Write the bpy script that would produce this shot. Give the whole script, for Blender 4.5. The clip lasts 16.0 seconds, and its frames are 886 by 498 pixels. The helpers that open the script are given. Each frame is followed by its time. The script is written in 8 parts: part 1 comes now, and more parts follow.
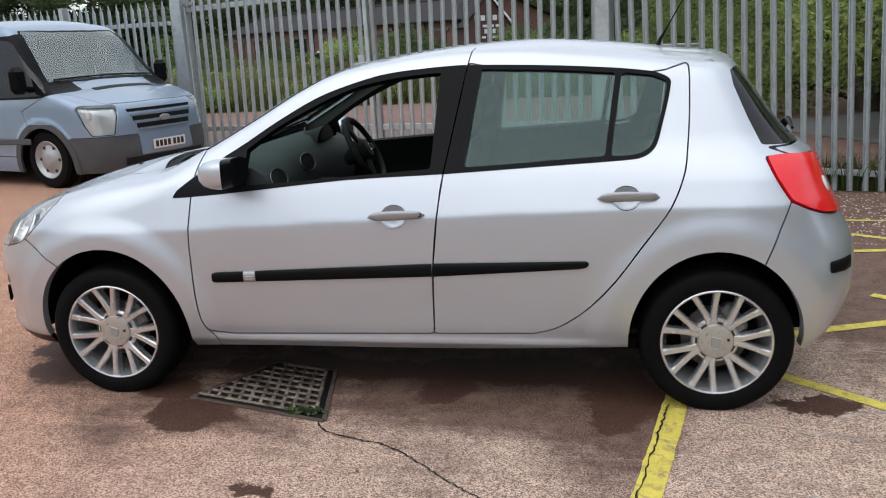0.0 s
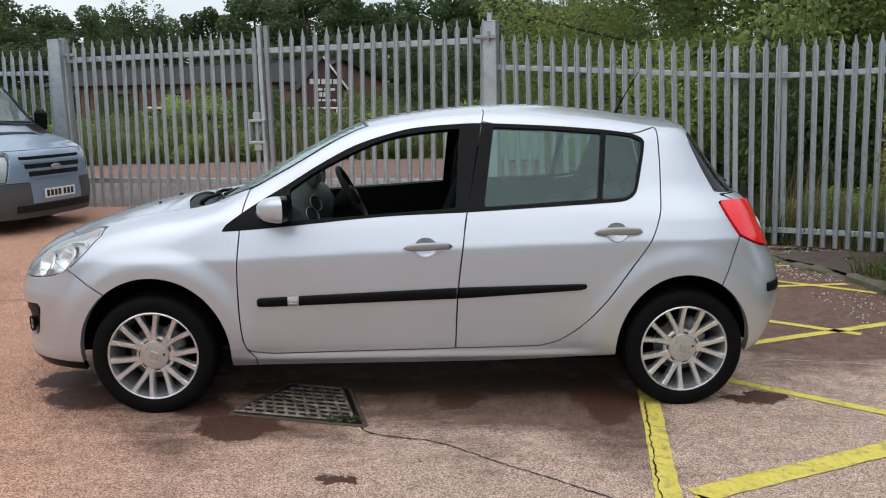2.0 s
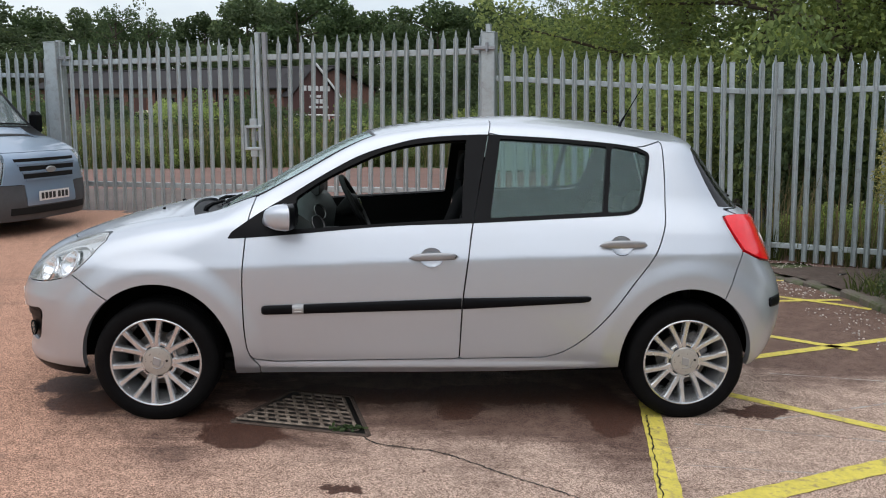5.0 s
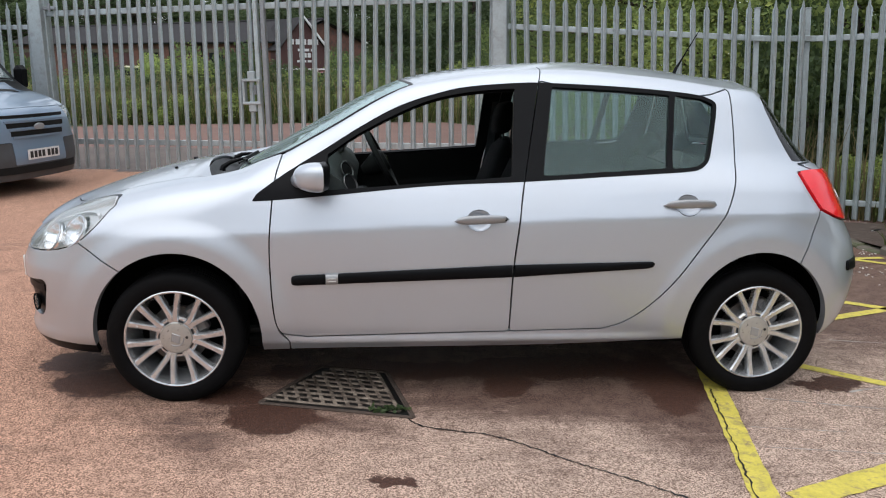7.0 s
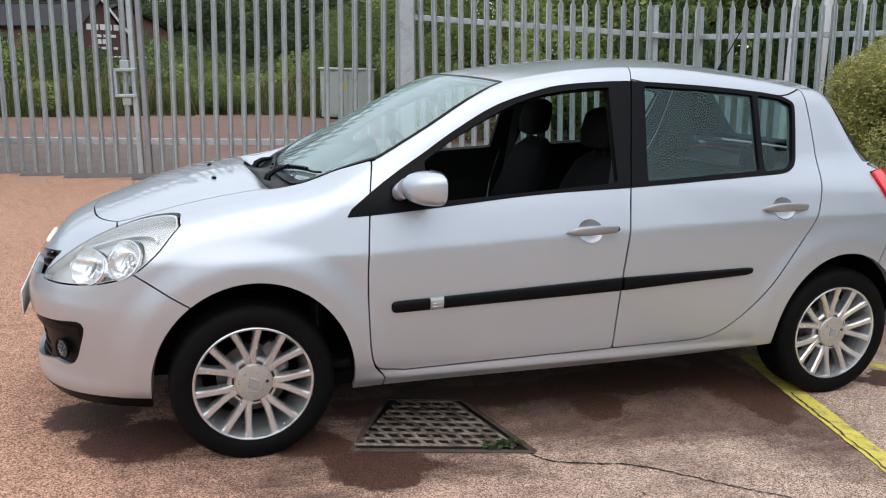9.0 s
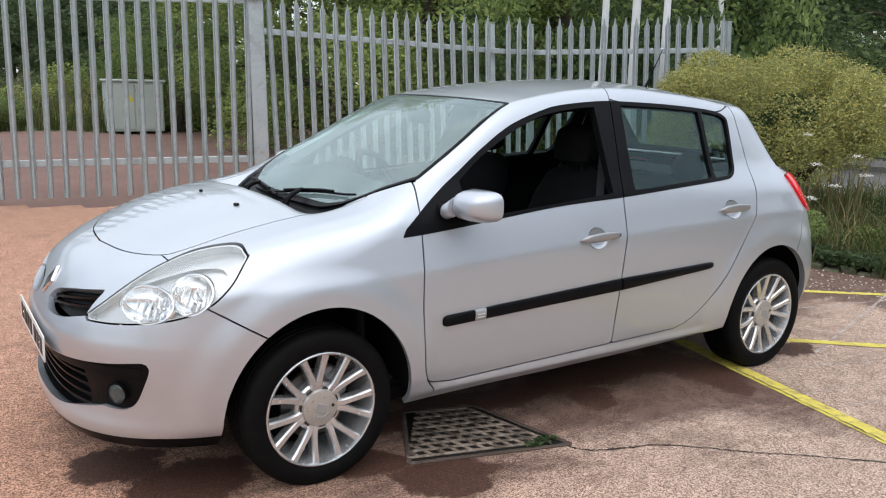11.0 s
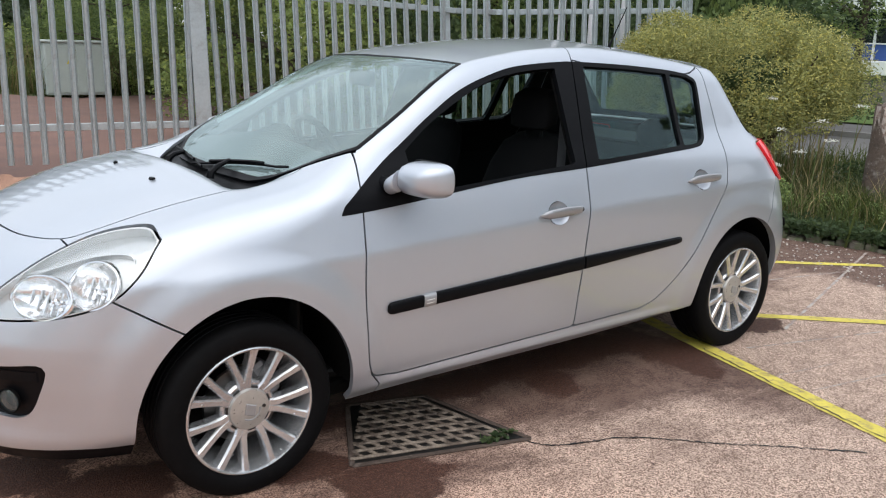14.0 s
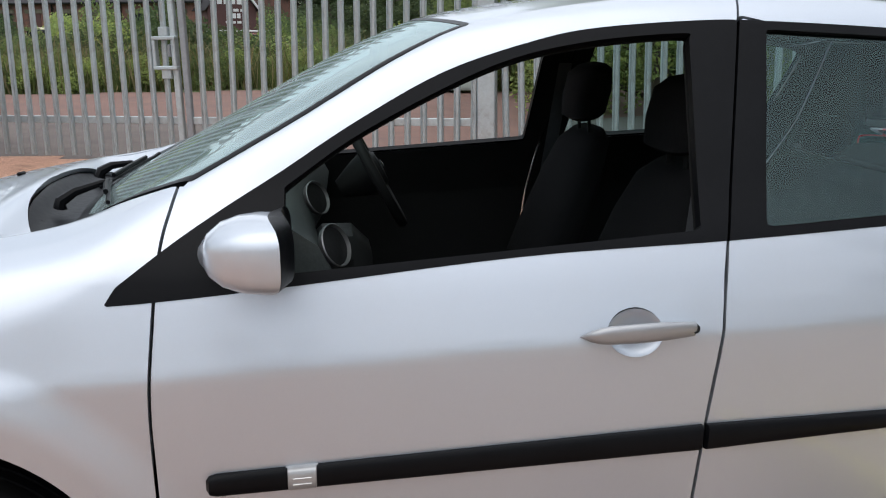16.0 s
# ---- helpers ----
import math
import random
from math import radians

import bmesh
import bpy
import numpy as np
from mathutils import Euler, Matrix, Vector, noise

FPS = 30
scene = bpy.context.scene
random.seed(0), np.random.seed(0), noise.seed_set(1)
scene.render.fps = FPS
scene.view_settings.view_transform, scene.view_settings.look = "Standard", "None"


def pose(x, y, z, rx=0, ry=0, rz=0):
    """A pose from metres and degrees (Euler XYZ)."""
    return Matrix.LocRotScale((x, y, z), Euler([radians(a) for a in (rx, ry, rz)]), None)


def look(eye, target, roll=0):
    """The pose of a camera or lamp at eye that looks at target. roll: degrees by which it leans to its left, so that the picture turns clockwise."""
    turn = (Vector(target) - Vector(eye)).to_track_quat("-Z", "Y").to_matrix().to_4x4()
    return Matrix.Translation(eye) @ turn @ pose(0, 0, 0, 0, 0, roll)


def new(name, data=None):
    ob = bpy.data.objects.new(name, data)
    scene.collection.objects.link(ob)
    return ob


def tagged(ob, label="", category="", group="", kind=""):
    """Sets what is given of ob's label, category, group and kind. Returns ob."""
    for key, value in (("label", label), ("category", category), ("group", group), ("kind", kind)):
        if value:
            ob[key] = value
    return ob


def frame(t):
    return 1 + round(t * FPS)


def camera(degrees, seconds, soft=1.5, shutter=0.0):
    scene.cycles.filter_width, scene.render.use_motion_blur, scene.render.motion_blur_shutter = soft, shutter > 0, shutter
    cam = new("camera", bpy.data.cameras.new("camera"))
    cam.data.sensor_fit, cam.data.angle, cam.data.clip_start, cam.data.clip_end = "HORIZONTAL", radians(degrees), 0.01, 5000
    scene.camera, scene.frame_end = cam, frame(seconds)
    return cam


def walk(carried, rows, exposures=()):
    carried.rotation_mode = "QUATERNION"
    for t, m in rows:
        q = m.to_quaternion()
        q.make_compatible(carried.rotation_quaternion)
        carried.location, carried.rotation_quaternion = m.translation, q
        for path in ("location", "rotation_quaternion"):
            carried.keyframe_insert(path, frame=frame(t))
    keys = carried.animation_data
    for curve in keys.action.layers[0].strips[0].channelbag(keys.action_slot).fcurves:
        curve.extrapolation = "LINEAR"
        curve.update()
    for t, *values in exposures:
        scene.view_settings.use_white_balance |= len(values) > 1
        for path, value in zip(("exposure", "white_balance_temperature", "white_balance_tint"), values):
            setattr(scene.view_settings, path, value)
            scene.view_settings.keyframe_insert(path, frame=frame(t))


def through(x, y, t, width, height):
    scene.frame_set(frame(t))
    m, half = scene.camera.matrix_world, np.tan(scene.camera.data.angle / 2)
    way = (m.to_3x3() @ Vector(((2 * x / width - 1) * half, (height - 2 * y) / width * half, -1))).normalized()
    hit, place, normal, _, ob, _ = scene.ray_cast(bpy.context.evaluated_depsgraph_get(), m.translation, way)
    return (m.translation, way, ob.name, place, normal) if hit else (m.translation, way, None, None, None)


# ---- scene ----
cam = camera(55.3, 16.0, soft=1.1)
PATH = [
    (0, (0.8, -4.053, 1.487), (0.457, -2.142, 1.007), -2.5),
    (0.5, (0.51, -4.225, 1.463), (0.302, -2.284, 1.028), -2.4),
    (1, (0.348, -4.494, 1.451), (0.248, -2.537, 1.049), -1.3),
    (1.5, (0.171, -4.656, 1.484), (0.142, -2.693, 1.1), -0.3),
    (2, (-0.067, -4.755, 1.493), (0.017, -2.787, 1.147), -0.1),
    (2.5, (-0.119, -4.778, 1.507), (-0.034, -2.804, 1.196), 0.6),
    (3, (-0.125, -4.768, 1.505), (-0.06, -2.794, 1.19), 1.0),
    (3.5, (-0.124, -4.775, 1.506), (-0.043, -2.801, 1.194), 1.0),
    (6, (-0.201, -4.694, 1.484), (-0.077, -2.733, 1.109), 0.7),
    (6.5, (-0.251, -4.488, 1.456), (-0.129, -2.535, 1.038), 0.2),
    (7, (-0.391, -4.345, 1.46), (-0.25, -2.396, 1.032), 0.6),
    (7.5, (-0.663, -4.24, 1.48), (-0.388, -2.304, 1.059), 1.6),
    (8, (-0.905, -4.065, 1.426), (-0.517, -2.156, 0.975), 2.5),
    (8.5, (-1.164, -3.907, 1.434), (-0.714, -2.017, 0.958), 2.6),
    (9, (-1.532, -3.733, 1.455), (-0.933, -1.876, 1.015), 1.5),
    (11.5, (-2.748, -3.381, 1.488), (-1.533, -1.841, 1.099), 1.7),
    (12, (-2.931, -3.362, 1.489), (-1.63, -1.889, 1.119), 1.6),
    (12.5, (-2.975, -3.371, 1.495), (-1.684, -1.889, 1.121), 1.8),
    (13, (-2.969, -3.358, 1.476), (-1.702, -1.871, 1.047), 2.2),
    (13.5, (-2.702, -3.273, 1.432), (-1.442, -1.807, 0.918), 2.8),
    (14, (-2.312, -3.149, 1.467), (-1.145, -1.599, 0.981), 1.7),
    (14.5, (-1.874, -3.001, 1.475), (-0.86, -1.325, 1.074), 1.7),
    (15, (-1.387, -2.795, 1.449), (-0.615, -1.004, 1.003), 1.4),
    (15.5, (-1.011, -2.537, 1.418), (-0.43, -0.691, 0.912), 1.2),
    (16, (-0.564, -2.244, 1.362), (-0.279, -0.331, 0.855), 0.5),
]
walk(cam, [(t, look(eye, target, roll)) for t, eye, target, roll in PATH], exposures=((0, -0.02), (1.5, -0.05), (3, -0.12), (6, -0.06), (7, 0.0), (8, 0.06), (9, 0.12), (11.5, 0.20), (13.5, 0.20), (14.5, 0.10), (16, 0.12)))

# ---- world, sun ----
def build_world():
    w = bpy.data.worlds.new("overcast_sky")
    scene.world = w
    w.use_nodes = True
    t = w.node_tree
    t.nodes.clear()
    out = t.nodes.new("ShaderNodeOutputWorld")
    sky = t.nodes.new("ShaderNodeTexSky")
    sky.sky_type, sky.sun_disc = "NISHITA", False
    sky.sun_elevation, sky.sun_rotation = radians(60), radians(205)
    bg = t.nodes.new("ShaderNodeBackground")
    bg.inputs["Strength"].default_value = 0.06
    t.links.new(sky.outputs[0], bg.inputs[0])
    # an even layer of cloud under the sky
    co = t.nodes.new("ShaderNodeTexCoord")
    mp = t.nodes.new("ShaderNodeMapping")
    mp.inputs["Scale"].default_value = (1.0, 1.0, 2.6)
    t.links.new(co.outputs["Generated"], mp.inputs[0])
    nz = t.nodes.new("ShaderNodeTexNoise")
    nz.inputs["Scale"].default_value, nz.inputs["Detail"].default_value, nz.inputs["Roughness"].default_value = 2.2, 7, 0.55
    t.links.new(mp.outputs[0], nz.inputs[0])
    rp = t.nodes.new("ShaderNodeValToRGB")
    rp.color_ramp.elements[0].position, rp.color_ramp.elements[0].color = 0.30, (0.50, 0.54, 0.60, 1)
    rp.color_ramp.elements[1].position, rp.color_ramp.elements[1].color = 0.68, (0.98, 0.99, 1.0, 1)
    t.links.new(nz.outputs[0], rp.inputs[0])
    # an overcast sky is three times as bright overhead as at the horizon
    sep = t.nodes.new("ShaderNodeSeparateXYZ")
    t.links.new(co.outputs["Generated"], sep.inputs[0])
    grow = t.nodes.new("ShaderNodeMapRange")
    grow.inputs["To Min"].default_value, grow.inputs["To Max"].default_value = CLOUD, CLOUD * 2.45
    t.links.new(sep.outputs[2], grow.inputs["Value"])
    cl = t.nodes.new("ShaderNodeBackground")
    t.links.new(grow.outputs[0], cl.inputs["Strength"])
    t.links.new(rp.outputs[0], cl.inputs[0])
    ad = t.nodes.new("ShaderNodeAddShader")
    t.links.new(bg.outputs[0], ad.inputs[0])
    t.links.new(cl.outputs[0], ad.inputs[1])
    t.links.new(ad.outputs[0], out.inputs[0])
    sun = new("sun", bpy.data.lights.new("sun", "SUN"))
    sun.data.energy, sun.data.angle, sun.data.color = 1.0, radians(75), (1.0, 0.96, 0.9)
    sun.matrix_basis = look((-8, -17, 32), (0, 0, 0))


CLOUD = 0.69
build_world()


# ---- materials ----
def nodes_of(name):
    m = bpy.data.materials.new(name)
    m.use_nodes = True
    t = m.node_tree
    t.nodes.clear()
    out = t.nodes.new("ShaderNodeOutputMaterial")
    return m, t, out


def node(t, kind, values=(), links=(), **props):
    n = t.nodes.new(kind)
    for k, v in props.items():
        setattr(n, k, v)
    for k, v in dict(values).items():
        n.inputs[k].default_value = v
    for k, s in dict(links).items():
        t.links.new(s, n.inputs[k])
    return n


def rgba(c):
    return (c[0], c[1], c[2], 1.0)


def scaled(c, k):
    return tuple(min(1.0, a * k) for a in c)


def mixed(t, fac, a, b, blend="MIX"):
    n = node(t, "ShaderNodeMix", data_type="RGBA", blend_type=blend)
    for i, s in ((0, fac), (6, a), (7, b)):
        if isinstance(s, bpy.types.NodeSocket):
            t.links.new(s, n.inputs[i])
        else:
            n.inputs[i].default_value = s if i == 0 else rgba(s)
    return n.outputs[2]


def ramp(t, fac, stops):
    n = node(t, "ShaderNodeValToRGB", links={"Fac": fac})
    e = n.color_ramp.elements
    while len(e) < len(stops):
        e.new(0.5)
    for el, (p, c) in zip(e, stops):
        el.position, el.color = p, rgba(c) if not isinstance(c, (int, float)) else (c, c, c, 1)
    return n.outputs[0]


def noise_of(t, vec, scale, detail=4, rough=0.6, distort=0.0):
    return node(t, "ShaderNodeTexNoise", {"Scale": scale, "Detail": detail, "Roughness": rough, "Distortion": distort}, {"Vector": vec}).outputs[0]


def surface(name, color, rough=0.5, metal=0.0, vary=0.15, scale=6.0, fine=60.0, bump=0.1, coat=0.0, second=None, amount=0.5, spec=0.5, each=0.0, sheen=0.0):
    """A surface with stains at a large scale, grain at a fine one, relief, and optional spots of a second colour; each: change from piece to piece."""
    m, t, out = nodes_of(name)
    co = node(t, "ShaderNodeTexCoord").outputs["Object"]
    big, small = noise_of(t, co, scale, 5), noise_of(t, co, fine, 3)
    c = mixed(t, ramp(t, big, [(0.3, 0.0), (0.7, 1.0)]), scaled(color, 1 - vary), scaled(color, 1 + vary))
    c = mixed(t, 0.35, c, mixed(t, ramp(t, small, [(0.35, 0.0), (0.65, 1.0)]), scaled(color, 1 - vary), scaled(color, 1 + vary)))
    if second is not None:
        spots = noise_of(t, co, scale * 2.3, 6, 0.7)
        c = mixed(t, ramp(t, spots, [(amount - 0.08, 0.0), (amount + 0.12, 1.0)]), c, second)
    if each > 0:
        r = node(t, "ShaderNodeObjectInfo").outputs["Random"]
        isl = node(t, "ShaderNodeNewGeometry").outputs["Random Per Island"]
        s = node(t, "ShaderNodeMath", operation="ADD", links={0: r, 1: isl}).outputs[0]
        s = node(t, "ShaderNodeMath", operation="FRACT", links={0: s}).outputs[0]
        v = node(t, "ShaderNodeMapRange", {"To Min": 1 - each, "To Max": 1 + each}, {"Value": s}).outputs[0]
        c = node(t, "ShaderNodeVectorMath", operation="SCALE", links={0: c, "Scale": v}).outputs[0]
    b = node(t, "ShaderNodeBsdfPrincipled", {"Metallic": metal, "Coat Weight": coat, "Coat Roughness": 0.03, "Specular IOR Level": spec, "Sheen Weight": sheen})
    t.links.new(c, b.inputs["Base Color"])
    r = node(t, "ShaderNodeMapRange", {"To Min": max(0.02, rough - 0.08), "To Max": min(1, rough + 0.08)}, {"Value": small}).outputs[0]
    t.links.new(r, b.inputs["Roughness"])
    if bump > 0:
        bp = node(t, "ShaderNodeBump", {"Strength": bump, "Distance": 0.01}, {"Height": small})
        t.links.new(bp.outputs[0], b.inputs["Normal"])
    t.links.new(b.outputs[0], out.inputs[0])
    return m


def paint(name, color, metal=0.5, rough=0.32, flake=0.04):
    """Car paint: metal flakes under a clear coat, with a thin film of dust."""
    m, t, out = nodes_of(name)
    co = node(t, "ShaderNodeTexCoord").outputs["Object"]
    fl = noise_of(t, co, 900, 2)
    dust = noise_of(t, co, 3.0, 6)
    c = mixed(t, ramp(t, fl, [(0.3, 0.0), (0.7, 1.0)]), scaled(color, 1 - flake), scaled(color, 1 + flake))
    c = mixed(t, node(t, "ShaderNodeMapRange", {"From Min": 0.45, "From Max": 0.8, "To Min": 0.0, "To Max": 0.10}, {"Value": dust}).outputs[0], c, (0.45, 0.42, 0.38))
    r = node(t, "ShaderNodeMapRange", {"To Min": rough - 0.05, "To Max": rough + 0.08}, {"Value": dust}).outputs[0]
    b = node(t, "ShaderNodeBsdfPrincipled", {"Metallic": metal, "Coat Weight": 0.9, "Coat Roughness": 0.04, "Coat IOR": 1.5}, {"Base Color": c, "Roughness": r})
    t.links.new(b.outputs[0], out.inputs[0])
    return m


def pane(name, tint, gloss=1.45, haze=0.0, film=0.0, sheen=(1, 1, 1)):
    """Thin glass: what stands behind it, tinted, and a clear reflection by Fresnel."""
    m, t, out = nodes_of(name)
    clear = node(t, "ShaderNodeBsdfTransparent", {"Color": rgba(tint)})
    shine = node(t, "ShaderNodeBsdfGlossy", {"Roughness": haze, "Color": rgba(sheen)})
    # reflection grows towards grazing angles, the same from both sides
    r0 = ((gloss - 1) / (gloss + 1)) ** 2
    f = node(t, "ShaderNodeMath", {1: 5.0}, {0: node(t, "ShaderNodeLayerWeight", {"Blend": 0.5}).outputs["Facing"]}, operation="POWER")
    f = node(t, "ShaderNodeMath", {1: 1 - r0, 2: r0}, {0: f.outputs[0]}, operation="MULTIPLY_ADD")
    mix = node(t, "ShaderNodeMixShader", links={0: f.outputs[0], 1: clear.outputs[0], 2: shine.outputs[0]})
    if film > 0:
        # a pale diffuse film: sky sheen and haze put into the colour, thicker in smears
        co = node(t, "ShaderNodeTexCoord").outputs["Object"]
        d = node(t, "ShaderNodeBsdfDiffuse", {"Color": (0.58, 0.72, 0.72, 1)})
        k = node(t, "ShaderNodeMapRange", {"From Min": 0.3, "From Max": 0.7, "To Min": film * 0.8, "To Max": film * 1.2}, {"Value": noise_of(t, co, 3.0, 4)}).outputs[0]
        mix = node(t, "ShaderNodeMixShader", links={0: k, 1: mix.outputs[0], 2: d.outputs[0]})
    t.links.new(mix.outputs[0], out.inputs[0])
    return m


silver = paint("silver_paint", (0.492, 0.530, 0.580), 0.68, 0.39)
blue_paint = paint("pale_blue_paint", (0.205, 0.285, 0.385), 0.35, 0.32)
black_trim = surface("black_trim", (0.0042, 0.0045, 0.0054), 0.36, vary=0.2, bump=0.03, spec=0.09)
gloss_black = surface("gloss_black", (0.006, 0.006, 0.007), 0.08, vary=0.1, bump=0, spec=0.4)
rubber = surface("tyre_rubber", (0.0045, 0.0045, 0.0048), 0.62, vary=0.25, scale=9, bump=0.12, second=(0.009, 0.0085, 0.008), amount=0.66, spec=0.07)
bumper_grey = surface("grey_plastic", (0.055, 0.058, 0.062), 0.55, vary=0.2, bump=0.1)
dark_plastic = surface("dark_plastic", (0.008, 0.0085, 0.0085), 0.55, vary=0.2, bump=0.1, spec=0.2)
cloth = surface("seat_cloth", (0.0065, 0.0065, 0.007), 0.9, vary=0.25, fine=220, bump=0.3, spec=0.1)
liner = surface("roof_lining", (0.10, 0.10, 0.10), 0.95, vary=0.1, fine=150, bump=0.2)
dash_plastic = surface("dash_plastic", (0.042, 0.050, 0.048), 0.6, vary=0.2, fine=120, bump=0.15, spec=0.3)
pillar_grey = surface("pillar_lining", (0.15, 0.16, 0.15), 0.9, vary=0.12, fine=150, bump=0.2)
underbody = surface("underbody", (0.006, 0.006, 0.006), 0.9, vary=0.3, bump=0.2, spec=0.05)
alloy = surface("alloy", (0.60, 0.61, 0.62), 0.24, metal=0.78, vary=0.05, scale=14, bump=0.0, second=(0.53, 0.52, 0.50), amount=0.74)
cap_alloy = surface("cap_alloy", (0.46, 0.45, 0.42), 0.30, metal=0.55, vary=0.08, scale=20, bump=0.02)
alloy_dull = surface("alloy_dull", (0.20, 0.20, 0.20), 0.45, metal=0.8, vary=0.2, scale=12, bump=0.05)
steel = surface("brake_steel", (0.09, 0.085, 0.08), 0.42, metal=0.9, vary=0.2, scale=20, bump=0.05)
chrome = surface("chrome", (0.75, 0.75, 0.76), 0.08, metal=1.0, vary=0.04, bump=0)
silver_plastic = surface("silver_plastic", (0.36, 0.365, 0.37), 0.35, metal=0.5, vary=0.06, bump=0.02)
grey_handle = paint("grey_handle_paint", (0.29, 0.295, 0.305), 0.5, 0.35)
plate_white = surface("plate_white", (0.72, 0.72, 0.70), 0.4, vary=0.04, bump=0.02)
plate_ink = surface("plate_ink", (0.015, 0.015, 0.015), 0.45, vary=0.1, bump=0)
red_lens = surface("red_lens", (0.78, 0.010, 0.018), 0.15, vary=0.06, scale=20, bump=0.02, coat=0.5)
white_lens = surface("white_lens", (0.65, 0.62, 0.60), 0.15, vary=0.1, scale=20, bump=0.02, coat=1.0)
lamp_bowl = surface("lamp_reflector", (0.90, 0.90, 0.90), 0.16, metal=0.9, vary=0.05, scale=15, bump=0.05)
lamp_body = surface("lamp_housing", (0.58, 0.58, 0.57), 0.20, metal=0.55, vary=0.08, scale=15, bump=0.03)
amber = surface("amber_bulb", (0.55, 0.20, 0.03), 0.3, vary=0.1, bump=0)
screen_glass = pane("screen_glass", (0.50, 0.66, 0.63), 2.1, film=0.16, sheen=(0.85, 0.98, 0.97))
tinted_glass = pane("tinted_glass", (0.58, 0.72, 0.70), 1.60, sheen=(0.74, 0.98, 0.96))
tailgate_pane = pane("tailgate_glass", (0.62, 0.74, 0.72), 1.5)
black_glass = pane("black_glass", (0.07, 0.085, 0.085), 1.5, film=0.01)
van_glass = pane("van_glass", (0.5, 0.62, 0.60), 1.9, film=0.16)
lamp_glass = pane("lamp_glass", (0.96, 0.97, 0.98), 1.5, film=0.08)
mirror_glass = surface("mirror_glass", (0.9, 0.9, 0.9), 0.03, metal=1.0, vary=0.0, bump=0)



def ground_height(x, y):
    """The yard is level under the car and falls away a little at the back fence and towards the road."""
    def st(a, b, v):
        u = min(max((v - a) / (b - a), 0.0), 1.0)
        return u * u * (3 - 2 * u)
    return -0.15 * st(1.5, 4.7, y) * st(0.5, 3.0, x) - 0.026 * max(0.0, x - 6.0) - 0.025 * max(0.0, x - 26.0) - 0.004 * max(0.0, y - 30.0)


def concrete(name):
    """Worn red-brown concrete: pale aggregate, a dark damp film in blotches and streaks, dried puddles with shapes of
    their own, shade painted under the car.
    """
    m, t, out = nodes_of(name)
    co = node(t, "ShaderNodeNewGeometry").outputs["Position"]
    # each grain of the aggregate has its own shade
    cells = node(t, "ShaderNodeTexVoronoi", {"Scale": 210.0}, {"Vector": co}).outputs["Color"]
    cells = node(t, "ShaderNodeSeparateColor", links={0: cells}).outputs[0]
    fine = noise_of(t, co, 170, 2, 0.6)
    speck = node(t, "ShaderNodeMath", {1: 0.50}, {0: cells, 2: fine}, operation="MULTIPLY_ADD").outputs[0]
    speck = node(t, "ShaderNodeMath", {1: 0.25}, {0: speck}, operation="SUBTRACT").outputs[0]
    grit = noise_of(t, co, 46, 3, 0.65)
    mottle = noise_of(t, co, 9, 5, 0.7)
    patch = noise_of(t, co, 1.3, 8, 0.68, 0.5)
    wide = noise_of(t, co, 0.30, 4, 0.5)
    streak_map = node(t, "ShaderNodeMapping", {"Rotation": (0, 0, radians(10)), "Scale": (0.6, 5.5, 1.0)}, {"Vector": co}).outputs[0]
    streak = noise_of(t, streak_map, 2.0, 7, 0.72)
    stone = mixed(t, ramp(t, speck, [(0.405, 0.0), (0.575, 1.0)]), (0.15, 0.092, 0.068), (0.86, 0.655, 0.525))
    stone = mixed(t, ramp(t, grit, [(0.42, 0.0), (0.60, 0.35)]), stone, (0.47, 0.34, 0.265))
    stone = mixed(t, ramp(t, mottle, [(0.38, 0.30), (0.54, 0.0)]), stone, (0.185, 0.120, 0.092))
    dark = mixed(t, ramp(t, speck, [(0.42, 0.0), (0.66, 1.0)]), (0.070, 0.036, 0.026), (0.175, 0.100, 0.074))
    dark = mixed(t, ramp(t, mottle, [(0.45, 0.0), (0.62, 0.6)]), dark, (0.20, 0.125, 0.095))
    # damp and painted shade round and under the parked car, and the redder ground beyond it
    sep = node(t, "ShaderNodeSeparateXYZ", links={0: co})

    def hill(sock, a, b, c, d):
        up = node(t, "ShaderNodeMapRange", {"From Min": a, "From Max": b}, {"Value": sock}, interpolation_type="SMOOTHSTEP").outputs[0]
        dn = node(t, "ShaderNodeMapRange", {"From Min": d, "From Max": c}, {"Value": sock}, interpolation_type="SMOOTHSTEP").outputs[0]
        return node(t, "ShaderNodeMath", operation="MULTIPLY", links={0: up, 1: dn}).outputs[0]
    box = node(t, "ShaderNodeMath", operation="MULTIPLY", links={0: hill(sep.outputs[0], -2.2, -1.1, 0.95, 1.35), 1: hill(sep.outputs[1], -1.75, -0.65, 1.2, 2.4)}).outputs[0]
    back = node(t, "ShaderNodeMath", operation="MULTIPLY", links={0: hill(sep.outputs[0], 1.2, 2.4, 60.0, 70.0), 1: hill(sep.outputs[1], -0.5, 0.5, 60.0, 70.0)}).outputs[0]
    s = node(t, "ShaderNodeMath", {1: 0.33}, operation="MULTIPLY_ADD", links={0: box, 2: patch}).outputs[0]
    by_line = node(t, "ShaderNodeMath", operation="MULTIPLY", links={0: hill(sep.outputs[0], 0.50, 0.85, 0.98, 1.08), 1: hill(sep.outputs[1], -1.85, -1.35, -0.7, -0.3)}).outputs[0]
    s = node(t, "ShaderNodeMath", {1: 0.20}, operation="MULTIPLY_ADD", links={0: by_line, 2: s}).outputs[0]
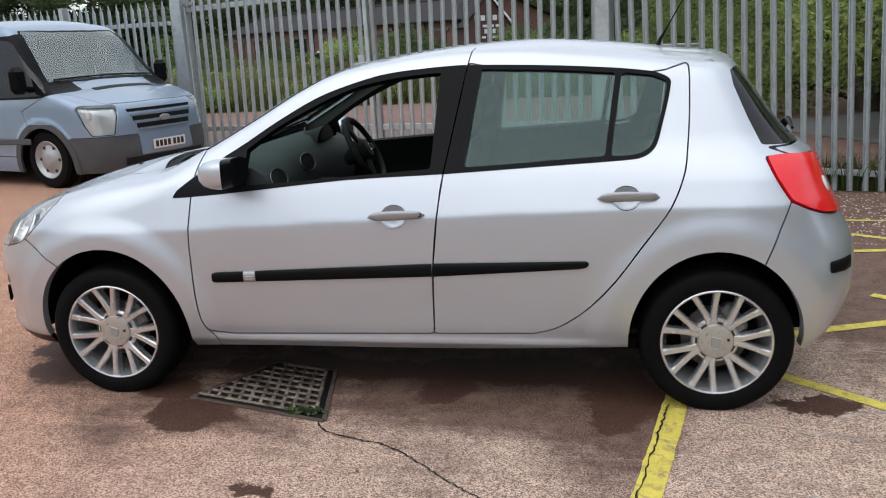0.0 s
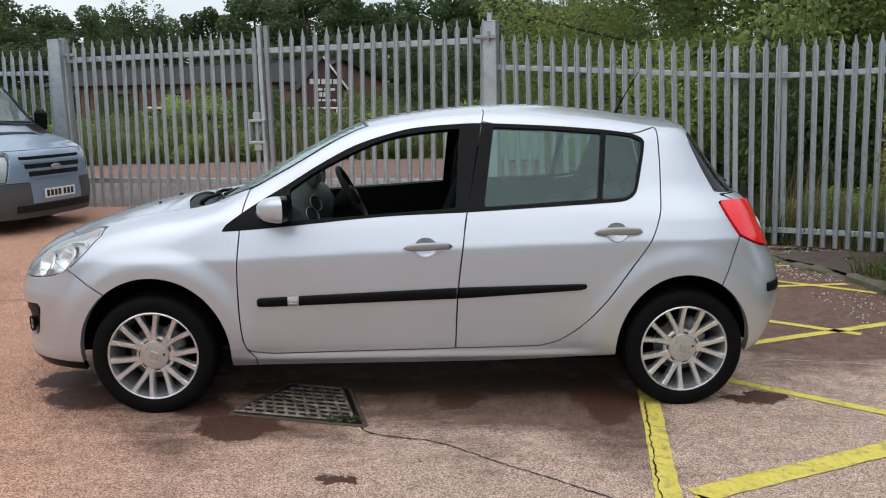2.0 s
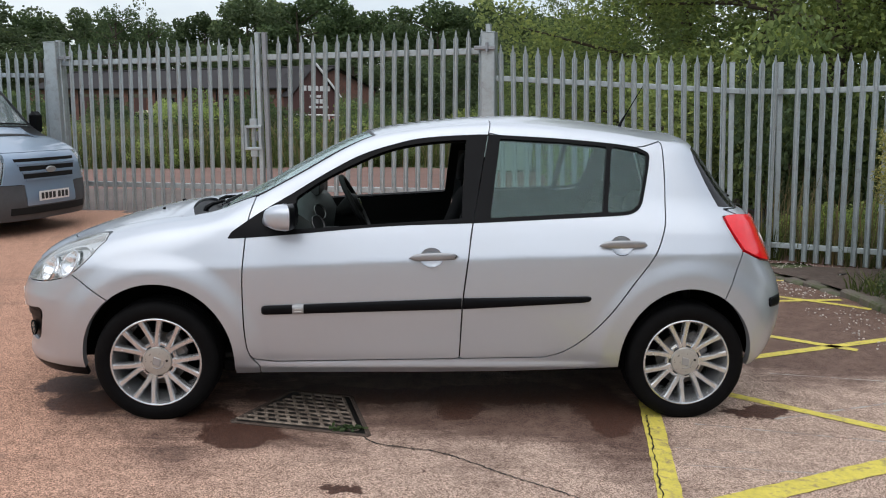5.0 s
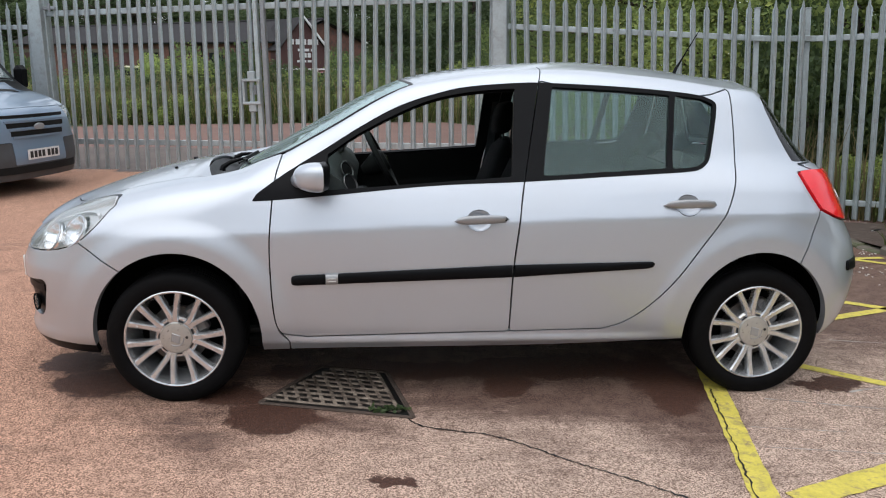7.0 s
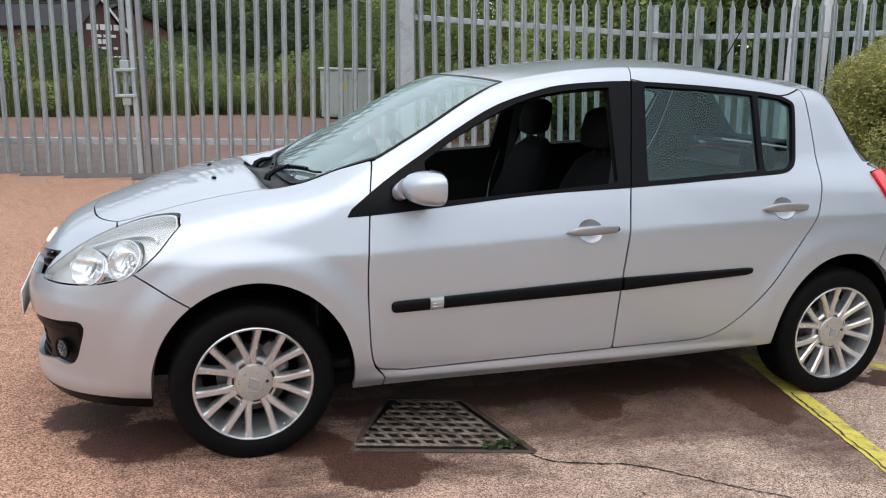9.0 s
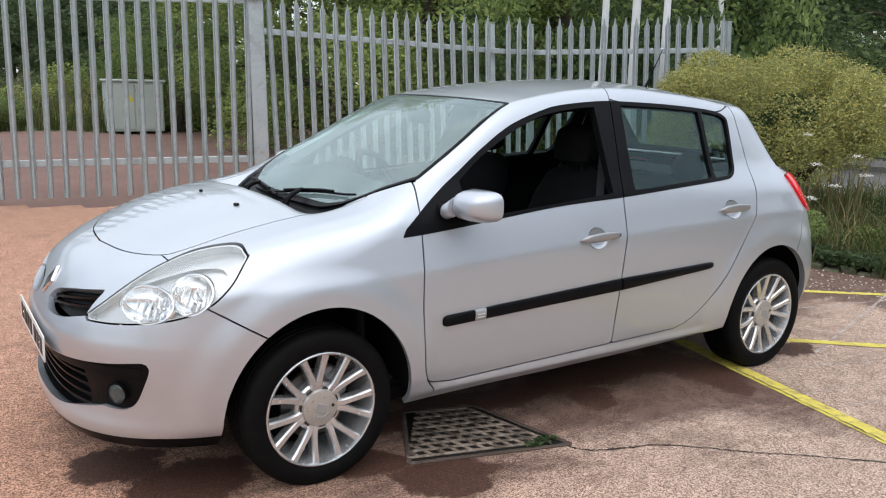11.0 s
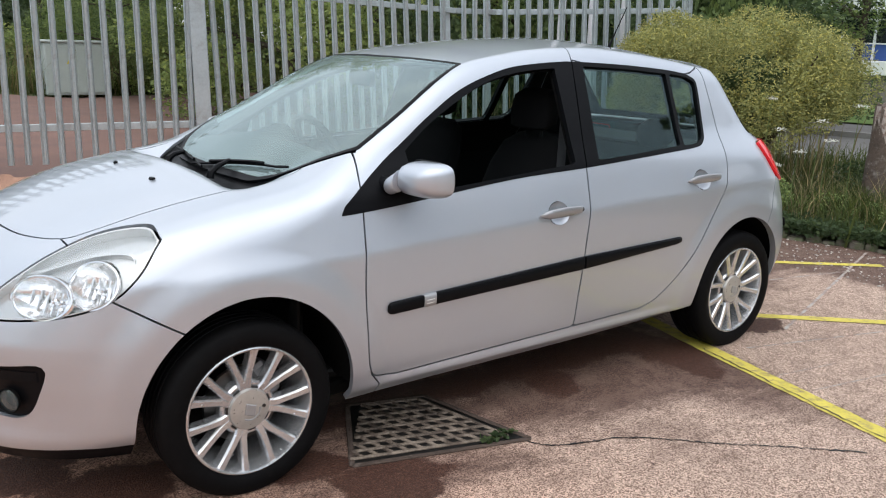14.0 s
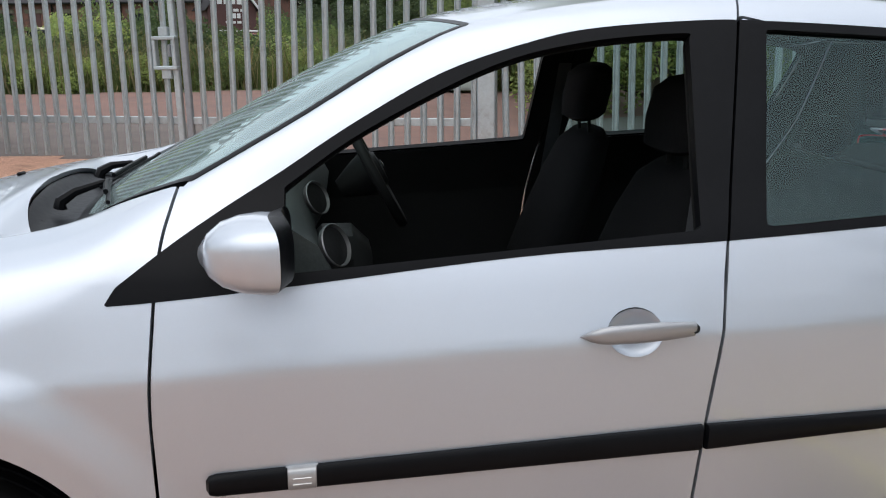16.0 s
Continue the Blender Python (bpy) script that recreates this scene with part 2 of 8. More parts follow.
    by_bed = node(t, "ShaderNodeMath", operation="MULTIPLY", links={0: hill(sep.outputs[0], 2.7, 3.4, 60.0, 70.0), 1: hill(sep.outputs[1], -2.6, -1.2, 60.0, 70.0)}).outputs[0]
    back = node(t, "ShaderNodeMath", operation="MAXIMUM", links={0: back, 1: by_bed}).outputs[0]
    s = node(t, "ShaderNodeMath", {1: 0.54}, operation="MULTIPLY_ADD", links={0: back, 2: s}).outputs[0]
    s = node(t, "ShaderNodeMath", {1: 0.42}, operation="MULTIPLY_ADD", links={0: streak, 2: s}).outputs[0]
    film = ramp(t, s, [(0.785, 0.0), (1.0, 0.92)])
    # wet patches, and shade painted along the car's sill
    wet = None
    warp = node(t, "ShaderNodeTexNoise", {"Scale": 3.6, "Detail": 8.0, "Roughness": 0.7}, {"Vector": co}).outputs[1]
    warp = node(t, "ShaderNodeVectorMath", {1: (0.5, 0.5, 0.5)}, operation="SUBTRACT", links={0: warp}).outputs[0]
    wob = node(t, "ShaderNodeVectorMath", {1: (0.42, 0.42, 0.0)}, operation="MULTIPLY_ADD", links={0: warp, 2: co}).outputs[0]
    for x, y, a, b in WET_AND_SHADE:
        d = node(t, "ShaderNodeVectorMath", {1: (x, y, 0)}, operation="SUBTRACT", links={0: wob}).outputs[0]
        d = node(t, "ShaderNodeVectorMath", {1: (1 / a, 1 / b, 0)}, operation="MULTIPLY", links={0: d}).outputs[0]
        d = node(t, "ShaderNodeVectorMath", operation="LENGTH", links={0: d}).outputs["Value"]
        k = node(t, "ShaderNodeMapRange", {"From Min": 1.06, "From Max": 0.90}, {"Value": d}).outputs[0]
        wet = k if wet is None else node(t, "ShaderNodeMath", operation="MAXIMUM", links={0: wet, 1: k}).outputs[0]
    c = mixed(t, ramp(t, wide, [(0.35, 0.0), (0.7, 0.5)]), stone, mixed(t, 0.4, stone, (0.33, 0.20, 0.15)))
    # redder, less worn concrete towards the gate and in front of the car
    front_ = node(t, "ShaderNodeMapRange", {"From Min": 0.4, "From Max": -2.4}, {"Value": sep.outputs[0]}, interpolation_type="SMOOTHSTEP").outputs[0]
    deep = node(t, "ShaderNodeMapRange", {"From Min": 0.6, "From Max": 3.0}, {"Value": sep.outputs[1]}, interpolation_type="SMOOTHSTEP").outputs[0]
    red = node(t, "ShaderNodeMath", {}, {0: front_, 1: deep}, operation="MAXIMUM").outputs[0]
    red = node(t, "ShaderNodeMath", {1: 1.0}, {0: red}, operation="MULTIPLY").outputs[0]
    c = mixed(t, red, c, (1.0, 0.765, 0.66), "MULTIPLY")
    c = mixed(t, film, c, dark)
    wet_shade_c = mixed(t, ramp(t, speck, [(0.45, 0.0), (0.75, 1.0)]), (0.055, 0.022, 0.014), (0.135, 0.064, 0.041))
    c = mixed(t, wet, c, wet_shade_c)
    r = node(t, "ShaderNodeMapRange", {"To Min": 0.88, "To Max": 0.66}, {"Value": film}).outputs[0]
    r = node(t, "ShaderNodeMix", {3: 0.58}, {0: wet, 2: r}).outputs[0]
    b = node(t, "ShaderNodeBsdfPrincipled", {"Specular IOR Level": 0.35}, {"Base Color": c, "Roughness": r})
    h = node(t, "ShaderNodeMath", {1: 0.7}, operation="MULTIPLY_ADD", links={0: grit, 2: speck}).outputs[0]
    bp = node(t, "ShaderNodeBump", {"Strength": 0.9, "Distance": 0.007}, {"Height": h})
    t.links.new(bp.outputs[0], b.inputs["Normal"])
    t.links.new(b.outputs[0], out.inputs[0])
    return m


# the two 0.55 m wide ellipses paint the car's shade below the sill
WET_AND_SHADE = [(-0.45, -0.43, 0.55, 0.15), (-0.86, -0.98, 0.23, 0.16), (0.93, -0.62, 0.16, 0.42), (0.45, -0.42, 0.55, 0.16), (-1.70, -0.52, 0.24, 0.20), (-1.92, -0.24, 0.18, 0.16), (0.18, -0.68, 0.15, 0.14), (-1.05, -0.72, 0.14, 0.16), (-0.37, -1.60, 0.11, 0.045), (1.70, -0.71, 0.17, 0.11), (0.90, -0.88, 0.13, 0.16), (-0.03, -1.40, 0.02, 0.012)]
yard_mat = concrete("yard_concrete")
yellow_paint = surface("yellow_line_paint", (0.60, 0.50, 0.085), 0.75, vary=0.22, scale=9, fine=90, bump=0.4, second=(0.24, 0.17, 0.11), amount=0.585)
faded_paint = surface("faded_white_paint", (0.45, 0.42, 0.38), 0.8, vary=0.15, scale=5, bump=0.2, second=(0.25, 0.15, 0.12), amount=0.50)
red_tarmac = surface("red_tarmac", (0.185, 0.105, 0.083), 0.9, vary=0.22, scale=0.8, fine=40, bump=0.25, second=(0.15, 0.092, 0.078), amount=0.55)
brown_tarmac = surface("brown_tarmac", (0.125, 0.100, 0.088), 0.9, vary=0.22, scale=0.9, fine=40, bump=0.25, second=(0.085, 0.07, 0.062), amount=0.56)
grey_road = surface("grey_road", (0.16, 0.155, 0.15), 0.9, vary=0.15, scale=0.7, fine=40, bump=0.25)
meadow = surface("rough_grass", (0.07, 0.095, 0.03), 0.95, vary=0.35, scale=0.6, fine=9, bump=0.6, second=(0.10, 0.085, 0.045), amount=0.62)
lawn = surface("lawn", (0.12, 0.20, 0.04), 0.95, vary=0.2, scale=0.8, fine=20, bump=0.4)
galvanised = surface("galvanised_steel", (0.41, 0.46, 0.475), 0.46, metal=0.55, vary=0.16, scale=3.5, fine=45, bump=0.08, second=(0.30, 0.31, 0.31), amount=0.60, each=0.10)
galvanised_dark = surface("weathered_steel", (0.27, 0.285, 0.30), 0.55, metal=0.5, vary=0.2, scale=4, fine=40, bump=0.1)



def leaf(name, color, vary=0.35, through=0.45):
    """Leaves: each its own shade, lit through a little."""
    m, t, out = nodes_of(name)
    isl = node(t, "ShaderNodeNewGeometry").outputs["Random Per Island"]
    ob = node(t, "ShaderNodeObjectInfo").outputs["Random"]
    co = node(t, "ShaderNodeTexCoord").outputs["Object"]
    big = noise_of(t, co, 0.9, 3)
    c = ramp(t, isl, [(0.0, scaled(color, 1 - vary)), (0.6, color), (1.0, (min(1, color[0] * (1 + vary * 1.6)), min(1, color[1] * (1 + vary)), color[2] * (1 + vary * 0.3)))])
    c = mixed(t, ramp(t, big, [(0.35, 0.0), (0.65, 0.6)]), c, scaled(color, 0.7))
    v = node(t, "ShaderNodeMapRange", {"To Min": 0.8, "To Max": 1.2}, {"Value": ob}).outputs[0]
    c = node(t, "ShaderNodeVectorMath", operation="SCALE", links={0: c, "Scale": v}).outputs[0]
    d = node(t, "ShaderNodeBsdfPrincipled", {"Roughness": 0.65, "Specular IOR Level": 0.3}, {"Base Color": c})
    tr = node(t, "ShaderNodeBsdfTranslucent", links={"Color": c})
    mix = node(t, "ShaderNodeMixShader", {0: through}, {1: d.outputs[0], 2: tr.outputs[0]})
    t.links.new(mix.outputs[0], out.inputs[0])
    return m


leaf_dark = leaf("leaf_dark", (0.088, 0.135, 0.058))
leaf_pine = leaf("leaf_pine", (0.062, 0.096, 0.046), 0.4, 0.3)
leaf_far = leaf("leaf_far", (0.105, 0.150, 0.070))
leaf_mid = leaf("leaf_mid", (0.195, 0.270, 0.098))
leaf_light = leaf("leaf_light", (0.32, 0.41, 0.14))
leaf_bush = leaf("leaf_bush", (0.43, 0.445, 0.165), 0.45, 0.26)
leaf_lawn = leaf("leaf_weed", (0.092, 0.122, 0.038), 0.45)
straw = leaf("dry_stalk", (0.26, 0.22, 0.11), 0.3, 0.2)
blossom = surface("white_blossom", (0.70, 0.70, 0.62), 0.8, vary=0.1, bump=0)
bark = surface("bark", (0.075, 0.058, 0.043), 0.95, vary=0.35, scale=5, fine=30, bump=0.6)
stump_wood = surface("weathered_stump", (0.10, 0.075, 0.058), 0.95, vary=0.4, scale=6, fine=40, bump=0.8, second=(0.26, 0.23, 0.20), amount=0.60)
brick_red = surface("red_brick", (0.165, 0.075, 0.056), 0.9, vary=0.25, scale=1.2, fine=9, bump=0.3, second=(0.055, 0.045, 0.04), amount=0.55, each=0.12)
slate = surface("slate_roof", (0.034, 0.032, 0.034), 0.85, spec=0.15, vary=0.2, scale=0.8, fine=8, bump=0.3)
white_panel = surface("white_cladding", (0.72, 0.73, 0.73), 0.6, vary=0.06, scale=1.0, fine=30, bump=0.05)
blue_panel = surface("blue_panel", (0.030, 0.075, 0.26), 0.45, vary=0.1, scale=2, bump=0.03)
grey_brick = surface("grey_brick", (0.21, 0.195, 0.18), 0.9, vary=0.15, scale=2, fine=20, bump=0.3)
window_dark = surface("dark_window", (0.020, 0.024, 0.026), 0.08, vary=0.3, scale=0.6, bump=0, spec=0.6)
red_board = surface("red_board", (0.26, 0.02, 0.02), 0.5, vary=0.1, bump=0.02)
sign_brown = surface("sign_board", (0.075, 0.032, 0.030), 0.7, vary=0.15, bump=0.05)
cabinet_green = surface("cabinet_paint", (0.40, 0.45, 0.42), 0.6, vary=0.1, scale=3, bump=0.05)
kerb_stone = surface("mossy_kerb", (0.13, 0.11, 0.09), 0.95, vary=0.25, scale=4, fine=40, bump=0.7, second=(0.07, 0.085, 0.035), amount=0.52)
pole_white = surface("white_pole", (0.66, 0.67, 0.68), 0.45, vary=0.06, bump=0.02)
cast_iron = surface("grate_iron", (0.085, 0.063, 0.048), 0.75, metal=0.1, vary=0.4, scale=7, fine=70, bump=0.5, second=(0.28, 0.225, 0.175), amount=0.50)
soil = surface("soil_litter", (0.075, 0.052, 0.040), 0.95, vary=0.35, scale=5, fine=60, bump=0.8, second=(0.15, 0.12, 0.10), amount=0.62)
pit_dark = surface("dark_gap", (0.004, 0.0035, 0.003), 0.5, vary=0.2, bump=0.1)
chipping = surface("pale_chipping", (0.50, 0.46, 0.41), 0.85, vary=0.2, bump=0.2, each=0.3)


# ---- building helpers ----
class Geo:
    """Verts and faces gathered for one mesh."""

    def __init__(self):
        self.v, self.f = [], []

    def add(self, verts, faces, m=None):
        k = len(self.v)
        self.v += [tuple(m @ Vector(p)) if m else tuple(p) for p in verts]
        self.f += [tuple(i + k for i in f) for f in faces]
        return self

    def box(self, c, s, bevel=0.0, m=None):
        """A box with chamfered edges, by centre and size."""
        h = [a / 2 for a in s]
        b = min(bevel, *(0.49 * a for a in s))
        if b <= 0:
            v = [(c[0] + i * h[0], c[1] + j * h[1], c[2] + k * h[2]) for i in (-1, 1) for j in (-1, 1) for k in (-1, 1)]
            return self.add(v, [(0, 1, 3, 2), (4, 6, 7, 5), (0, 4, 5, 1), (2, 3, 7, 6), (0, 2, 6, 4), (1, 5, 7, 3)], m)
        v, idx = [], {}
        for i in (-1, 1):
            for j in (-1, 1):
                for k in (-1, 1):
                    for a in range(3):
                        d = [h[0] - b, h[1] - b, h[2] - b]
                        d[a] = h[a]
                        idx[i, j, k, a] = len(v)
                        v.append((c[0] + i * d[0], c[1] + j * d[1], c[2] + k * d[2]))
        f = []
        for a in range(3):
            for s1 in (-1, 1):
                q = []
                for u, w in ((-1, -1), (1, -1), (1, 1), (-1, 1)):
                    key = [u, w]
                    key.insert(a, s1)
                    q.append(idx[key[0], key[1], key[2], a])
                f.append(tuple(q) if (s1 > 0) == (a != 1) else tuple(q[::-1]))
        for a in range(3):
            o = [x for x in range(3) if x != a]
            for u in (-1, 1):
                for w in (-1, 1):
                    q = []
                    for e, ax in ((-1, o[0]), (1, o[0]), (1, o[1]), (-1, o[1])):
                        key = [0, 0, 0]
                        key[a], key[o[0]], key[o[1]] = e, u, w
                        q.append(idx[key[0], key[1], key[2], ax])
                    flip = (u * w > 0) == (a != 1)
                    f.append(tuple(q[::-1]) if flip else tuple(q))
        for i in (-1, 1):
            for j in (-1, 1):
                for k in (-1, 1):
                    t = (idx[i, j, k, 0], idx[i, j, k, 1], idx[i, j, k, 2])
                    f.append(t if i * j * k > 0 else t[::-1])
        return self.add(v, f, m)

    def lathe(self, prof, n=32, m=None, closed=False, arc=2 * math.pi):
        """(radius, height) turned about z."""
        full = abs(arc - 2 * math.pi) < 1e-6
        k = n if full else n + 1
        v = [(r * math.cos(arc * i / n), r * math.sin(arc * i / n), z) for r, z in prof for i in range(k)]
        f, rows = [], len(prof)
        for j in range(rows if closed else rows - 1):
            for i in range(n):
                a, b = j * k + i, j * k + (i + 1) % k
                c, d = ((j + 1) % rows) * k + (i + 1) % k, ((j + 1) % rows) * k + i
                f.append((a, b, c, d))
        return self.add(v, f, m)

    def tube(self, pts, r, n=8, m=None, cap=True):
        """A pipe along points; r a number or one radius a point."""
        pts = [Vector(p) for p in pts]
        rs = [r] * len(pts) if isinstance(r, (int, float)) else list(r)
        v, f, side = [], [], None
        for i, p in enumerate(pts):
            d = (pts[min(i + 1, len(pts) - 1)] - pts[max(i - 1, 0)]).normalized()
            if side is None:
                side = d.orthogonal().normalized()
            side = (side - d * side.dot(d)).normalized()
            up = d.cross(side)
            v += [p + rs[i] * (side * math.cos(2 * math.pi * j / n) + up * math.sin(2 * math.pi * j / n)) for j in range(n)]
        for i in range(len(pts) - 1):
            for j in range(n):
                f.append((i * n + j, i * n + (j + 1) % n, (i + 1) * n + (j + 1) % n, (i + 1) * n + j))
        if cap:
            f += [tuple(range(n))[::-1], tuple(range((len(pts) - 1) * n, len(pts) * n))]
        return self.add(v, f, m)

    def prism(self, outline, z0, z1, m=None, inset=0.0, rim=0.0):
        """A flat outline (x, y) raised from z0 to z1, its top edge drawn in by inset over the height rim."""
        n = len(outline)
        rings = [[(x, y, z0) for x, y in outline]]
        if inset > 0:
            cx, cy = sum(p[0] for p in outline) / n, sum(p[1] for p in outline) / n
            rings.append([(x, y, z1 - rim) for x, y in outline])
            small = []
            for x, y in outline:
                d = math.hypot(x - cx, y - cy) or 1
                small.append((x - (x - cx) / d * inset, y - (y - cy) / d * inset, z1))
            rings.append(small)
        else:
            rings.append([(x, y, z1) for x, y in outline])
        v = [p for r in rings for p in r]
        f = [tuple(range(n))[::-1], tuple(range((len(rings) - 1) * n, len(rings) * n))]
        for j in range(len(rings) - 1):
            for i in range(n):
                f.append((j * n + i, j * n + (i + 1) % n, (j + 1) * n + (i + 1) % n, (j + 1) * n + i))
        return self.add(v, f, m)

    def loft(self, rings, closed=True, cap=True, m=None):
        """Skin over rings of equally many points."""
        n = len(rings[0])
        v = [p for r in rings for p in r]
        f = []
        for j in range(len(rings) - 1):
            for i in range(n if closed else n - 1):
                f.append((j * n + i, j * n + (i + 1) % n, (j + 1) * n + (i + 1) % n, (j + 1) * n + i))
        if cap:
            f += [tuple(range(n))[::-1], tuple(range((len(rings) - 1) * n, len(rings) * n))]
        return self.add(v, f, m)

    def mesh(self, name, material=None, smooth=30):
        me = bpy.data.meshes.new(name)
        me.from_pydata(self.v, [], self.f)
        if material:
            me.materials.append(material)
        if smooth:
            me.polygons.foreach_set("use_smooth", [True] * len(me.polygons))
            me.set_sharp_from_angle(angle=radians(smooth))
        me.update()
        return me


def part(name, geo, material, parent=None, label="", smooth=30, at=None):
    """One mesh object under a thing or a part."""
    ob = new(name, geo if isinstance(geo, bpy.types.Mesh) else geo.mesh(name, material, smooth))
    if parent:
        ob.parent = parent
    if at is not None:
        ob.matrix_basis = at
    if label:
        tagged(ob, label)
    return ob


def thing(name, label, category, group="", kind="", at=None):
    ob = new(name)
    ob.empty_display_size = 0.1
    if at is not None:
        ob.matrix_basis = at
    return tagged(ob, label, category, group, kind)


def rounded(w, h, r, n=5):
    """A rounded rectangle about the origin."""
    out = []
    for cx, cy, a in ((w / 2 - r, h / 2 - r, 0), (-w / 2 + r, h / 2 - r, 90), (-w / 2 + r, -h / 2 + r, 180), (w / 2 - r, -h / 2 + r, 270)):
        out += [(cx + r * math.cos(radians(a + 90 * i / n)), cy + r * math.sin(radians(a + 90 * i / n))) for i in range(n + 1)]
    return out


def run(pts, n=5):
    """A smooth open curve through points of any dimension, its last point left off."""
    p = [np.array(q, float) for q in pts]
    p = [2 * p[0] - p[1]] + p + [2 * p[-1] - p[-2]]
    out = []
    for i in range(1, len(p) - 2):
        for k in range(n):
            u = k / n
            out.append(tuple(0.5 * (2 * p[i] + (p[i + 1] - p[i - 1]) * u + (2 * p[i - 1] - 5 * p[i] + 4 * p[i + 1] - p[i + 2]) * u * u + (3 * p[i] - p[i - 1] - 3 * p[i + 1] + p[i + 2]) * u ** 3)))
    return out


def outline(*runs):
    return [q for r in runs for q in (run(r) if len(r) > 2 else r[:1])]



# ---- the hatchback's body as one smooth implicit form (x back, -y near side, z up, metres) ----
def spline(xs, ys):
    """A smooth monotone-ish curve through points (Catmull-Rom on a table)."""
    xs, ys = np.array(xs, float), np.array(ys, float)
    m = np.gradient(ys, xs)
    def f(x):
        x = np.clip(x, xs[0], xs[-1])
        i = np.clip(np.searchsorted(xs, x, side="right") - 1, 0, len(xs) - 2)
        h = xs[i + 1] - xs[i]
        u = (x - xs[i]) / h
        return ((1 + 2 * u) * (1 - u) ** 2 * ys[i] + u * (1 - u) ** 2 * h * m[i] + u * u * (3 - 2 * u) * ys[i + 1] + u * u * (u - 1) * h * m[i + 1])
    return f

HUB_Z = 0.288
half_width = spline([0.10, 0.20, 0.25, 0.31, 0.40, 0.52, 0.64, 0.72, 0.742, 0.752, 0.764, 0.785, 0.83, 0.90, 0.96, 1.08, 1.22, 1.38, 1.60],
                    [0.66, 0.735, 0.768, 0.789, 0.804, 0.8115, 0.8130, 0.8112, 0.8100, 0.8086, 0.8055, 0.7992, 0.786, 0.765, 0.744, 0.686, 0.617, 0.535, 0.41])
nose = spline([0.10, 0.18, 0.235, 0.27, 0.31, 0.36, 0.45, 0.555, 0.572, 0.60, 0.68, 0.76, 0.85, 1.0, 1.6], [-1.98, -2.05, -2.086, -2.088, -2.076, -2.073, -2.088, -2.097, -2.095, -2.085, -2.054, -2.018, -1.97, -1.92, -1.9])
tail = spline([0.10, 0.22, 0.32, 0.45, 0.58, 0.68, 0.78, 0.88, 0.95, 0.99, 1.015, 1.035, 1.06, 1.27, 1.36, 1.6], [1.72, 1.77, 1.84, 1.892, 1.896, 1.868, 1.808, 1.758, 1.730, 1.714, 1.690, 1.655, 1.630, 1.465, 1.40, 1.26])
FRONT = ([-2.2, -2.06, -1.99, -1.90, -1.72, -1.47], [0.55, 0.70, 0.760, 0.800, 0.868, 0.942])
REAR = ([-0.40, -0.30, -0.20, -0.05, 0.09, 0.32, 0.52, 0.81, 0.99, 1.19, 1.32, 1.40, 1.60], [1.343, 1.383, 1.407, 1.431, 1.449, 1.468, 1.475, 1.459, 1.440, 1.412, 1.396, 1.375, 1.25])
# along the middle the windscreen dips into a well behind the bonnet; along the wings the line runs on smoothly
top_mid = spline(FRONT[0] + [-1.30, -1.225, -1.18, -1.13, -1.03, -0.90] + REAR[0], FRONT[1] + [0.974, 0.980, 0.950, 0.945, 0.999, 1.072] + REAR[1])
top_edge = spline(FRONT[0] + [-1.28, -1.13, -1.03, -0.90, -0.65] + REAR[0], FRONT[1] + [0.980, 1.003, 1.026, 1.084, 1.210] + REAR[1])


def smax(a, b, k):
    h = np.clip(0.5 + 0.5 * (a - b) / k, 0, 1)
    return b + (a - b) * h + k * h * (1 - h)

def step(a, b, x):
    u = np.clip((x - a) / (b - a), 0, 1)
    return u * u * (3 - 2 * u)

def body(p):
    """Below 0 inside the car, in about metres."""
    x, y, z = p[..., 0], np.abs(p[..., 1]), p[..., 2]
    # the shoulder crease climbs towards the tail
    w = half_width(z - (0.043 + 0.044 * np.clip(x, -1.05, 1.1)) * np.exp(-((z - 0.775) / 0.15) ** 2))
    up = step(0.92, 1.1, z)
    w = w * (1 - up * 0.045 * np.clip((x - 0.3) / 1.1, -1.2, 1.2) ** 2)
    # flared lips round the wheel arches
    for hx in (-1.2875, 1.2875):
        r = np.hypot(x - hx, (z - HUB_Z) * 0.98)
        w = w + 0.016 * step(0.525, 0.42, r) * step(0.2, 0.3, z)
    # the hollow of the doors and the ledge of the sill
    w = w - 0.008 * np.exp(-((z - 0.42) / 0.11) ** 2) * np.exp(-((x - 0.0) / 0.75) ** 4)
    w = w + 0.012 * np.exp(-((z - 0.262) / 0.020) ** 2) * np.exp(-(x / 0.92) ** 8)
    front = np.clip((-1.25 - x) / np.maximum(-1.25 - nose(z), 0.3), 0, 3)
    back = np.clip((x - 1.10) / np.maximum(tail(z) - 1.10, 0.15), 0, 3)
    n = 2.7
    side = ((y / w) ** n + front ** n + back ** 6.0 + 1e-9) ** (1 / n) - 1
    side = side * 0.75
    bend = 0.03 * step(-1.25, -0.9, x) * step(0.4, -0.5, x)
    crown = 0.10 + 0.05 * step(-1.5, -2.0, x) + 0.10 * step(0.0, 0.8, x)
    xs = x - bend * y * y
    edge = step(0.43, 0.57, y)
    cap = (z - top_mid(xs) * (1 - edge) - top_edge(xs) * edge + crown * y * y) * 0.85
    k = 0.05 + 0.05 * step(-0.8, -1.3, x)
    return smax(side, cap, k)

def grad(f, p, e=1e-3):
    return np.stack([f(p + d) - f(p - d) for d in np.eye(3) * e], -1) / (2 * e)



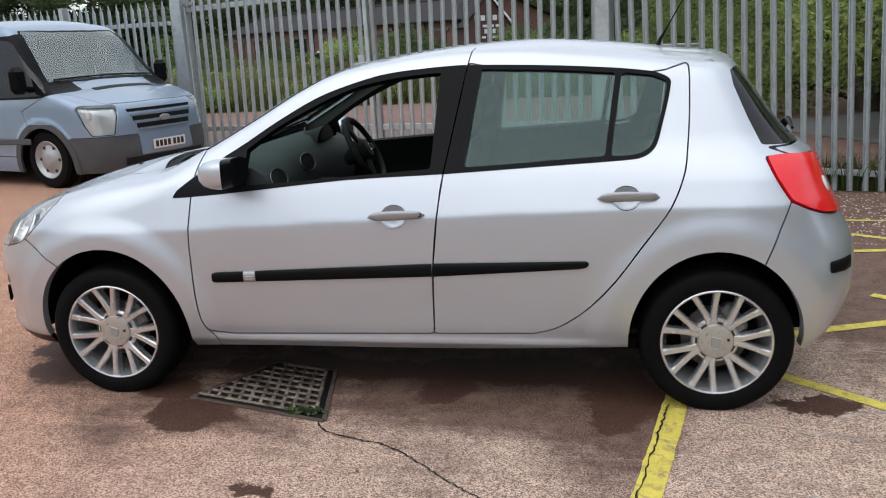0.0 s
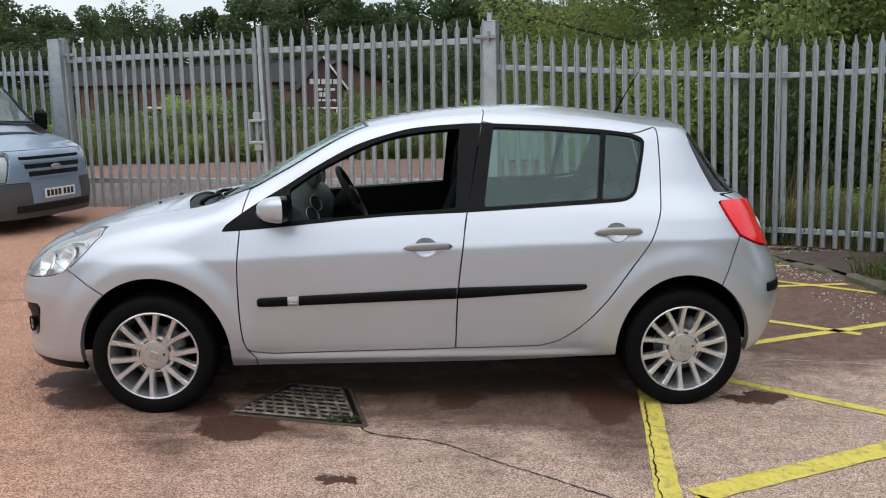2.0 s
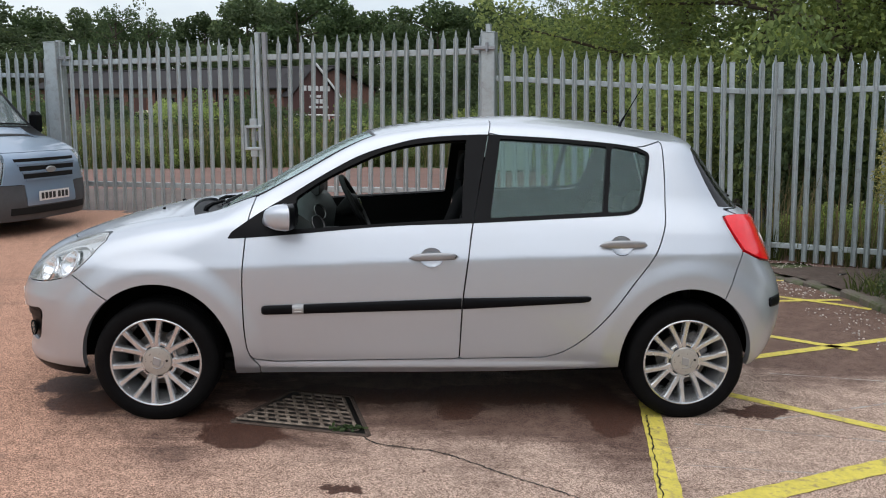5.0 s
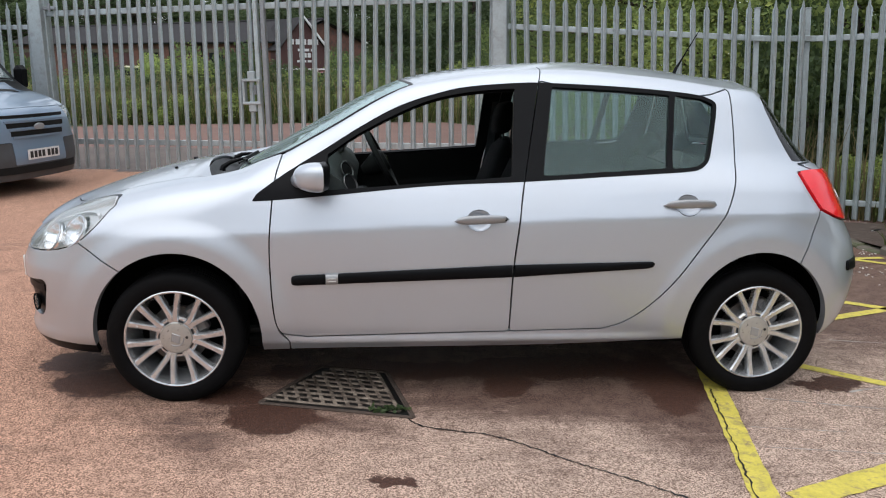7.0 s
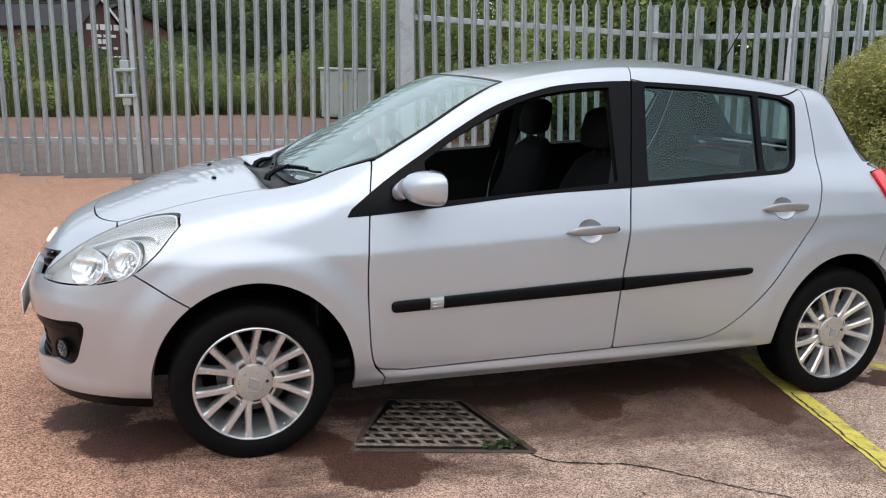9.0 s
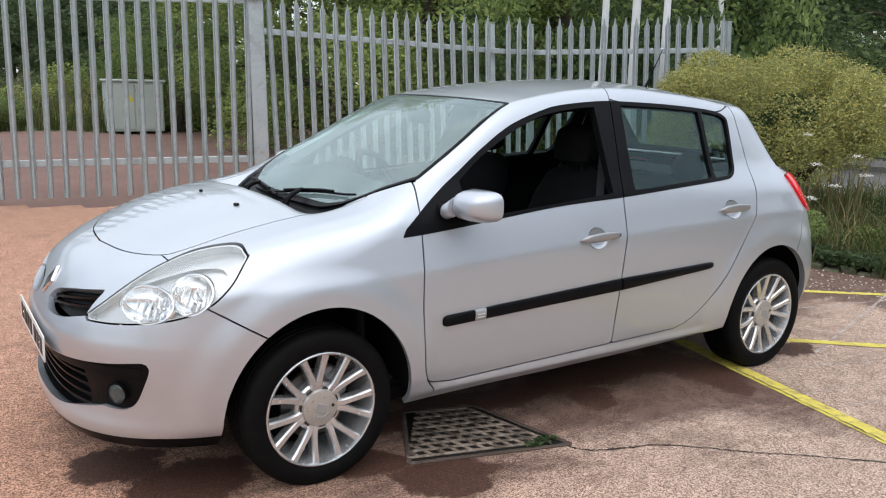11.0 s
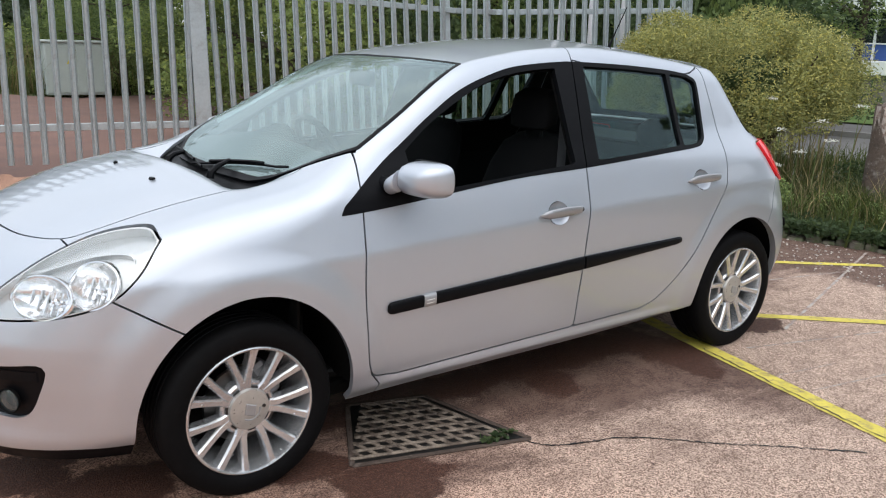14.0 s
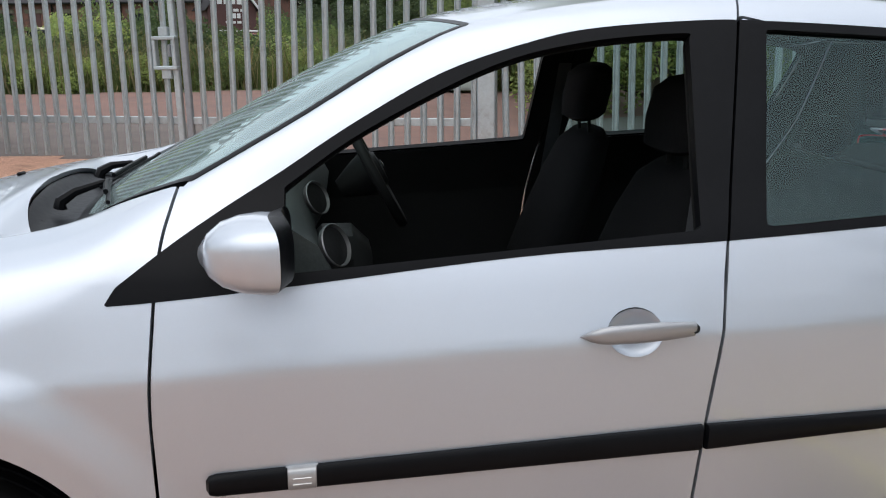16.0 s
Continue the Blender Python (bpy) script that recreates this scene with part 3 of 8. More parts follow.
class Shell:
    """A skin of polygons that fields cut into panels."""

    def __init__(self, f, lo, hi, h):
        self.f = f
        n = [int(math.ceil((b - a) / h)) + 1 for a, b in zip(lo, hi)]
        ax = [lo[i] + h * np.arange(n[i]) for i in range(3)]
        pts = np.stack(np.meshgrid(*ax, indexing="ij"), -1)
        val = f(pts)
        neg = val < 0
        cnt = sum(neg[i:n[0] - 1 + i, j:n[1] - 1 + j, k:n[2] - 1 + k].astype(int) for i in (0, 1) for j in (0, 1) for k in (0, 1))
        cell = (cnt > 0) & (cnt < 8)
        ids = -np.ones(cell.shape, int)
        where = np.argwhere(cell)
        ids[cell] = np.arange(len(where))
        p = np.array(lo) + h * (where + 0.5)
        for _ in range(5):
            g = grad(f, p)
            p = p - (f(p) / np.maximum((g * g).sum(-1), 1e-6)).clip(-0.02, 0.02)[:, None] * g
        faces = []
        for a in range(3):
            b, c = (a + 1) % 3, (a + 2) % 3
            s0, s1 = [slice(None)] * 3, [slice(None)] * 3
            s0[a], s1[a] = slice(0, -1), slice(1, None)
            for e in np.argwhere(neg[tuple(s0)] != neg[tuple(s1)]):
                if e[b] == 0 or e[c] == 0 or e[b] >= n[b] - 1 or e[c] >= n[c] - 1:
                    continue
                q = []
                for db, dc in ((-1, -1), (0, -1), (0, 0), (-1, 0)):
                    i = e.copy()
                    i[b] += db
                    i[c] += dc
                    q.append(int(ids[tuple(i)]))
                faces.append(q if neg[tuple(e)] else q[::-1])
        self.p, self.faces = [tuple(q) for q in p], faces

    def cut(self, faces, field):
        """Those faces, cut: the ones where the field is below 0, and the rest."""
        val = field(np.array(self.p)).tolist()
        cache, below, above = {}, [], []
        for q in faces:
            s = [val[i] < 0 for i in q]
            if all(s):
                below.append(q)
            elif not any(s):
                above.append(q)
            else:
                lo, hi = [], []
                for k, i in enumerate(q):
                    j = q[(k + 1) % len(q)]
                    (lo if s[k] else hi).append(i)
                    if s[k] != s[(k + 1) % len(q)]:
                        key = (min(i, j), max(i, j))
                        if key not in cache:
                            u = val[i] / (val[i] - val[j])
                            u = min(max(u, 0.02), 0.98)
                            a, b = self.p[i], self.p[j]
                            cache[key] = len(self.p)
                            self.p.append(tuple(a[d] + (b[d] - a[d]) * u for d in range(3)))
                            val.append(0.0)
                        lo.append(cache[key])
                        hi.append(cache[key])
                if len(lo) > 2:
                    below.append(lo)
                if len(hi) > 2:
                    above.append(hi)
        return below, above

    def panel(self, name, faces, material, depth=0.012, sides="both", lift=0.0, flip=False, rough=None):
        """A mesh of these faces: on the near side, the far side, or both joined; its free edges turned inwards by depth."""
        used = sorted({i for q in faces for i in q})
        new_id = {i: k for k, i in enumerate(used)}
        p = np.array([self.p[i] for i in used])
        g = grad(self.f, p)
        nrm = g / np.maximum(np.linalg.norm(g, axis=1), 1e-9)[:, None]
        if rough is not None:
            p = p + nrm * rough(p)[:, None]
        p = p + nrm * lift
        f = [[new_id[i] for i in q] for q in faces]
        edges = {}
        for q in f:
            for k, i in enumerate(q):
                j = q[(k + 1) % len(q)]
                edges[(i, j)] = True
        free = [(i, j) for i, j in edges if (j, i) not in edges and not (abs(p[i][1]) < 1e-4 and abs(p[j][1]) < 1e-4)]
        verts, norms, out = [], [], []
        for side in ((1, -1) if sides == "both" else (1,) if sides == "near" else (-1,)):
            k0 = len(verts)
            mir = np.array([1, side, 1])
            verts += [tuple(a * mir) for a in p]
            norms += [tuple((-a if flip else a) * mir) for a in nrm]
            rev = (side < 0) != flip
            out += [tuple(i + k0 for i in (q[::-1] if rev else q)) for q in f]
            if depth > 0:
                for i, j in free:
                    a, b, na, nb = p[i], p[j], nrm[i], nrm[j]
                    w = np.cross(b - a, na)
                    l = np.linalg.norm(w)
                    if l < 1e-9:
                        continue
                    w = w / l
                    k = len(verts)
                    verts += [tuple(x * mir) for x in (a, b, b - depth * nb, a - depth * na)]
                    norms += [tuple(w * mir)] * 4
                    out.append((k, k + 3, k + 2, k + 1) if side > 0 else (k, k + 1, k + 2, k + 3))
        me = bpy.data.meshes.new(name)
        me.from_pydata(verts, [], out)
        me.materials.append(material)
        me.polygons.foreach_set("use_smooth", [True] * len(me.polygons))
        me.normals_split_custom_set_from_vertices(norms)
        me.update()
        return me


def poly_field(pts, pick, limit=None):
    """Signed distance to a closed outline, in the coordinates that pick takes from the places; limit: a further field that must be below 0 too."""
    a = np.array(pts, float)
    b = np.roll(a, -1, 0)

    def field(p):
        u, v = pick(p)
        best = np.full(len(p), 1e9)
        inside = np.zeros(len(p), bool)
        for (ax, ay), (bx, by) in zip(a, b):
            dx, dy = bx - ax, by - ay
            t = np.clip(((u - ax) * dx + (v - ay) * dy) / max(dx * dx + dy * dy, 1e-12), 0, 1)
            best = np.minimum(best, (u - ax - t * dx) ** 2 + (v - ay - t * dy) ** 2)
            cross = (ay > v) != (by > v)
            inside ^= cross & (u < (bx - ax) * (v - ay) / (by - ay if by != ay else 1e-12) + ax)
        d = np.sqrt(best) * np.where(inside, -1, 1)
        return d if limit is None else np.maximum(d, limit(p))
    return field


def side_view(p):
    return p[:, 0], p[:, 2]


def plan_view(p):
    return p[:, 0], -np.abs(p[:, 1])


def front_view(p):
    return -np.abs(p[:, 1]), p[:, 2]


def corner_view(p):
    return (p[:, 0] + np.abs(p[:, 1])) * 0.7071, p[:, 2]


def shifted(field, d):
    return lambda p: field(p) + d


# ---- the silver hatchback ----
# centre, half width and half height of the two reflectors
BOWLS = ((-1.850, 0.613, 0.716, 0.109, 0.061), (-1.722, 0.701, 0.755, 0.075, 0.068))


def build_car():
    car = thing("hatchback_car", "silver five-door hatchback with an open front window, parked on red-brown concrete", "car")
    sh = Shell(body, (-2.17, -0.90, 0.12), (1.96, 0.04, 1.53), 0.0155)
    rest, _ = sh.cut(sh.faces, lambda p: p[:, 1])
    sill = spline([-2.2, -1.9, -1.5, -0.9, 0.6, 0.95, 1.5, 1.7, 2.0], [0.19, 0.19, 0.20, 0.222, 0.242, 0.262, 0.27, 0.245, 0.25])
    lip = lambda p: sill(p[:, 0]) - p[:, 2]
    rest, _ = sh.cut(rest, lip)

    def arch(cx, rx, rz):
        return lambda p: np.where(p[:, 2] > HUB_Z, np.hypot((p[:, 0] - cx) / rx, (p[:, 2] - HUB_Z) / rz) - 1, np.abs(p[:, 0] - cx) / rx - 1) * 0.36
    arch_f, arch_r = arch(-1.279, 0.362, 0.386), arch(1.282, 0.334, 0.376)
    for a in (arch_f, arch_r):
        _, rest = sh.cut(rest, a)

    wide = lambda y0: (lambda p: y0 - np.abs(p[:, 1]))

    def take(field, gap=0.0030):
        nonlocal rest
        got, rest = sh.cut(rest, shifted(field, gap))
        if gap:
            _, rest = sh.cut(rest, shifted(field, -gap))
        return got

    # windscreen, cowl, bonnet
    screen = poly_field(outline([(-0.30, 0.1), (-0.30, 0.0), (-0.285, -0.25), (-0.252, -0.502)], [(-0.252, -0.502), (-0.52, -0.575), (-0.80, -0.636)],
                                [(-0.80, -0.636), (-0.90, -0.572), (-1.00, -0.50), (-1.080, -0.36), (-1.118, -0.18), (-1.130, 0.0), (-1.130, 0.1)]), plan_view, lambda p: 0.95 - p[:, 2])
    seal = take(screen, 0.0)
    screen_faces, seal = sh.cut(seal, shifted(screen, 0.016))
    cowl = poly_field(outline([(-1.238, 0.1), (-1.238, 0.0), (-1.218, -0.22), (-1.178, -0.37), (-1.125, -0.460), (-1.06, -0.500)], [(-1.06, -0.500), (-0.97, -0.540), (-0.90, -0.583), (-0.81, -0.640)], [(-0.81, -0.640), (-0.6, 0.1)], [(-0.6, 0.1), (-1.238, 0.1)]), plan_view, lambda p: 0.9 - p[:, 2])
    cowl_faces = take(cowl)
    bonnet = poly_field(outline([(-1.852, 0.1), (-1.852, 0.0), (-1.822, -0.254), (-1.745, -0.44), (-1.66, -0.492), (-1.509, -0.519), (-1.271, -0.535), (-1.09, -0.545), (-0.975, -0.550)], [(-0.975, -0.550), (-0.9, 0.1)], [(-0.9, 0.1), (-1.852, 0.1)]), plan_view, lambda p: 0.75 - p[:, 2])
    bonnet_faces = take(bonnet)
    # lamps and bumper
    k = 0.7071
    lamp3 = [(-1.522, 0.714, 0.862), (-1.53, 0.645, 0.888), (-1.593, 0.57, 0.878), (-1.681, 0.523, 0.851), (-1.786, 0.517, 0.809), (-1.876, 0.509, 0.758), (-1.949, 0.485, 0.702), (-2.003, 0.436, 0.649),
             (-2.0, 0.454, 0.638), (-1.912, 0.59, 0.646), (-1.794, 0.692, 0.665), (-1.684, 0.746, 0.704), (-1.60, 0.757, 0.775)]
    lamp_pts = [((x + y) * k, z) for x, y, z in lamp3]
    lamp = poly_field(outline(lamp_pts[:8], lamp_pts[7:9], lamp_pts[8:] + lamp_pts[:1]), corner_view, lambda p: np.maximum(p[:, 0] + 1.4, 0.25 - np.abs(p[:, 1])))
    lamp_faces = take(lamp, 0.003)
    housing = lamp_faces
    for cx, cy, cz, ra, rb_h in BOWLS:
        _, housing = sh.cut(housing, lambda p: (np.hypot(((p[:, 0] - cx) * 0.72 + (np.abs(p[:, 1]) - cy) * 0.69) / ra, (p[:, 2] - cz) / rb_h) - 1) * 0.05)
    lamp_faces, lamp_rim = sh.cut(lamp_faces, shifted(lamp, 0.006))
    grille = poly_field(outline([(-0.085, 0.640), (-0.105, 0.668), (-0.160, 0.688), (-0.30, 0.712), (-0.452, 0.735)], [(-0.452, 0.735), (-0.436, 0.648)], [(-0.436, 0.648), (-0.30, 0.618), (-0.175, 0.610), (-0.10, 0.622), (-0.085, 0.640)]), front_view, lambda p: p[:, 0] + 1.7)
    take(grille, 0.0)
    intake = poly_field(outline([(0.1, 0.472), (0.0, 0.472), (-0.20, 0.480), (-0.51, 0.503), (-0.652, 0.522)], [(-0.652, 0.522), (-0.668, 0.505), (-0.650, 0.441), (-0.612, 0.366), (-0.571, 0.341), (-0.50, 0.343)],
                                [(-0.50, 0.343), (-0.46, 0.332), (-0.25, 0.290), (0.0, 0.280), (0.1, 0.280)]), front_view, lambda p: p[:, 0] + 1.6)
    take(intake, 0.0)
    bump = poly_field([(-2.4, 0), (-1.2, 0), (-1.2, 0.55), (-1.44, 0.558), (-1.507, 0.599), (-1.684, 0.708), (-1.75, 0.86), (-1.76, 1.1), (-2.4, 1.1)], side_view)
    bumper_faces = take(bump)
    chin, bumper_faces = sh.cut(bumper_faces, lambda p: p[:, 2] - 0.232 - 0.012 * np.clip((p[:, 0] + 2.05) / 0.4, 0, 1))
    # side windows
    dlo = poly_field(outline([(-0.945, 0.884), (-0.851, 0.889), (-0.649, 0.905), (-0.19, 0.947), (0.224, 0.965), (0.60, 0.986), (0.925, 1.004)], [(0.925, 1.004), (1.000, 1.014), (1.050, 1.050), (1.076, 1.125), (1.110, 1.262), (1.106, 1.304), (1.050, 1.331)],
                             [(1.050, 1.331), (0.904, 1.349), (0.649, 1.368), (0.365, 1.380), (0.224, 1.380), (0.0, 1.363), (-0.136, 1.336), (-0.319, 1.277), (-0.493, 1.186), (-0.639, 1.096), (-0.735, 1.040), (-0.835, 0.978), (-0.945, 0.900)]), side_view, wide(0.42))
    trim = take(dlo, 0.0)
    hole = poly_field(outline([(-0.632, 0.929), (-0.19, 0.960), (0.166, 0.985)], [(0.166, 0.985), (0.192, 1.34)], [(0.192, 1.34), (0.182, 1.354), (-0.029, 1.335), (-0.223, 1.288), (-0.472, 1.172), (-0.628, 1.072)], [(-0.628, 1.072), (-0.632, 0.929)]), side_view, wide(0.42))
    _, trim = sh.cut(trim, hole)
    rear_pane = poly_field([(0.303, 0.988), (0.60, 1.006), (0.856, 1.021), (0.899, 1.331), (0.649, 1.350), (0.364, 1.363)], side_view, wide(0.42))
    rear_glass, trim = sh.cut(trim, rear_pane)
    inner = shifted(dlo, 0.016)
    quarter, trim = sh.cut(trim, lambda p: np.maximum(inner(p), 0.882 + (p[:, 2] - 1.03) * 0.14 - p[:, 0]))
    split_b = lambda p: p[:, 0] - (0.220 + (p[:, 2] - 0.965) * 0.205)
    lo, hi = sh.cut(trim, lambda p: split_b(p) + 0.003)
    _, hi = sh.cut(hi, lambda p: split_b(p) - 0.003)
    trim = lo + hi
    # wings and doors
    edge = [(-0.816, 1.10), (-0.833, 1.04), (-0.847, 0.985), (-0.859, 0.889), (-0.872, 0.706), (-0.87, 0.543), (-0.861, 0.404), (-0.849, 0.342), (-0.822, 0.306), (-0.728, 0.290)]
    back = [(0.163, 0.304), (0.173, 0.596), (0.203, 0.853), (0.220, 0.965), (0.307, 1.390)]
    rear = [(0.577, 0.312), (0.673, 0.342), (0.781, 0.416), (0.887, 0.53), (0.99, 0.671), (1.098, 0.822), (1.152, 0.944), (1.170, 1.043), (1.180, 1.157), (1.184, 1.292), (1.182, 1.362)]
    wing = poly_field([(-2.4, 0.0), (-0.80, 0.0), (-0.80, 0.27), (-0.84, 0.315)] + run(edge[::-1])[6:] + [(-0.816, 1.10), (-0.816, 1.3), (-2.4, 1.3)], side_view)
    wing_faces = take(wing)
    door_f = poly_field(run(edge[3:]) + [edge[-1]] + run(back) + [(0.15, 1.33), (-0.3, 1.25), (-0.6, 1.08), (-0.78, 0.98)], side_view, wide(0.42))
    door_f_faces = take(door_f)
    bowl = lambda cx, cz: (lambda p: np.maximum(np.hypot((p[:, 0] - cx) / 1.14, (p[:, 2] - cz) / 0.95) - 0.048, 0.5 - np.abs(p[:, 1])))
    full_f = door_f_faces
    _, door_f_faces = sh.cut(door_f_faces, bowl(0.020, 0.806))
    door_r = poly_field(back[::-1] + run(rear) + [(1.180, 1.362), (1.09, 1.335), (1.04, 1.330), (0.9, 1.335), (0.5, 1.35)], side_view, wide(0.42))
    door_r_faces = take(door_r)
    full_r = door_r_faces
    _, door_r_faces = sh.cut(door_r_faces, bowl(0.937, 0.868))
    # tail
    tl = poly_field(outline([(1.455, 1.004), (1.53, 1.008), (1.62, 1.000), (1.80, 0.975)], [(1.80, 0.975), (1.95, 0.80), (1.80, 0.768), (1.72, 0.776)], [(1.72, 0.776), (1.63, 0.805), (1.540, 0.846)], [(1.540, 0.846), (1.488, 0.93), (1.455, 1.004)]), side_view, wide(0.46))
    tail_faces = take(tl)
    rb = poly_field([(1.540, 0.846), (1.43, 0.56), (1.43, 0), (2.4, 0), (2.4, 0.70), (1.95, 0.74), (1.80, 0.771), (1.72, 0.779), (1.63, 0.808)], side_view)
    rear_bumper = take(rb)
    rear_screen = poly_field([(1.345, 1.325), (1.352, 1.27), (1.395, 1.16), (1.448, 1.046), (1.60, 1.038), (2.0, 1.038), (2.0, 1.335), (1.37, 1.335)], side_view)
    rear_screen_faces = take(rear_screen, 0.0)
    rear_screen_faces, screen_edge = sh.cut(rear_screen_faces, lambda p: np.maximum(np.abs(p[:, 1]) - 0.45, 1.075 - p[:, 2]))
    gate = poly_field([(1.470, 1.0365), (1.56, 1.004), (1.60, 0.90), (1.64, 0.76), (2.3, 0.76), (2.3, 1.0365)], side_view)
    tailgate_faces = take(gate)
    # the seam across the roof's edge above the door pillar
    seam = lambda p: p[:, 0] - 0.306 - (p[:, 2] - 1.385) * 0.25
    near_seam = [q for q in rest if all(sh.p[i][2] > 1.365 and sh.p[i][1] < -0.36 and 0.1 < sh.p[i][0] < 0.5 for i in q)]
    kept = {id(q) for q in near_seam}
    rest = [q for q in rest if id(q) not in kept]
    before, after = sh.cut(near_seam, shifted(seam, 0.0025))
    _, after = sh.cut(after, shifted(seam, -0.0025))
    rest += before + after
    hatch_line = lambda p: np.maximum(np.abs(p[:, 0] - 1.262 - (1.39 - p[:, 2]) * 0.55) - 0.002, 1.34 - p[:, 2])
    _, rest = sh.cut(rest, hatch_line)

    P = lambda name, faces, mat, parent=car, label="", **kw: part(name, sh.panel(name, faces, mat, **kw), mat, parent, label)
    P("body_side", rest, silver, depth=0.03)
    P("bonnet", bonnet_faces, silver, label="silver bonnet")
    P("front_bumper", bumper_faces, silver, depth=0.03, label="silver front bumper")
    P("chin_spoiler", chin, black_trim, depth=0.02, label="black plastic lip under the bumper")
    P("rear_bumper", rear_bumper, silver, depth=0.03)
    P("tailgate", tailgate_faces, silver)
    P("cowl", cowl_faces, black_trim, lift=-0.012, depth=0.03, label="black cowl panel below the windscreen")
    P("windscreen_seal", seal, black_trim, lift=0.001)
    glass = P("windscreen", screen_faces, screen_glass, depth=0.004, label="windscreen with a green tint")
    glass.visible_shadow = False
    rs = P("rear_screen", rear_screen_faces, tailgate_pane, depth=0.004, label="dark rear screen")
    rs.visible_shadow = False
    P("screen_edge", screen_edge, gloss_black, depth=0.004, label="black printed edge of the rear screen")
    doors = {}
    for side in ("near", "far"):
        s = dict(sides=side)
        P("front_wing", wing_faces, silver, depth=0.02, **s)
        fd = P("front_door", door_f_faces, silver, depth=0.02, **s)
        rd = P("rear_door", door_r_faces, silver, depth=0.02, **s)
        doors[side] = fd, rd
        P("window_trim", trim, black_trim, depth=0.022, lift=0.002, label="black window frame and pillar trim", **s)
        for n, fs in (("door_glass", rear_glass), ("quarter_glass", quarter)):
            g = P(n, fs, tinted_glass, rd, "dark tinted glass", depth=0.004, lift=-0.008, **s)
            g.visible_shadow = False
        hl = P("headlamp", lamp_faces, lamp_glass, depth=0.0, label="clear headlamp", **s)
        hl.visible_shadow = False
        P("lamp_rim", lamp_rim, lamp_body, hl, "bright lamp rim", depth=0.035, **s)
        P("lamp_housing", housing, lamp_body, hl, "bright lamp housing", lift=-0.028, depth=0.012, **s)
        P("tail_lamp", tail_faces, red_lens, depth=0.03, lift=0.012, label="red tail lamp", **s)
    # trim inside the shell
    cab = [q for q in rest + full_f + full_r + trim + tail_faces + tailgate_faces if sh.p[q[0]][0] > -0.95]
    P("interior_trim", cab, dark_plastic, depth=0.0, lift=-0.032, flip=True, label="dark interior lining")
    for side in ("near", "far"):
        P("pillar_lining", [q for q in rest if 1.0 < sh.p[q[0]][2] < 1.37 and sh.p[q[0]][0] < -0.2], pillar_grey, depth=0.0, lift=-0.037, flip=True, sides=side, label="grey lining of the windscreen pillar")
    P("roof_lining", [q for q in rest if sh.p[q[0]][2] > 1.36 and sh.p[q[0]][0] < 1.3], liner, depth=0.0, lift=-0.042, flip=True, label="grey roof lining")
    return car, sh, doors, lamp_faces


car, shell, doors, lamp_faces = build_car()


def car_skin(x, z=None, y=None):
    """The near side's y at (x, z), or the top's z at (x, y), and the outward normal there."""
    if z is not None:
        s = np.linspace(0.0, 1.0, 2001)
        p = np.stack([0 * s + x, -s, 0 * s + z], -1)
        i = int(np.argmax(body(p) > 0))
    else:
        s = np.linspace(0.3, 1.6, 2601)
        p = np.stack([0 * s + x, 0 * s + y, s], -1)
        i = len(s) - 1 - int(np.argmax(body(p[::-1]) < 0))
    n = grad(body, p[i:i + 1])[0]
    return Vector(p[i]), Vector(n / np.linalg.norm(n))


def both_sides(name, geo, material, parent, label="", smooth=30, parents=None):
    """A part on the near side, and its mirror image on the far side."""
    a = part(name, geo, material, parents[0] if parents else parent, label, smooth)
    far = Geo()
    far.v = [(x, -y, z) for x, y, z in geo.v]
    far.f = [q[::-1] for q in geo.f]
    b = part(name, far, material, parents[1] if parents else parent, label, smooth)
    return a, b


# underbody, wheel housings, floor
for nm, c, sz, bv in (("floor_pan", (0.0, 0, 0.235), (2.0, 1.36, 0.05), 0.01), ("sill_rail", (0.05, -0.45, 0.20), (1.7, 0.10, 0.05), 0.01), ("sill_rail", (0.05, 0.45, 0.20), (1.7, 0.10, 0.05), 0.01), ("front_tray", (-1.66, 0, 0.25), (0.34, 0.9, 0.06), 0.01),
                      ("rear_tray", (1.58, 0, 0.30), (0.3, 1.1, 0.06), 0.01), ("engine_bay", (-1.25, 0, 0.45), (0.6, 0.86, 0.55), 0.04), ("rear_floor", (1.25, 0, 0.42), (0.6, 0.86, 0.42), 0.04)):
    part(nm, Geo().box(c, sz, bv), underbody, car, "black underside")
for hx, r in ((-1.29, 0.03), (1.29, 0.035)):
    part("axle", Geo().tube([(hx, -0.7, HUB_Z), (hx, 0.7, HUB_Z)], r), underbody, car)
for hx in (-1.279, 1.282):
    g = Geo()
    n = 28
    prof = [(-0.80, 0.0), (-0.52, 0.0), (-0.50, 1.0)]
    ring = [(hx + 0.372 * math.cos(math.pi * i / n), HUB_Z + 0.395 * math.sin(math.pi * i / n)) for i in range(n + 1)]
    v = [(x, min(-0.6, car_skin(x, z=z)[0].y + 0.018), z) for x, z in ring] + [(x, -0.47, z) for x, z in ring] + [(hx, -0.47, HUB_Z)]
    f = [(i, i + 1, n + 2 + i, n + 1 + i) for i in range(n)] + [(n + 1 + i, n + 2 + i, 2 * n + 2) for i in range(n)]
    g.add(v, f)
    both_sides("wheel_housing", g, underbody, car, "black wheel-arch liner")


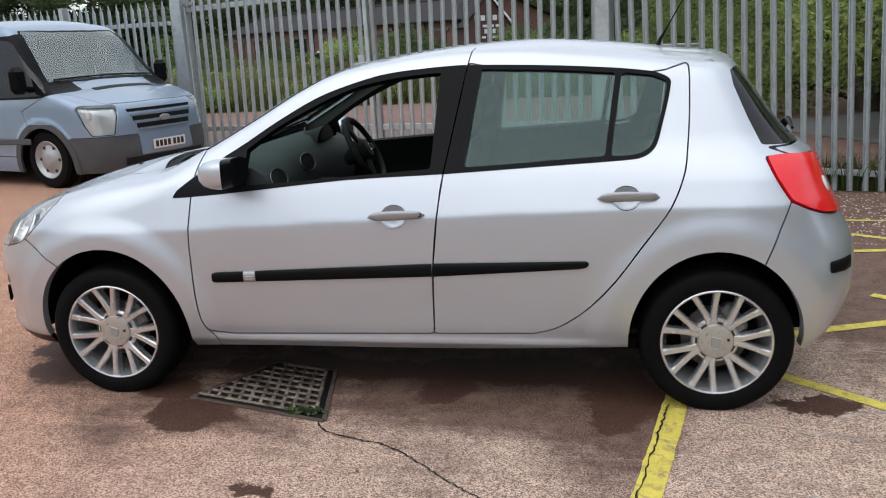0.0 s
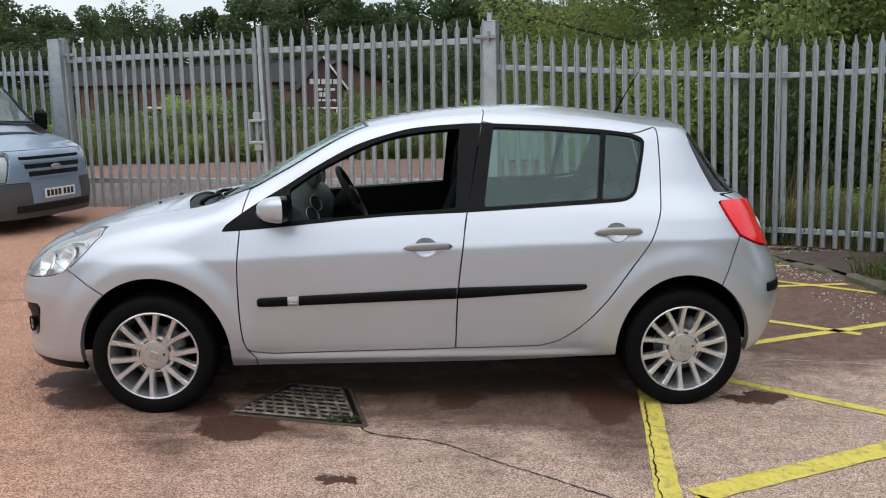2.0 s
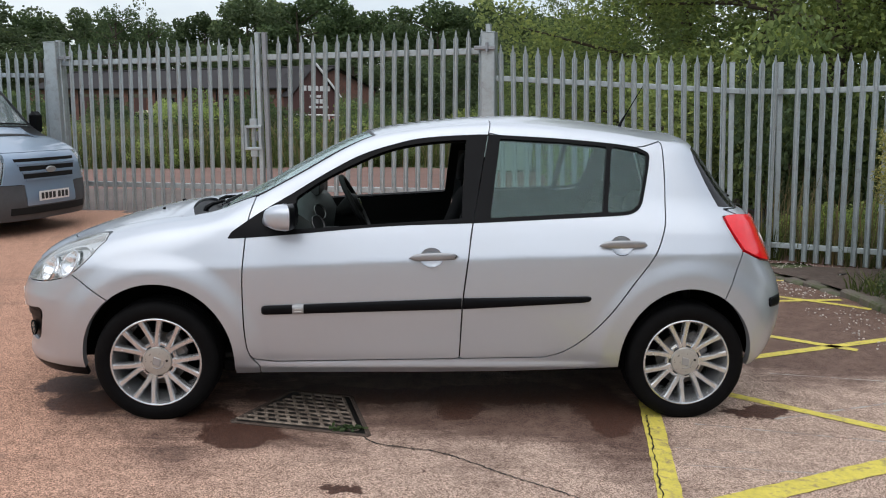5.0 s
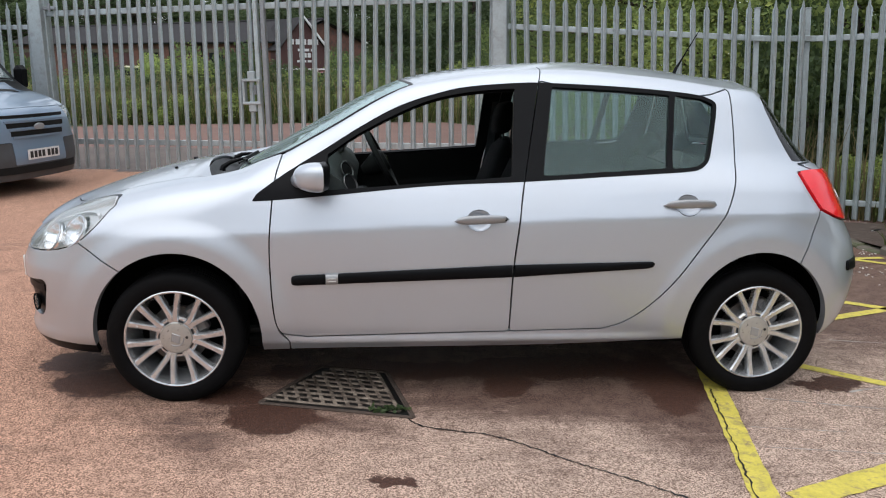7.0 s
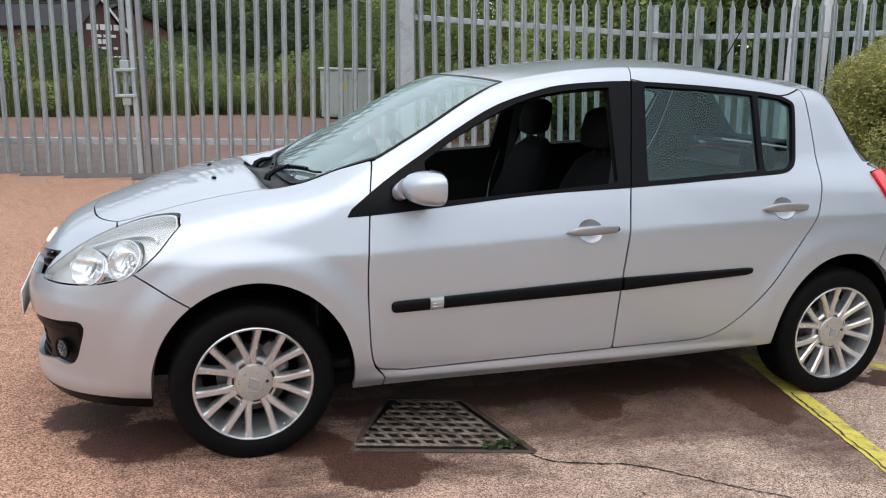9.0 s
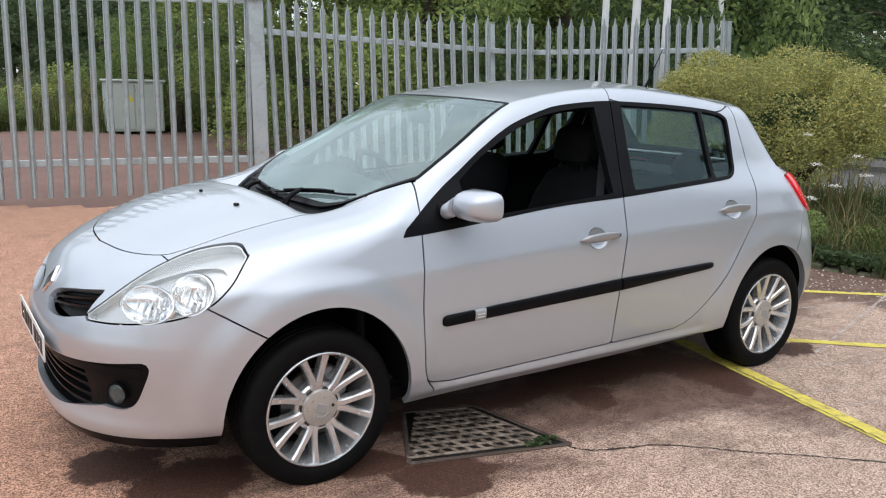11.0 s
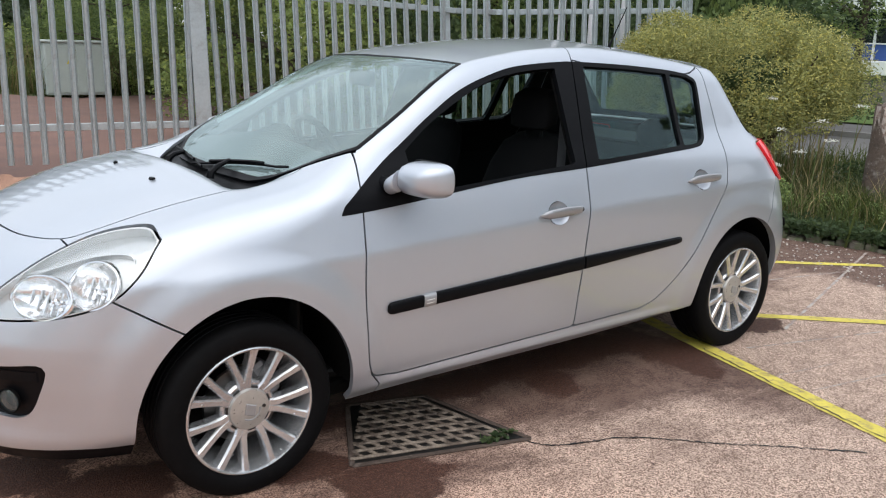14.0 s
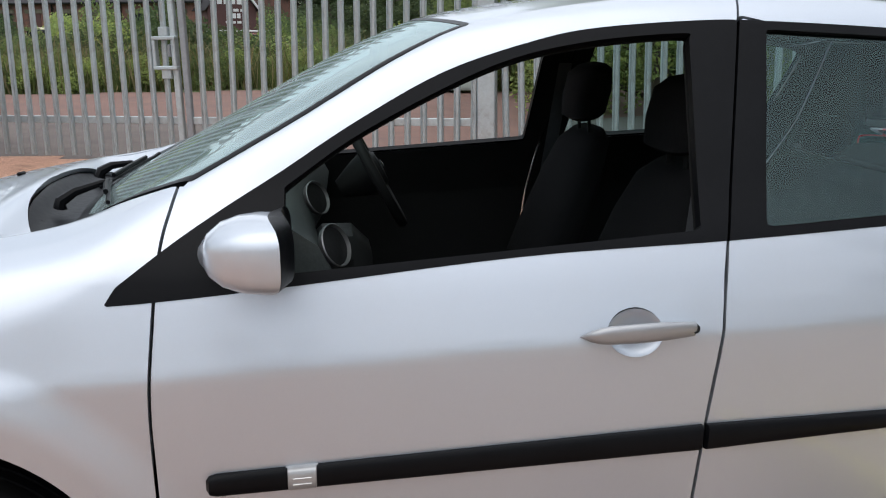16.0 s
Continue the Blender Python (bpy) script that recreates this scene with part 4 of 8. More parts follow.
# wheels: tyre, rim with seven forked spokes, cap
def wheel_meshes():
    R, r = 0.296, 0.2125
    tyre = Geo()
    prof = [(r - 0.004, -0.088), (r + 0.012, -0.100), (r + 0.035, -0.1035), (r + 0.060, -0.100), (R - 0.012, -0.092), (R - 0.003, -0.080), (R, -0.060), (R, 0.060), (R - 0.003, 0.080),
            (R - 0.012, 0.092), (r + 0.060, 0.100), (r + 0.035, 0.1035), (r + 0.012, 0.100), (r - 0.004, 0.088)]
    grooves = []
    for zz in (-0.045, -0.015, 0.015, 0.045):
        grooves += [(R, zz - 0.005), (R - 0.005, zz - 0.004), (R - 0.005, zz + 0.004), (R, zz + 0.005)]
    tyre.lathe(prof[:7] + grooves + prof[7:], 72)
    barrel = Geo()
    barrel.lathe([(r + 0.004, 0.090), (r + 0.003, 0.097), (r - 0.001, 0.099), (r - 0.006, 0.097), (r - 0.009, 0.088), (r - 0.014, 0.060), (r - 0.030, 0.005), (r - 0.034, -0.09)], 72)
    # added near-black disc that paints the shade in the gaps between spokes
    backing = Geo().lathe([(r - 0.030, -0.06), (0.06, -0.055), (0.0, -0.055)][::-1], 48)
    spokes = Geo()
    n = 7
    for i in range(n):
        a0 = 2 * math.pi * (i + 0.30) / n

        def pt(rad, off, dep):
            a = a0 + off / max(rad, 1e-3)
            return rad * math.cos(a), rad * math.sin(a), dep
        # stem and two arms: outlines in polar form, with a crowned top
        for sgn in (-1, 1):
            rows = []
            for u in np.linspace(0, 1, 14):
                rad = 0.066 + (r - 0.007 - 0.066) * u
                mid = sgn * (0.0100 + 0.0350 * max(0.0, (rad - 0.092) / 0.112) ** 1.1)
                half = 0.0150 - 0.0062 * u + 0.0058 * u * u * u
                top_z = 0.072 + 0.021 * u
                rows.append([pt(rad, mid - half * 1.05, top_z - 0.042), pt(rad, mid - half, top_z - 0.007), pt(rad, mid - half * 0.62, top_z), pt(rad, mid + half * 0.62, top_z), pt(rad, mid + half, top_z - 0.007), pt(rad, mid + half * 1.05, top_z - 0.042)])
            spokes.loft(rows, closed=True)
    spokes.lathe([(0.0, 0.060), (0.064, 0.064), (0.086, 0.066), (0.093, 0.058), (0.094, 0.02)], 40)
    cap = Geo()
    cap.lathe([(0.070, 0.060), (0.070, 0.074), (0.066, 0.080), (0.045, 0.083), (0.030, 0.084), (0.0, 0.0845)], 48)
    ring = Geo()
    ring.lathe([(0.0695, 0.064), (0.0775, 0.0700), (0.0710, 0.0715)], 48, closed=True)
    emb = Geo()
    for (o, z0, z1) in (([(-0.016, -0.0), (0.0, 0.025), (0.016, 0.0), (0.0, -0.025)], 0.083, 0.088),):
        emb.prism([(1.5 * x, y * 1.15) for x, y in o], z0, z1, inset=0.003, rim=0.002)
    emb.tube([(0.034 * math.cos(a), 0.034 * math.sin(a), 0.0835) for a in np.linspace(math.radians(205), math.radians(335), 14)], 0.003, 6)
    hole = Geo()
    hole.lathe([(0.0, 0.0855), (0.006, 0.0855), (0.006, 0.080)], 16, pose(0.043, -0.020, 0))
    disc = Geo()
    disc.lathe([(0.06, 0.018), (0.128, 0.018), (0.128, 0.0), (0.06, 0.0)], 48, closed=True)
    cal = Geo()
    cal.box((0.105, 0.02, 0.005), (0.06, 0.13, 0.06), 0.012)
    valve = Geo()
    valve.tube([(0.186, 0.02, 0.06), (0.182, 0.02, 0.085)], 0.0035, 8)
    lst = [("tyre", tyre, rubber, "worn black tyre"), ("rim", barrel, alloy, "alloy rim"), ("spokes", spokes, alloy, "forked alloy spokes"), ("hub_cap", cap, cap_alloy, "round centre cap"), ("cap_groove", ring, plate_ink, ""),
           ("emblem", emb, silver_plastic, "plain diamond emblem"), ("lock_hole", hole, plate_ink, ""), ("backing", backing, underbody, "near-black disc for the shade behind the spokes"), ("brake_disc", disc, steel, "grey brake disc"), ("brake_caliper", cal, alloy_dull, ""), ("valve", valve, rubber, "")]
    return [(n, gg.mesh(n, m_, 22 if n == "spokes" else 35), l) for n, gg, m_, l in lst]


WHEEL = wheel_meshes()
for hx, side, turn in ((-1.2875, -1, 30.2), (1.2875, -1, 36.0), (-1.2875, 1, 30), (1.2875, 1, 50)):
    hub = new("wheel")
    hub.parent = car
    hub.matrix_basis = Matrix.Translation((hx, side * 0.702, HUB_Z)) @ pose(0, 0, 0, 90 if side < 0 else -90, 0, 0) @ pose(0, 0, 0, 0, 0, turn)
    tagged(hub, "alloy wheel with a black tyre")
    for n, me, l in WHEEL:
        part(n, me, None, hub, l)


# ---- fittings on the hatchback ----
def along(pts, w, h, proud, ends=0.02):
    """A bar that lies on the near side through (x, z, height) points."""
    rows = []
    for i, (x, z, hh) in enumerate(pts):
        c, n = car_skin(x, z=z)
        up = Vector((0, 0, 1))
        up = (up - n * up.dot(n)).normalized()
        a = hh / 2
        pr = proud if 0 < i < len(pts) - 1 else proud * 0.35
        rows.append([tuple(c + up * u * a + n * (v * pr)) for u, v in ((-1, -0.4), (-1, 0.55), (-0.75, 0.92), (0, 1.0), (0.75, 0.92), (1, 0.55), (1, -0.4))])
    return Geo().loft(rows, closed=True)


(fd_near, rd_near), (fd_far, rd_far) = doors["near"], doors["far"]
zs = lambda x: (0.5495 + (x + 0.779) * 0.0379)
hs = lambda x: 0.043 + 0.010 * min(1.0, (x + 0.779) / 0.95) if x < 0.172 else 0.053 - (x - 0.172) / 0.62 * 0.024
front_bar = [(-0.784, zs(-0.784), 0.020), (-0.778, zs(-0.778), 0.036), (-0.765, zs(-0.765), 0.043)] + [(x, zs(x), hs(x)) for x in np.linspace(-0.7, 0.166, 14)] + [(0.1675, zs(0.1675), hs(0.1))]
rear_bar = [(0.1745, zs(0.1745), 0.052), (0.178, zs(0.178), 0.053)] + [(x, zs(x), hs(x)) for x in np.linspace(0.21, 0.76, 10)] + [(0.785, zs(0.785) + 0.002, 0.024), (0.795, zs(0.795) + 0.003, 0.010)]
both_sides("rubbing_strip", along(front_bar, 0, 0, 0.014), black_trim, None, "black rubbing strip", 45, (fd_near, fd_far))
both_sides("rubbing_strip", along(rear_bar, 0, 0, 0.014), black_trim, None, "black rubbing strip", 45, (rd_near, rd_far))
clip = [(-0.640, zs(-0.64), 0.046), (-0.636, zs(-0.636), 0.046), (-0.585, zs(-0.585), 0.046), (-0.581, zs(-0.581), 0.046)]
both_sides("trim_badge", along(clip, 0, 0, 0.0165), silver_plastic, None, "small silver badge on the rubbing strip", 45, (fd_near, fd_far))
for dz in (-0.008, 0.004):
    both_sides("badge_mark", along([(-0.628, zs(-0.628) + dz, 0.003), (-0.627, zs(-0.627) + dz, 0.003), (-0.594, zs(-0.594) + dz, 0.003), (-0.593, zs(-0.593) + dz, 0.003)], 0, 0, 0.0172), plate_white, None, "", 45, (fd_near, fd_far))

for cx, cz, x0, x1, tilt, pair, key in ((0.020, 0.806, -0.088, 0.148, -2.0, (fd_near, fd_far), True), (0.937, 0.868, 0.826, 1.062, -0.8, (rd_near, rd_far), False)):
    c, n = car_skin(cx, z=cz)
    m = Matrix.Translation(c) @ n.to_track_quat("Z", "Y").to_matrix().to_4x4()
    g = Geo().lathe([(0.0485, 0.0005), (0.047, -0.002), (0.040, -0.009), (0.026, -0.015), (0.0, -0.018)][::-1], 32, m @ Matrix.Diagonal((1.14, 0.95, 1.0, 1.0)))
    both_sides("handle_recess", g, silver, None, "round recess behind the handle", 60, pair)
    rows = []
    for u in np.linspace(0, 1, 15):
        x = x0 + (x1 - x0) * u
        c, n = car_skin(x, z=cz + (x - cx) * math.tan(radians(-tilt)))
        e = min(1.0, math.sqrt(max(0.0, 1 - (2 * u - 1) ** 8)) + 0.12)
        hh = (0.0150 + 0.0045 * math.sin(math.pi * min(1, u * 1.1))) * e * (0.45 + 0.55 * min(1.0, u / 0.16))
        out = 0.006 + 0.020 * math.sin(math.pi * u) ** 0.5 if 0 < u < 1 else 0.002
        c = c + n * out
        rows.append([tuple(c + Vector((0, 0, 1)) * hh * math.cos(a) + n * 0.010 * e * math.sin(a)) for a in np.linspace(0, 2 * math.pi, 19)[:-1]])
    hd = both_sides("handle", Geo().loft(rows, closed=True), grey_handle, None, "grey pull handle", 60, pair)
    if key:
        c, n = car_skin(0.130, z=0.810)
        m = Matrix.Translation(c + n * 0.020) @ n.to_track_quat("Z", "Y").to_matrix().to_4x4()
        both_sides("key_lock", Geo().lathe([(0.009, 0.0), (0.009, 0.003), (0.005, 0.003), (0.004, 0.001), (0.0, 0.001)], 16, m), dark_plastic, None, "", 40, hd)


# door mirrors
def mirror_geo():
    body_g = Geo()
    rows = []
    prof = [(0.000, 0.40, 0.30), (0.007, 0.62, 0.52), (0.026, 0.83, 0.78), (0.055, 0.96, 0.94), (0.085, 1.0, 1.0), (0.106, 0.99, 0.99)]
    for dx, ky, kz in prof:
        ring = []
        for a in np.linspace(0, 2 * math.pi, 33)[:-1]:
            ca, sa = math.cos(a), math.sin(a)
            y = abs(ca) ** 0.50 * (1 if ca > 0 else -1) * 0.104 * ky
            z = abs(sa) ** 0.58 * (1 if sa > 0 else -1) * 0.060 * kz
            ring.append((-0.756 + dx + 0.020 * (y / 0.108) ** 2 - 0.12 * y * 0.4, -0.862 + y * 1.0, 1.000 + z - 0.10 * (y + 0.0) * 0.4))
        rows.append(ring)
    body_g.loft(rows, closed=True)
    back = Geo()
    k = [(x + 0.020, y, z) for x, y, z in rows[-1]]
    back.loft([rows[-1], [(x, -0.862 + (y + 0.918) * 0.97, 1.0 + (z - 1.0) * 0.96) for x, y, z in k]], closed=True)
    glass = Geo()
    ins = [(x - 0.004, -0.862 + (y + 0.918) * 0.86, 1.0 + (z - 1.0) * 0.84) for x, y, z in k]
    glass.add(ins, [tuple(range(len(ins)))])
    arm = Geo().loft([[(-0.742 + 0.03 * math.cos(a) - 0.012, -0.70, 0.962 + 0.036 * math.sin(a)) for a in np.linspace(0, 6.283, 17)[:-1]],
                      [(-0.745 + 0.027 * math.cos(a), -0.745, 0.968 + 0.030 * math.sin(a)) for a in np.linspace(0, 6.283, 17)[:-1]],
                      [(-0.738 + 0.025 * math.cos(a), -0.79, 0.985 + 0.030 * math.sin(a)) for a in np.linspace(0, 6.283, 17)[:-1]]], closed=True)
    neck = Geo().loft([[(-0.748 + 0.026 * math.cos(a), -0.76, 0.972 + 0.029 * math.sin(a)) for a in np.linspace(0, 6.283, 17)[:-1]],
                       [(-0.748 + 0.030 * math.cos(a), -0.775, 0.975 + 0.033 * math.sin(a)) for a in np.linspace(0, 6.283, 17)[:-1]],
                       [(-0.735 + 0.030 * math.cos(a), -0.80, 0.992 + 0.038 * math.sin(a)) for a in np.linspace(0, 6.283, 17)[:-1]]], closed=True)
    return body_g, back, glass, arm, neck


mb, mk, mg, ma, mn = mirror_geo()
homes = both_sides("door_mirror", mb, silver, None, "silver door mirror", 50, (fd_near, fd_far))
both_sides("mirror_rim", mk, black_trim, None, "black rim", 40, homes)
both_sides("mirror_glass", mg, mirror_glass, None, "mirror", 0, homes)
both_sides("mirror_arm", ma, black_trim, None, "black mirror arm", 50, homes)
both_sides("mirror_neck", mn, silver, None, "", 50, homes)


# grille, intake, fog lamps, plate, badge
def nose_x(y, z):
    s = np.linspace(-2.3, -1.3, 2001)
    v = body(np.stack([s, 0 * s + y, 0 * s + z], -1))
    return float(s[int(np.argmax(v < 0))])


def nose_strip(pts, depth, thick):
    """A slat set back from the nose through (y, z) points."""
    rows = [[(nose_x(y, z) + depth, y, z + thick / 2), (nose_x(y, z) + depth, y, z - thick / 2), (nose_x(y, z) + depth + 0.03, y, z - thick / 2 - 0.004), (nose_x(y, z) + depth + 0.03, y, z + thick / 2 - 0.004)] for y, z in pts]
    return Geo().loft(rows, closed=True)


def nose_sheet(ys, zlo, zhi, depth):
    g = Geo()
    n = 8
    for y in ys:
        for j in range(n + 1):
            z = zlo(y) + (zhi(y) - zlo(y)) * j / n
            g.v.append((nose_x(y, z) + depth, y, z))
    g.f = [(i * (n + 1) + j, i * (n + 1) + j + 1, (i + 1) * (n + 1) + j + 1, (i + 1) * (n + 1) + j) for i in range(len(ys) - 1) for j in range(n)]
    return g


upper = new("upper_grille")
upper.parent = car
tagged(upper, "black slot grille each side of the badge")
for s in (-1, 1):
    part("grille_back", nose_sheet([s * y for y in np.linspace(0.07, 0.47, 14)], lambda y: 0.60, lambda y: 0.745, 0.055), dark_plastic, upper, "", 40)
    for u in (0.28, 0.62):
        part("slat", nose_strip([(s * y, (0.612 + 0.036 * (y - 0.1) / 0.35) * (1 - u) + (0.668 + 0.07 * (y - 0.1) / 0.35) * u) for y in np.linspace(0.095, 0.445, 10)], 0.022, 0.009), black_trim, upper, "", 40)
lower = new("lower_intake")
lower.parent = car
tagged(lower, "black lower intake with slats and fog lamps")
part("intake_back", nose_sheet(list(np.linspace(-0.69, 0.69, 41)), lambda y: 0.235, lambda y: 0.54, 0.050), dark_plastic, lower, "", 40)
for z in (0.285, 0.318, 0.352, 0.389, 0.426):
    part("slat", nose_strip([(y, z + 0.02 * abs(y)) for y in np.linspace(-0.43, 0.43, 21)], 0.020, 0.008), black_trim, lower, "", 40)
part("number_plate_mount", nose_strip([(y, 0.462 + 0.03 * abs(y)) for y in np.linspace(-0.64, 0.64, 31)], 0.010, 0.030), black_trim, lower, "", 40)
for s in (-1, 1):
    part("fog_surround", nose_sheet([s * y for y in np.linspace(0.43, 0.668, 10)], lambda y: 0.325 + max(0.0, abs(y) - 0.56) * 0.9, lambda y: 0.525, 0.016), black_trim, lower, "black fog-lamp panel", 40)
    y0, z0 = s * 0.566, 0.400
    m = look((nose_x(y0, z0) + 0.004, y0, z0), (nose_x(y0, z0) - 1, y0 + s * 0.75, z0 + 0.0)) @ pose(0, 0, 0, 0, 180, 0)
    fog = part("fog_lamp", Geo().lathe([(0.036, 0.0), (0.039, 0.010), (0.037, 0.012), (0.032, 0.006), (0.024, -0.006), (0.0, -0.014)], 32, m), underbody, lower, "round fog lamp")
    fl = part("fog_glass", Geo().lathe([(0.033, 0.007), (0.02, 0.011), (0.0, 0.0145)], 32, m), lamp_glass, fog, "")
    fl.visible_shadow = False

plate = part("number_plate", Geo().prism(rounded(0.52, 0.100, 0.008), 0, 0.004, pose(nose_x(0, 0.50) - 0.014, 0.0, 0.510, 90, 4, -90) @ pose(0, 0, 0)), plate_white, car, "white front number plate")
for yy in (-0.205, -0.140, -0.075, -0.010, 0.078, 0.143, 0.208):
    part("plate_bar", Geo().box((0, 0, 0), (0.042, 0.062, 0.002), 0, pose(nose_x(0, 0.50) - 0.0195, 0.0, 0.510, 90, 4, -90) @ pose(yy, 0, 0)), plate_ink, plate, "")
for yy in (-0.18, 0.18):
    part("plate_screw", Geo().lathe([(0.006, 0.0), (0.005, 0.003), (0, 0.003)], 12, pose(nose_x(0, 0.50) - 0.0185, 0.0, 0.510, 90, 4, -90) @ pose(yy, 0.0, 0)), chrome, plate, "")

bx = nose_x(0, 0.70)
badge = Geo()
nb = Vector(grad(body, np.array([[bx, 0.0, 0.685]]))[0]).normalized()
mb_ = Matrix.Translation(Vector((nose_x(0, 0.685), 0, 0.685)) + nb * 0.001) @ nb.to_track_quat("Z", "Y").to_matrix().to_4x4()
outer = [(-0.038, 0), (0, 0.060), (0.038, 0), (0, -0.060)]
inn = [(-0.020, 0), (0, 0.030), (0.020, 0), (0, -0.030)]
v = [(x, y, 0.0) for x, y in outer] + [(x * 0.86, y * 0.86, 0.008) for x, y in outer] + [(x, y, 0.008) for x, y in inn] + [(x, y, 0.002) for x, y in inn]
f = [(i, (i + 1) % 4, 4 + (i + 1) % 4, 4 + i) for i in range(4)] + [(4 + i, 4 + (i + 1) % 4, 8 + (i + 1) % 4, 8 + i) for i in range(4)] + [(8 + i, 8 + (i + 1) % 4, 12 + (i + 1) % 4, 12 + i) for i in range(4)] + [(12, 13, 14, 15)]
badge.add(v, f, mb_)
nose_ = part("nose_badge", badge, chrome, car, "plain chrome diamond badge", 20)
part("badge_core", Geo().prism([(x * 0.98, y * 0.98) for x, y in inn], 0.003, 0.006, mb_), plate_ink, nose_, "dark centre", 0)

# what is inside the headlamps
for s in (-1, 1):
    for (x, y, z, ra, rh), lab in zip(BOWLS, ("wide dipped beam reflector", "round main beam reflector")):
        n = grad(body, np.array([[x, -y, z]]))[0]
        n = Vector(n).normalized()
        ax = (n + Vector((-0.25, 0, 0))).normalized()
        c = Vector((x, -y, z)) - n * 0.026
        c.y, ax.y = c.y * -s, ax.y * -s
        m = Matrix.Translation(c) @ ax.to_track_quat("Z", "Y").to_matrix().to_4x4() @ Matrix.Diagonal((ra, rh, 1.0, 1.0))
        bowl_ = part("reflector", Geo().lathe([(1.09, -0.004), (1.05, 0.006), (0.98, 0.004), (0.90, -0.018), (0.70, -0.040), (0.40, -0.054), (0.12, -0.058)], 14 if ra < 0.08 else 26, m), lamp_bowl, car, lab, 25)
        part("reflector_ring", Geo().lathe([(1.075, 0.004), (1.10, 0.009), (1.04, 0.010), (1.02, 0.006)], 40, m), chrome, bowl_, "", 40)
        bu = m @ Matrix.Translation((0.30 * (1 if s < 0 else -1) if ra > 0.08 else 0.0, 0.0, 0.0)) @ Matrix.Diagonal((1 / ra, 1 / rh, 1.0, 1.0))
        part("bulb", Geo().lathe([(0.016, -0.054), (0.014, -0.030), (0.010, -0.026), (0.009, -0.012), (0, -0.008)], 16, bu), chrome, bowl_, "")
        for k in (-0.7, -0.45, -0.2, 0.05, 0.3, 0.55):
            part("reflector_step", Geo().box((k, -0.1, -0.046 + 0.02 * k * k), (0.05, 1.1, 0.012), 0.0, m), lamp_bowl, bowl_, "")
    # the bright fin between the indicator and the reflectors
    rows = []
    for x, y, z in run([(-1.925, 0.470, 0.735), (-1.881, 0.494, 0.757), (-1.807, 0.563, 0.783), (-1.694, 0.624, 0.822), (-1.615, 0.690, 0.833), (-1.598, 0.722, 0.812)], 4):
        n = Vector(grad(body, np.array([[x, -y, z]]))[0]).normalized()
        q = Vector((x, -y, z))
        up_ = (Vector((0, 0, 1)) - n * n.z).normalized()
        rows.append([tuple(Vector((v.x, v.y * -s, v.z))) for v in (q - n * 0.010 + up_ * 0.007, q - n * 0.009 - up_ * 0.006, q - n * 0.034 - up_ * 0.010, q - n * 0.034 + up_ * 0.009)])
    part("lamp_fin", Geo().loft(rows), lamp_body, car, "bright fin inside the headlamp", 40)
    c = Vector((-1.69, s * 0.515, 0.822))
    part("indicator_bulb", Geo().lathe([(0, -0.012), (0.010, -0.006), (0.012, 0.004), (0.008, 0.012), (0, 0.014)], 16, pose(c.x, c.y, c.z)), amber, car, "")

# washer jets, wipers, aerial
for y in (-0.215, 0.215):
    c, n = car_skin(-1.378, y=y)
    m = Matrix.Translation(c) @ n.to_track_quat("Z", "X").to_matrix().to_4x4()
    part("washer_jet", Geo().box((0, 0, 0.004), (0.016, 0.028, 0.010), 0.004, m), black_trim, car, "small black washer jet")


def wiper(a, b, pivot):
    g = Geo()
    pa = [car_skin(a[0] + (b[0] - a[0]) * u, y=a[1] + (b[1] - a[1]) * u) for u in np.linspace(0, 1, 10)]
    g.tube([p + nn * 0.010 for p, nn in pa], 0.005, 6)
    g.tube([p + nn * 0.020 for p, nn in pa[2:8]], 0.006, 6)
    pc, nn = car_skin(pivot[0], y=pivot[1])
    mid = pa[5][0] + pa[5][1] * 0.024
    g.tube([pc + nn * 0.004, pc + nn * 0.022, pc.lerp(mid, 0.3) + nn * 0.024, mid], [0.016, 0.014, 0.011, 0.007], 8)
    return g


part("wiper", wiper((-0.985, -0.48), (-1.112, 0.10), (-1.165, -0.20)), black_trim, car, "black windscreen wiper", 40)
part("wiper", wiper((-1.115, 0.00), (-1.045, 0.46), (-1.175, 0.22)), black_trim, car, "black windscreen wiper", 40)
c, n = car_skin(1.10, y=0.0)
part("aerial", Geo().tube([c + Vector((0.0, 0, -0.01)), c + Vector((0.012, 0, 0.022)), c + Vector((0.045, 0, 0.080)), c + Vector((0.125, 0, 0.222))], [0.012, 0.008, 0.0034, 0.0022], 8), black_trim, car, "thin black roof aerial")
# tail trim
part("bumper_strip", along([(1.70, 0.585, 0.03), (1.705, 0.585, 0.045), (1.76, 0.585, 0.05), (1.80, 0.585, 0.05)], 0, 0, 0.012), black_trim, car, "black rear bumper strip")
for s, z in ((-1, 0.855),):
    c, n = car_skin(1.690, z=0.880)
    c = c + n * 0.013
    both_sides("reversing_lens", Geo().lathe([(0.034, 0.0), (0.030, 0.004), (0, 0.006)], 24, Matrix.Translation(c) @ n.to_track_quat("Z", "Y").to_matrix().to_4x4()), white_lens, car, "white lens in the tail lamp", 60)

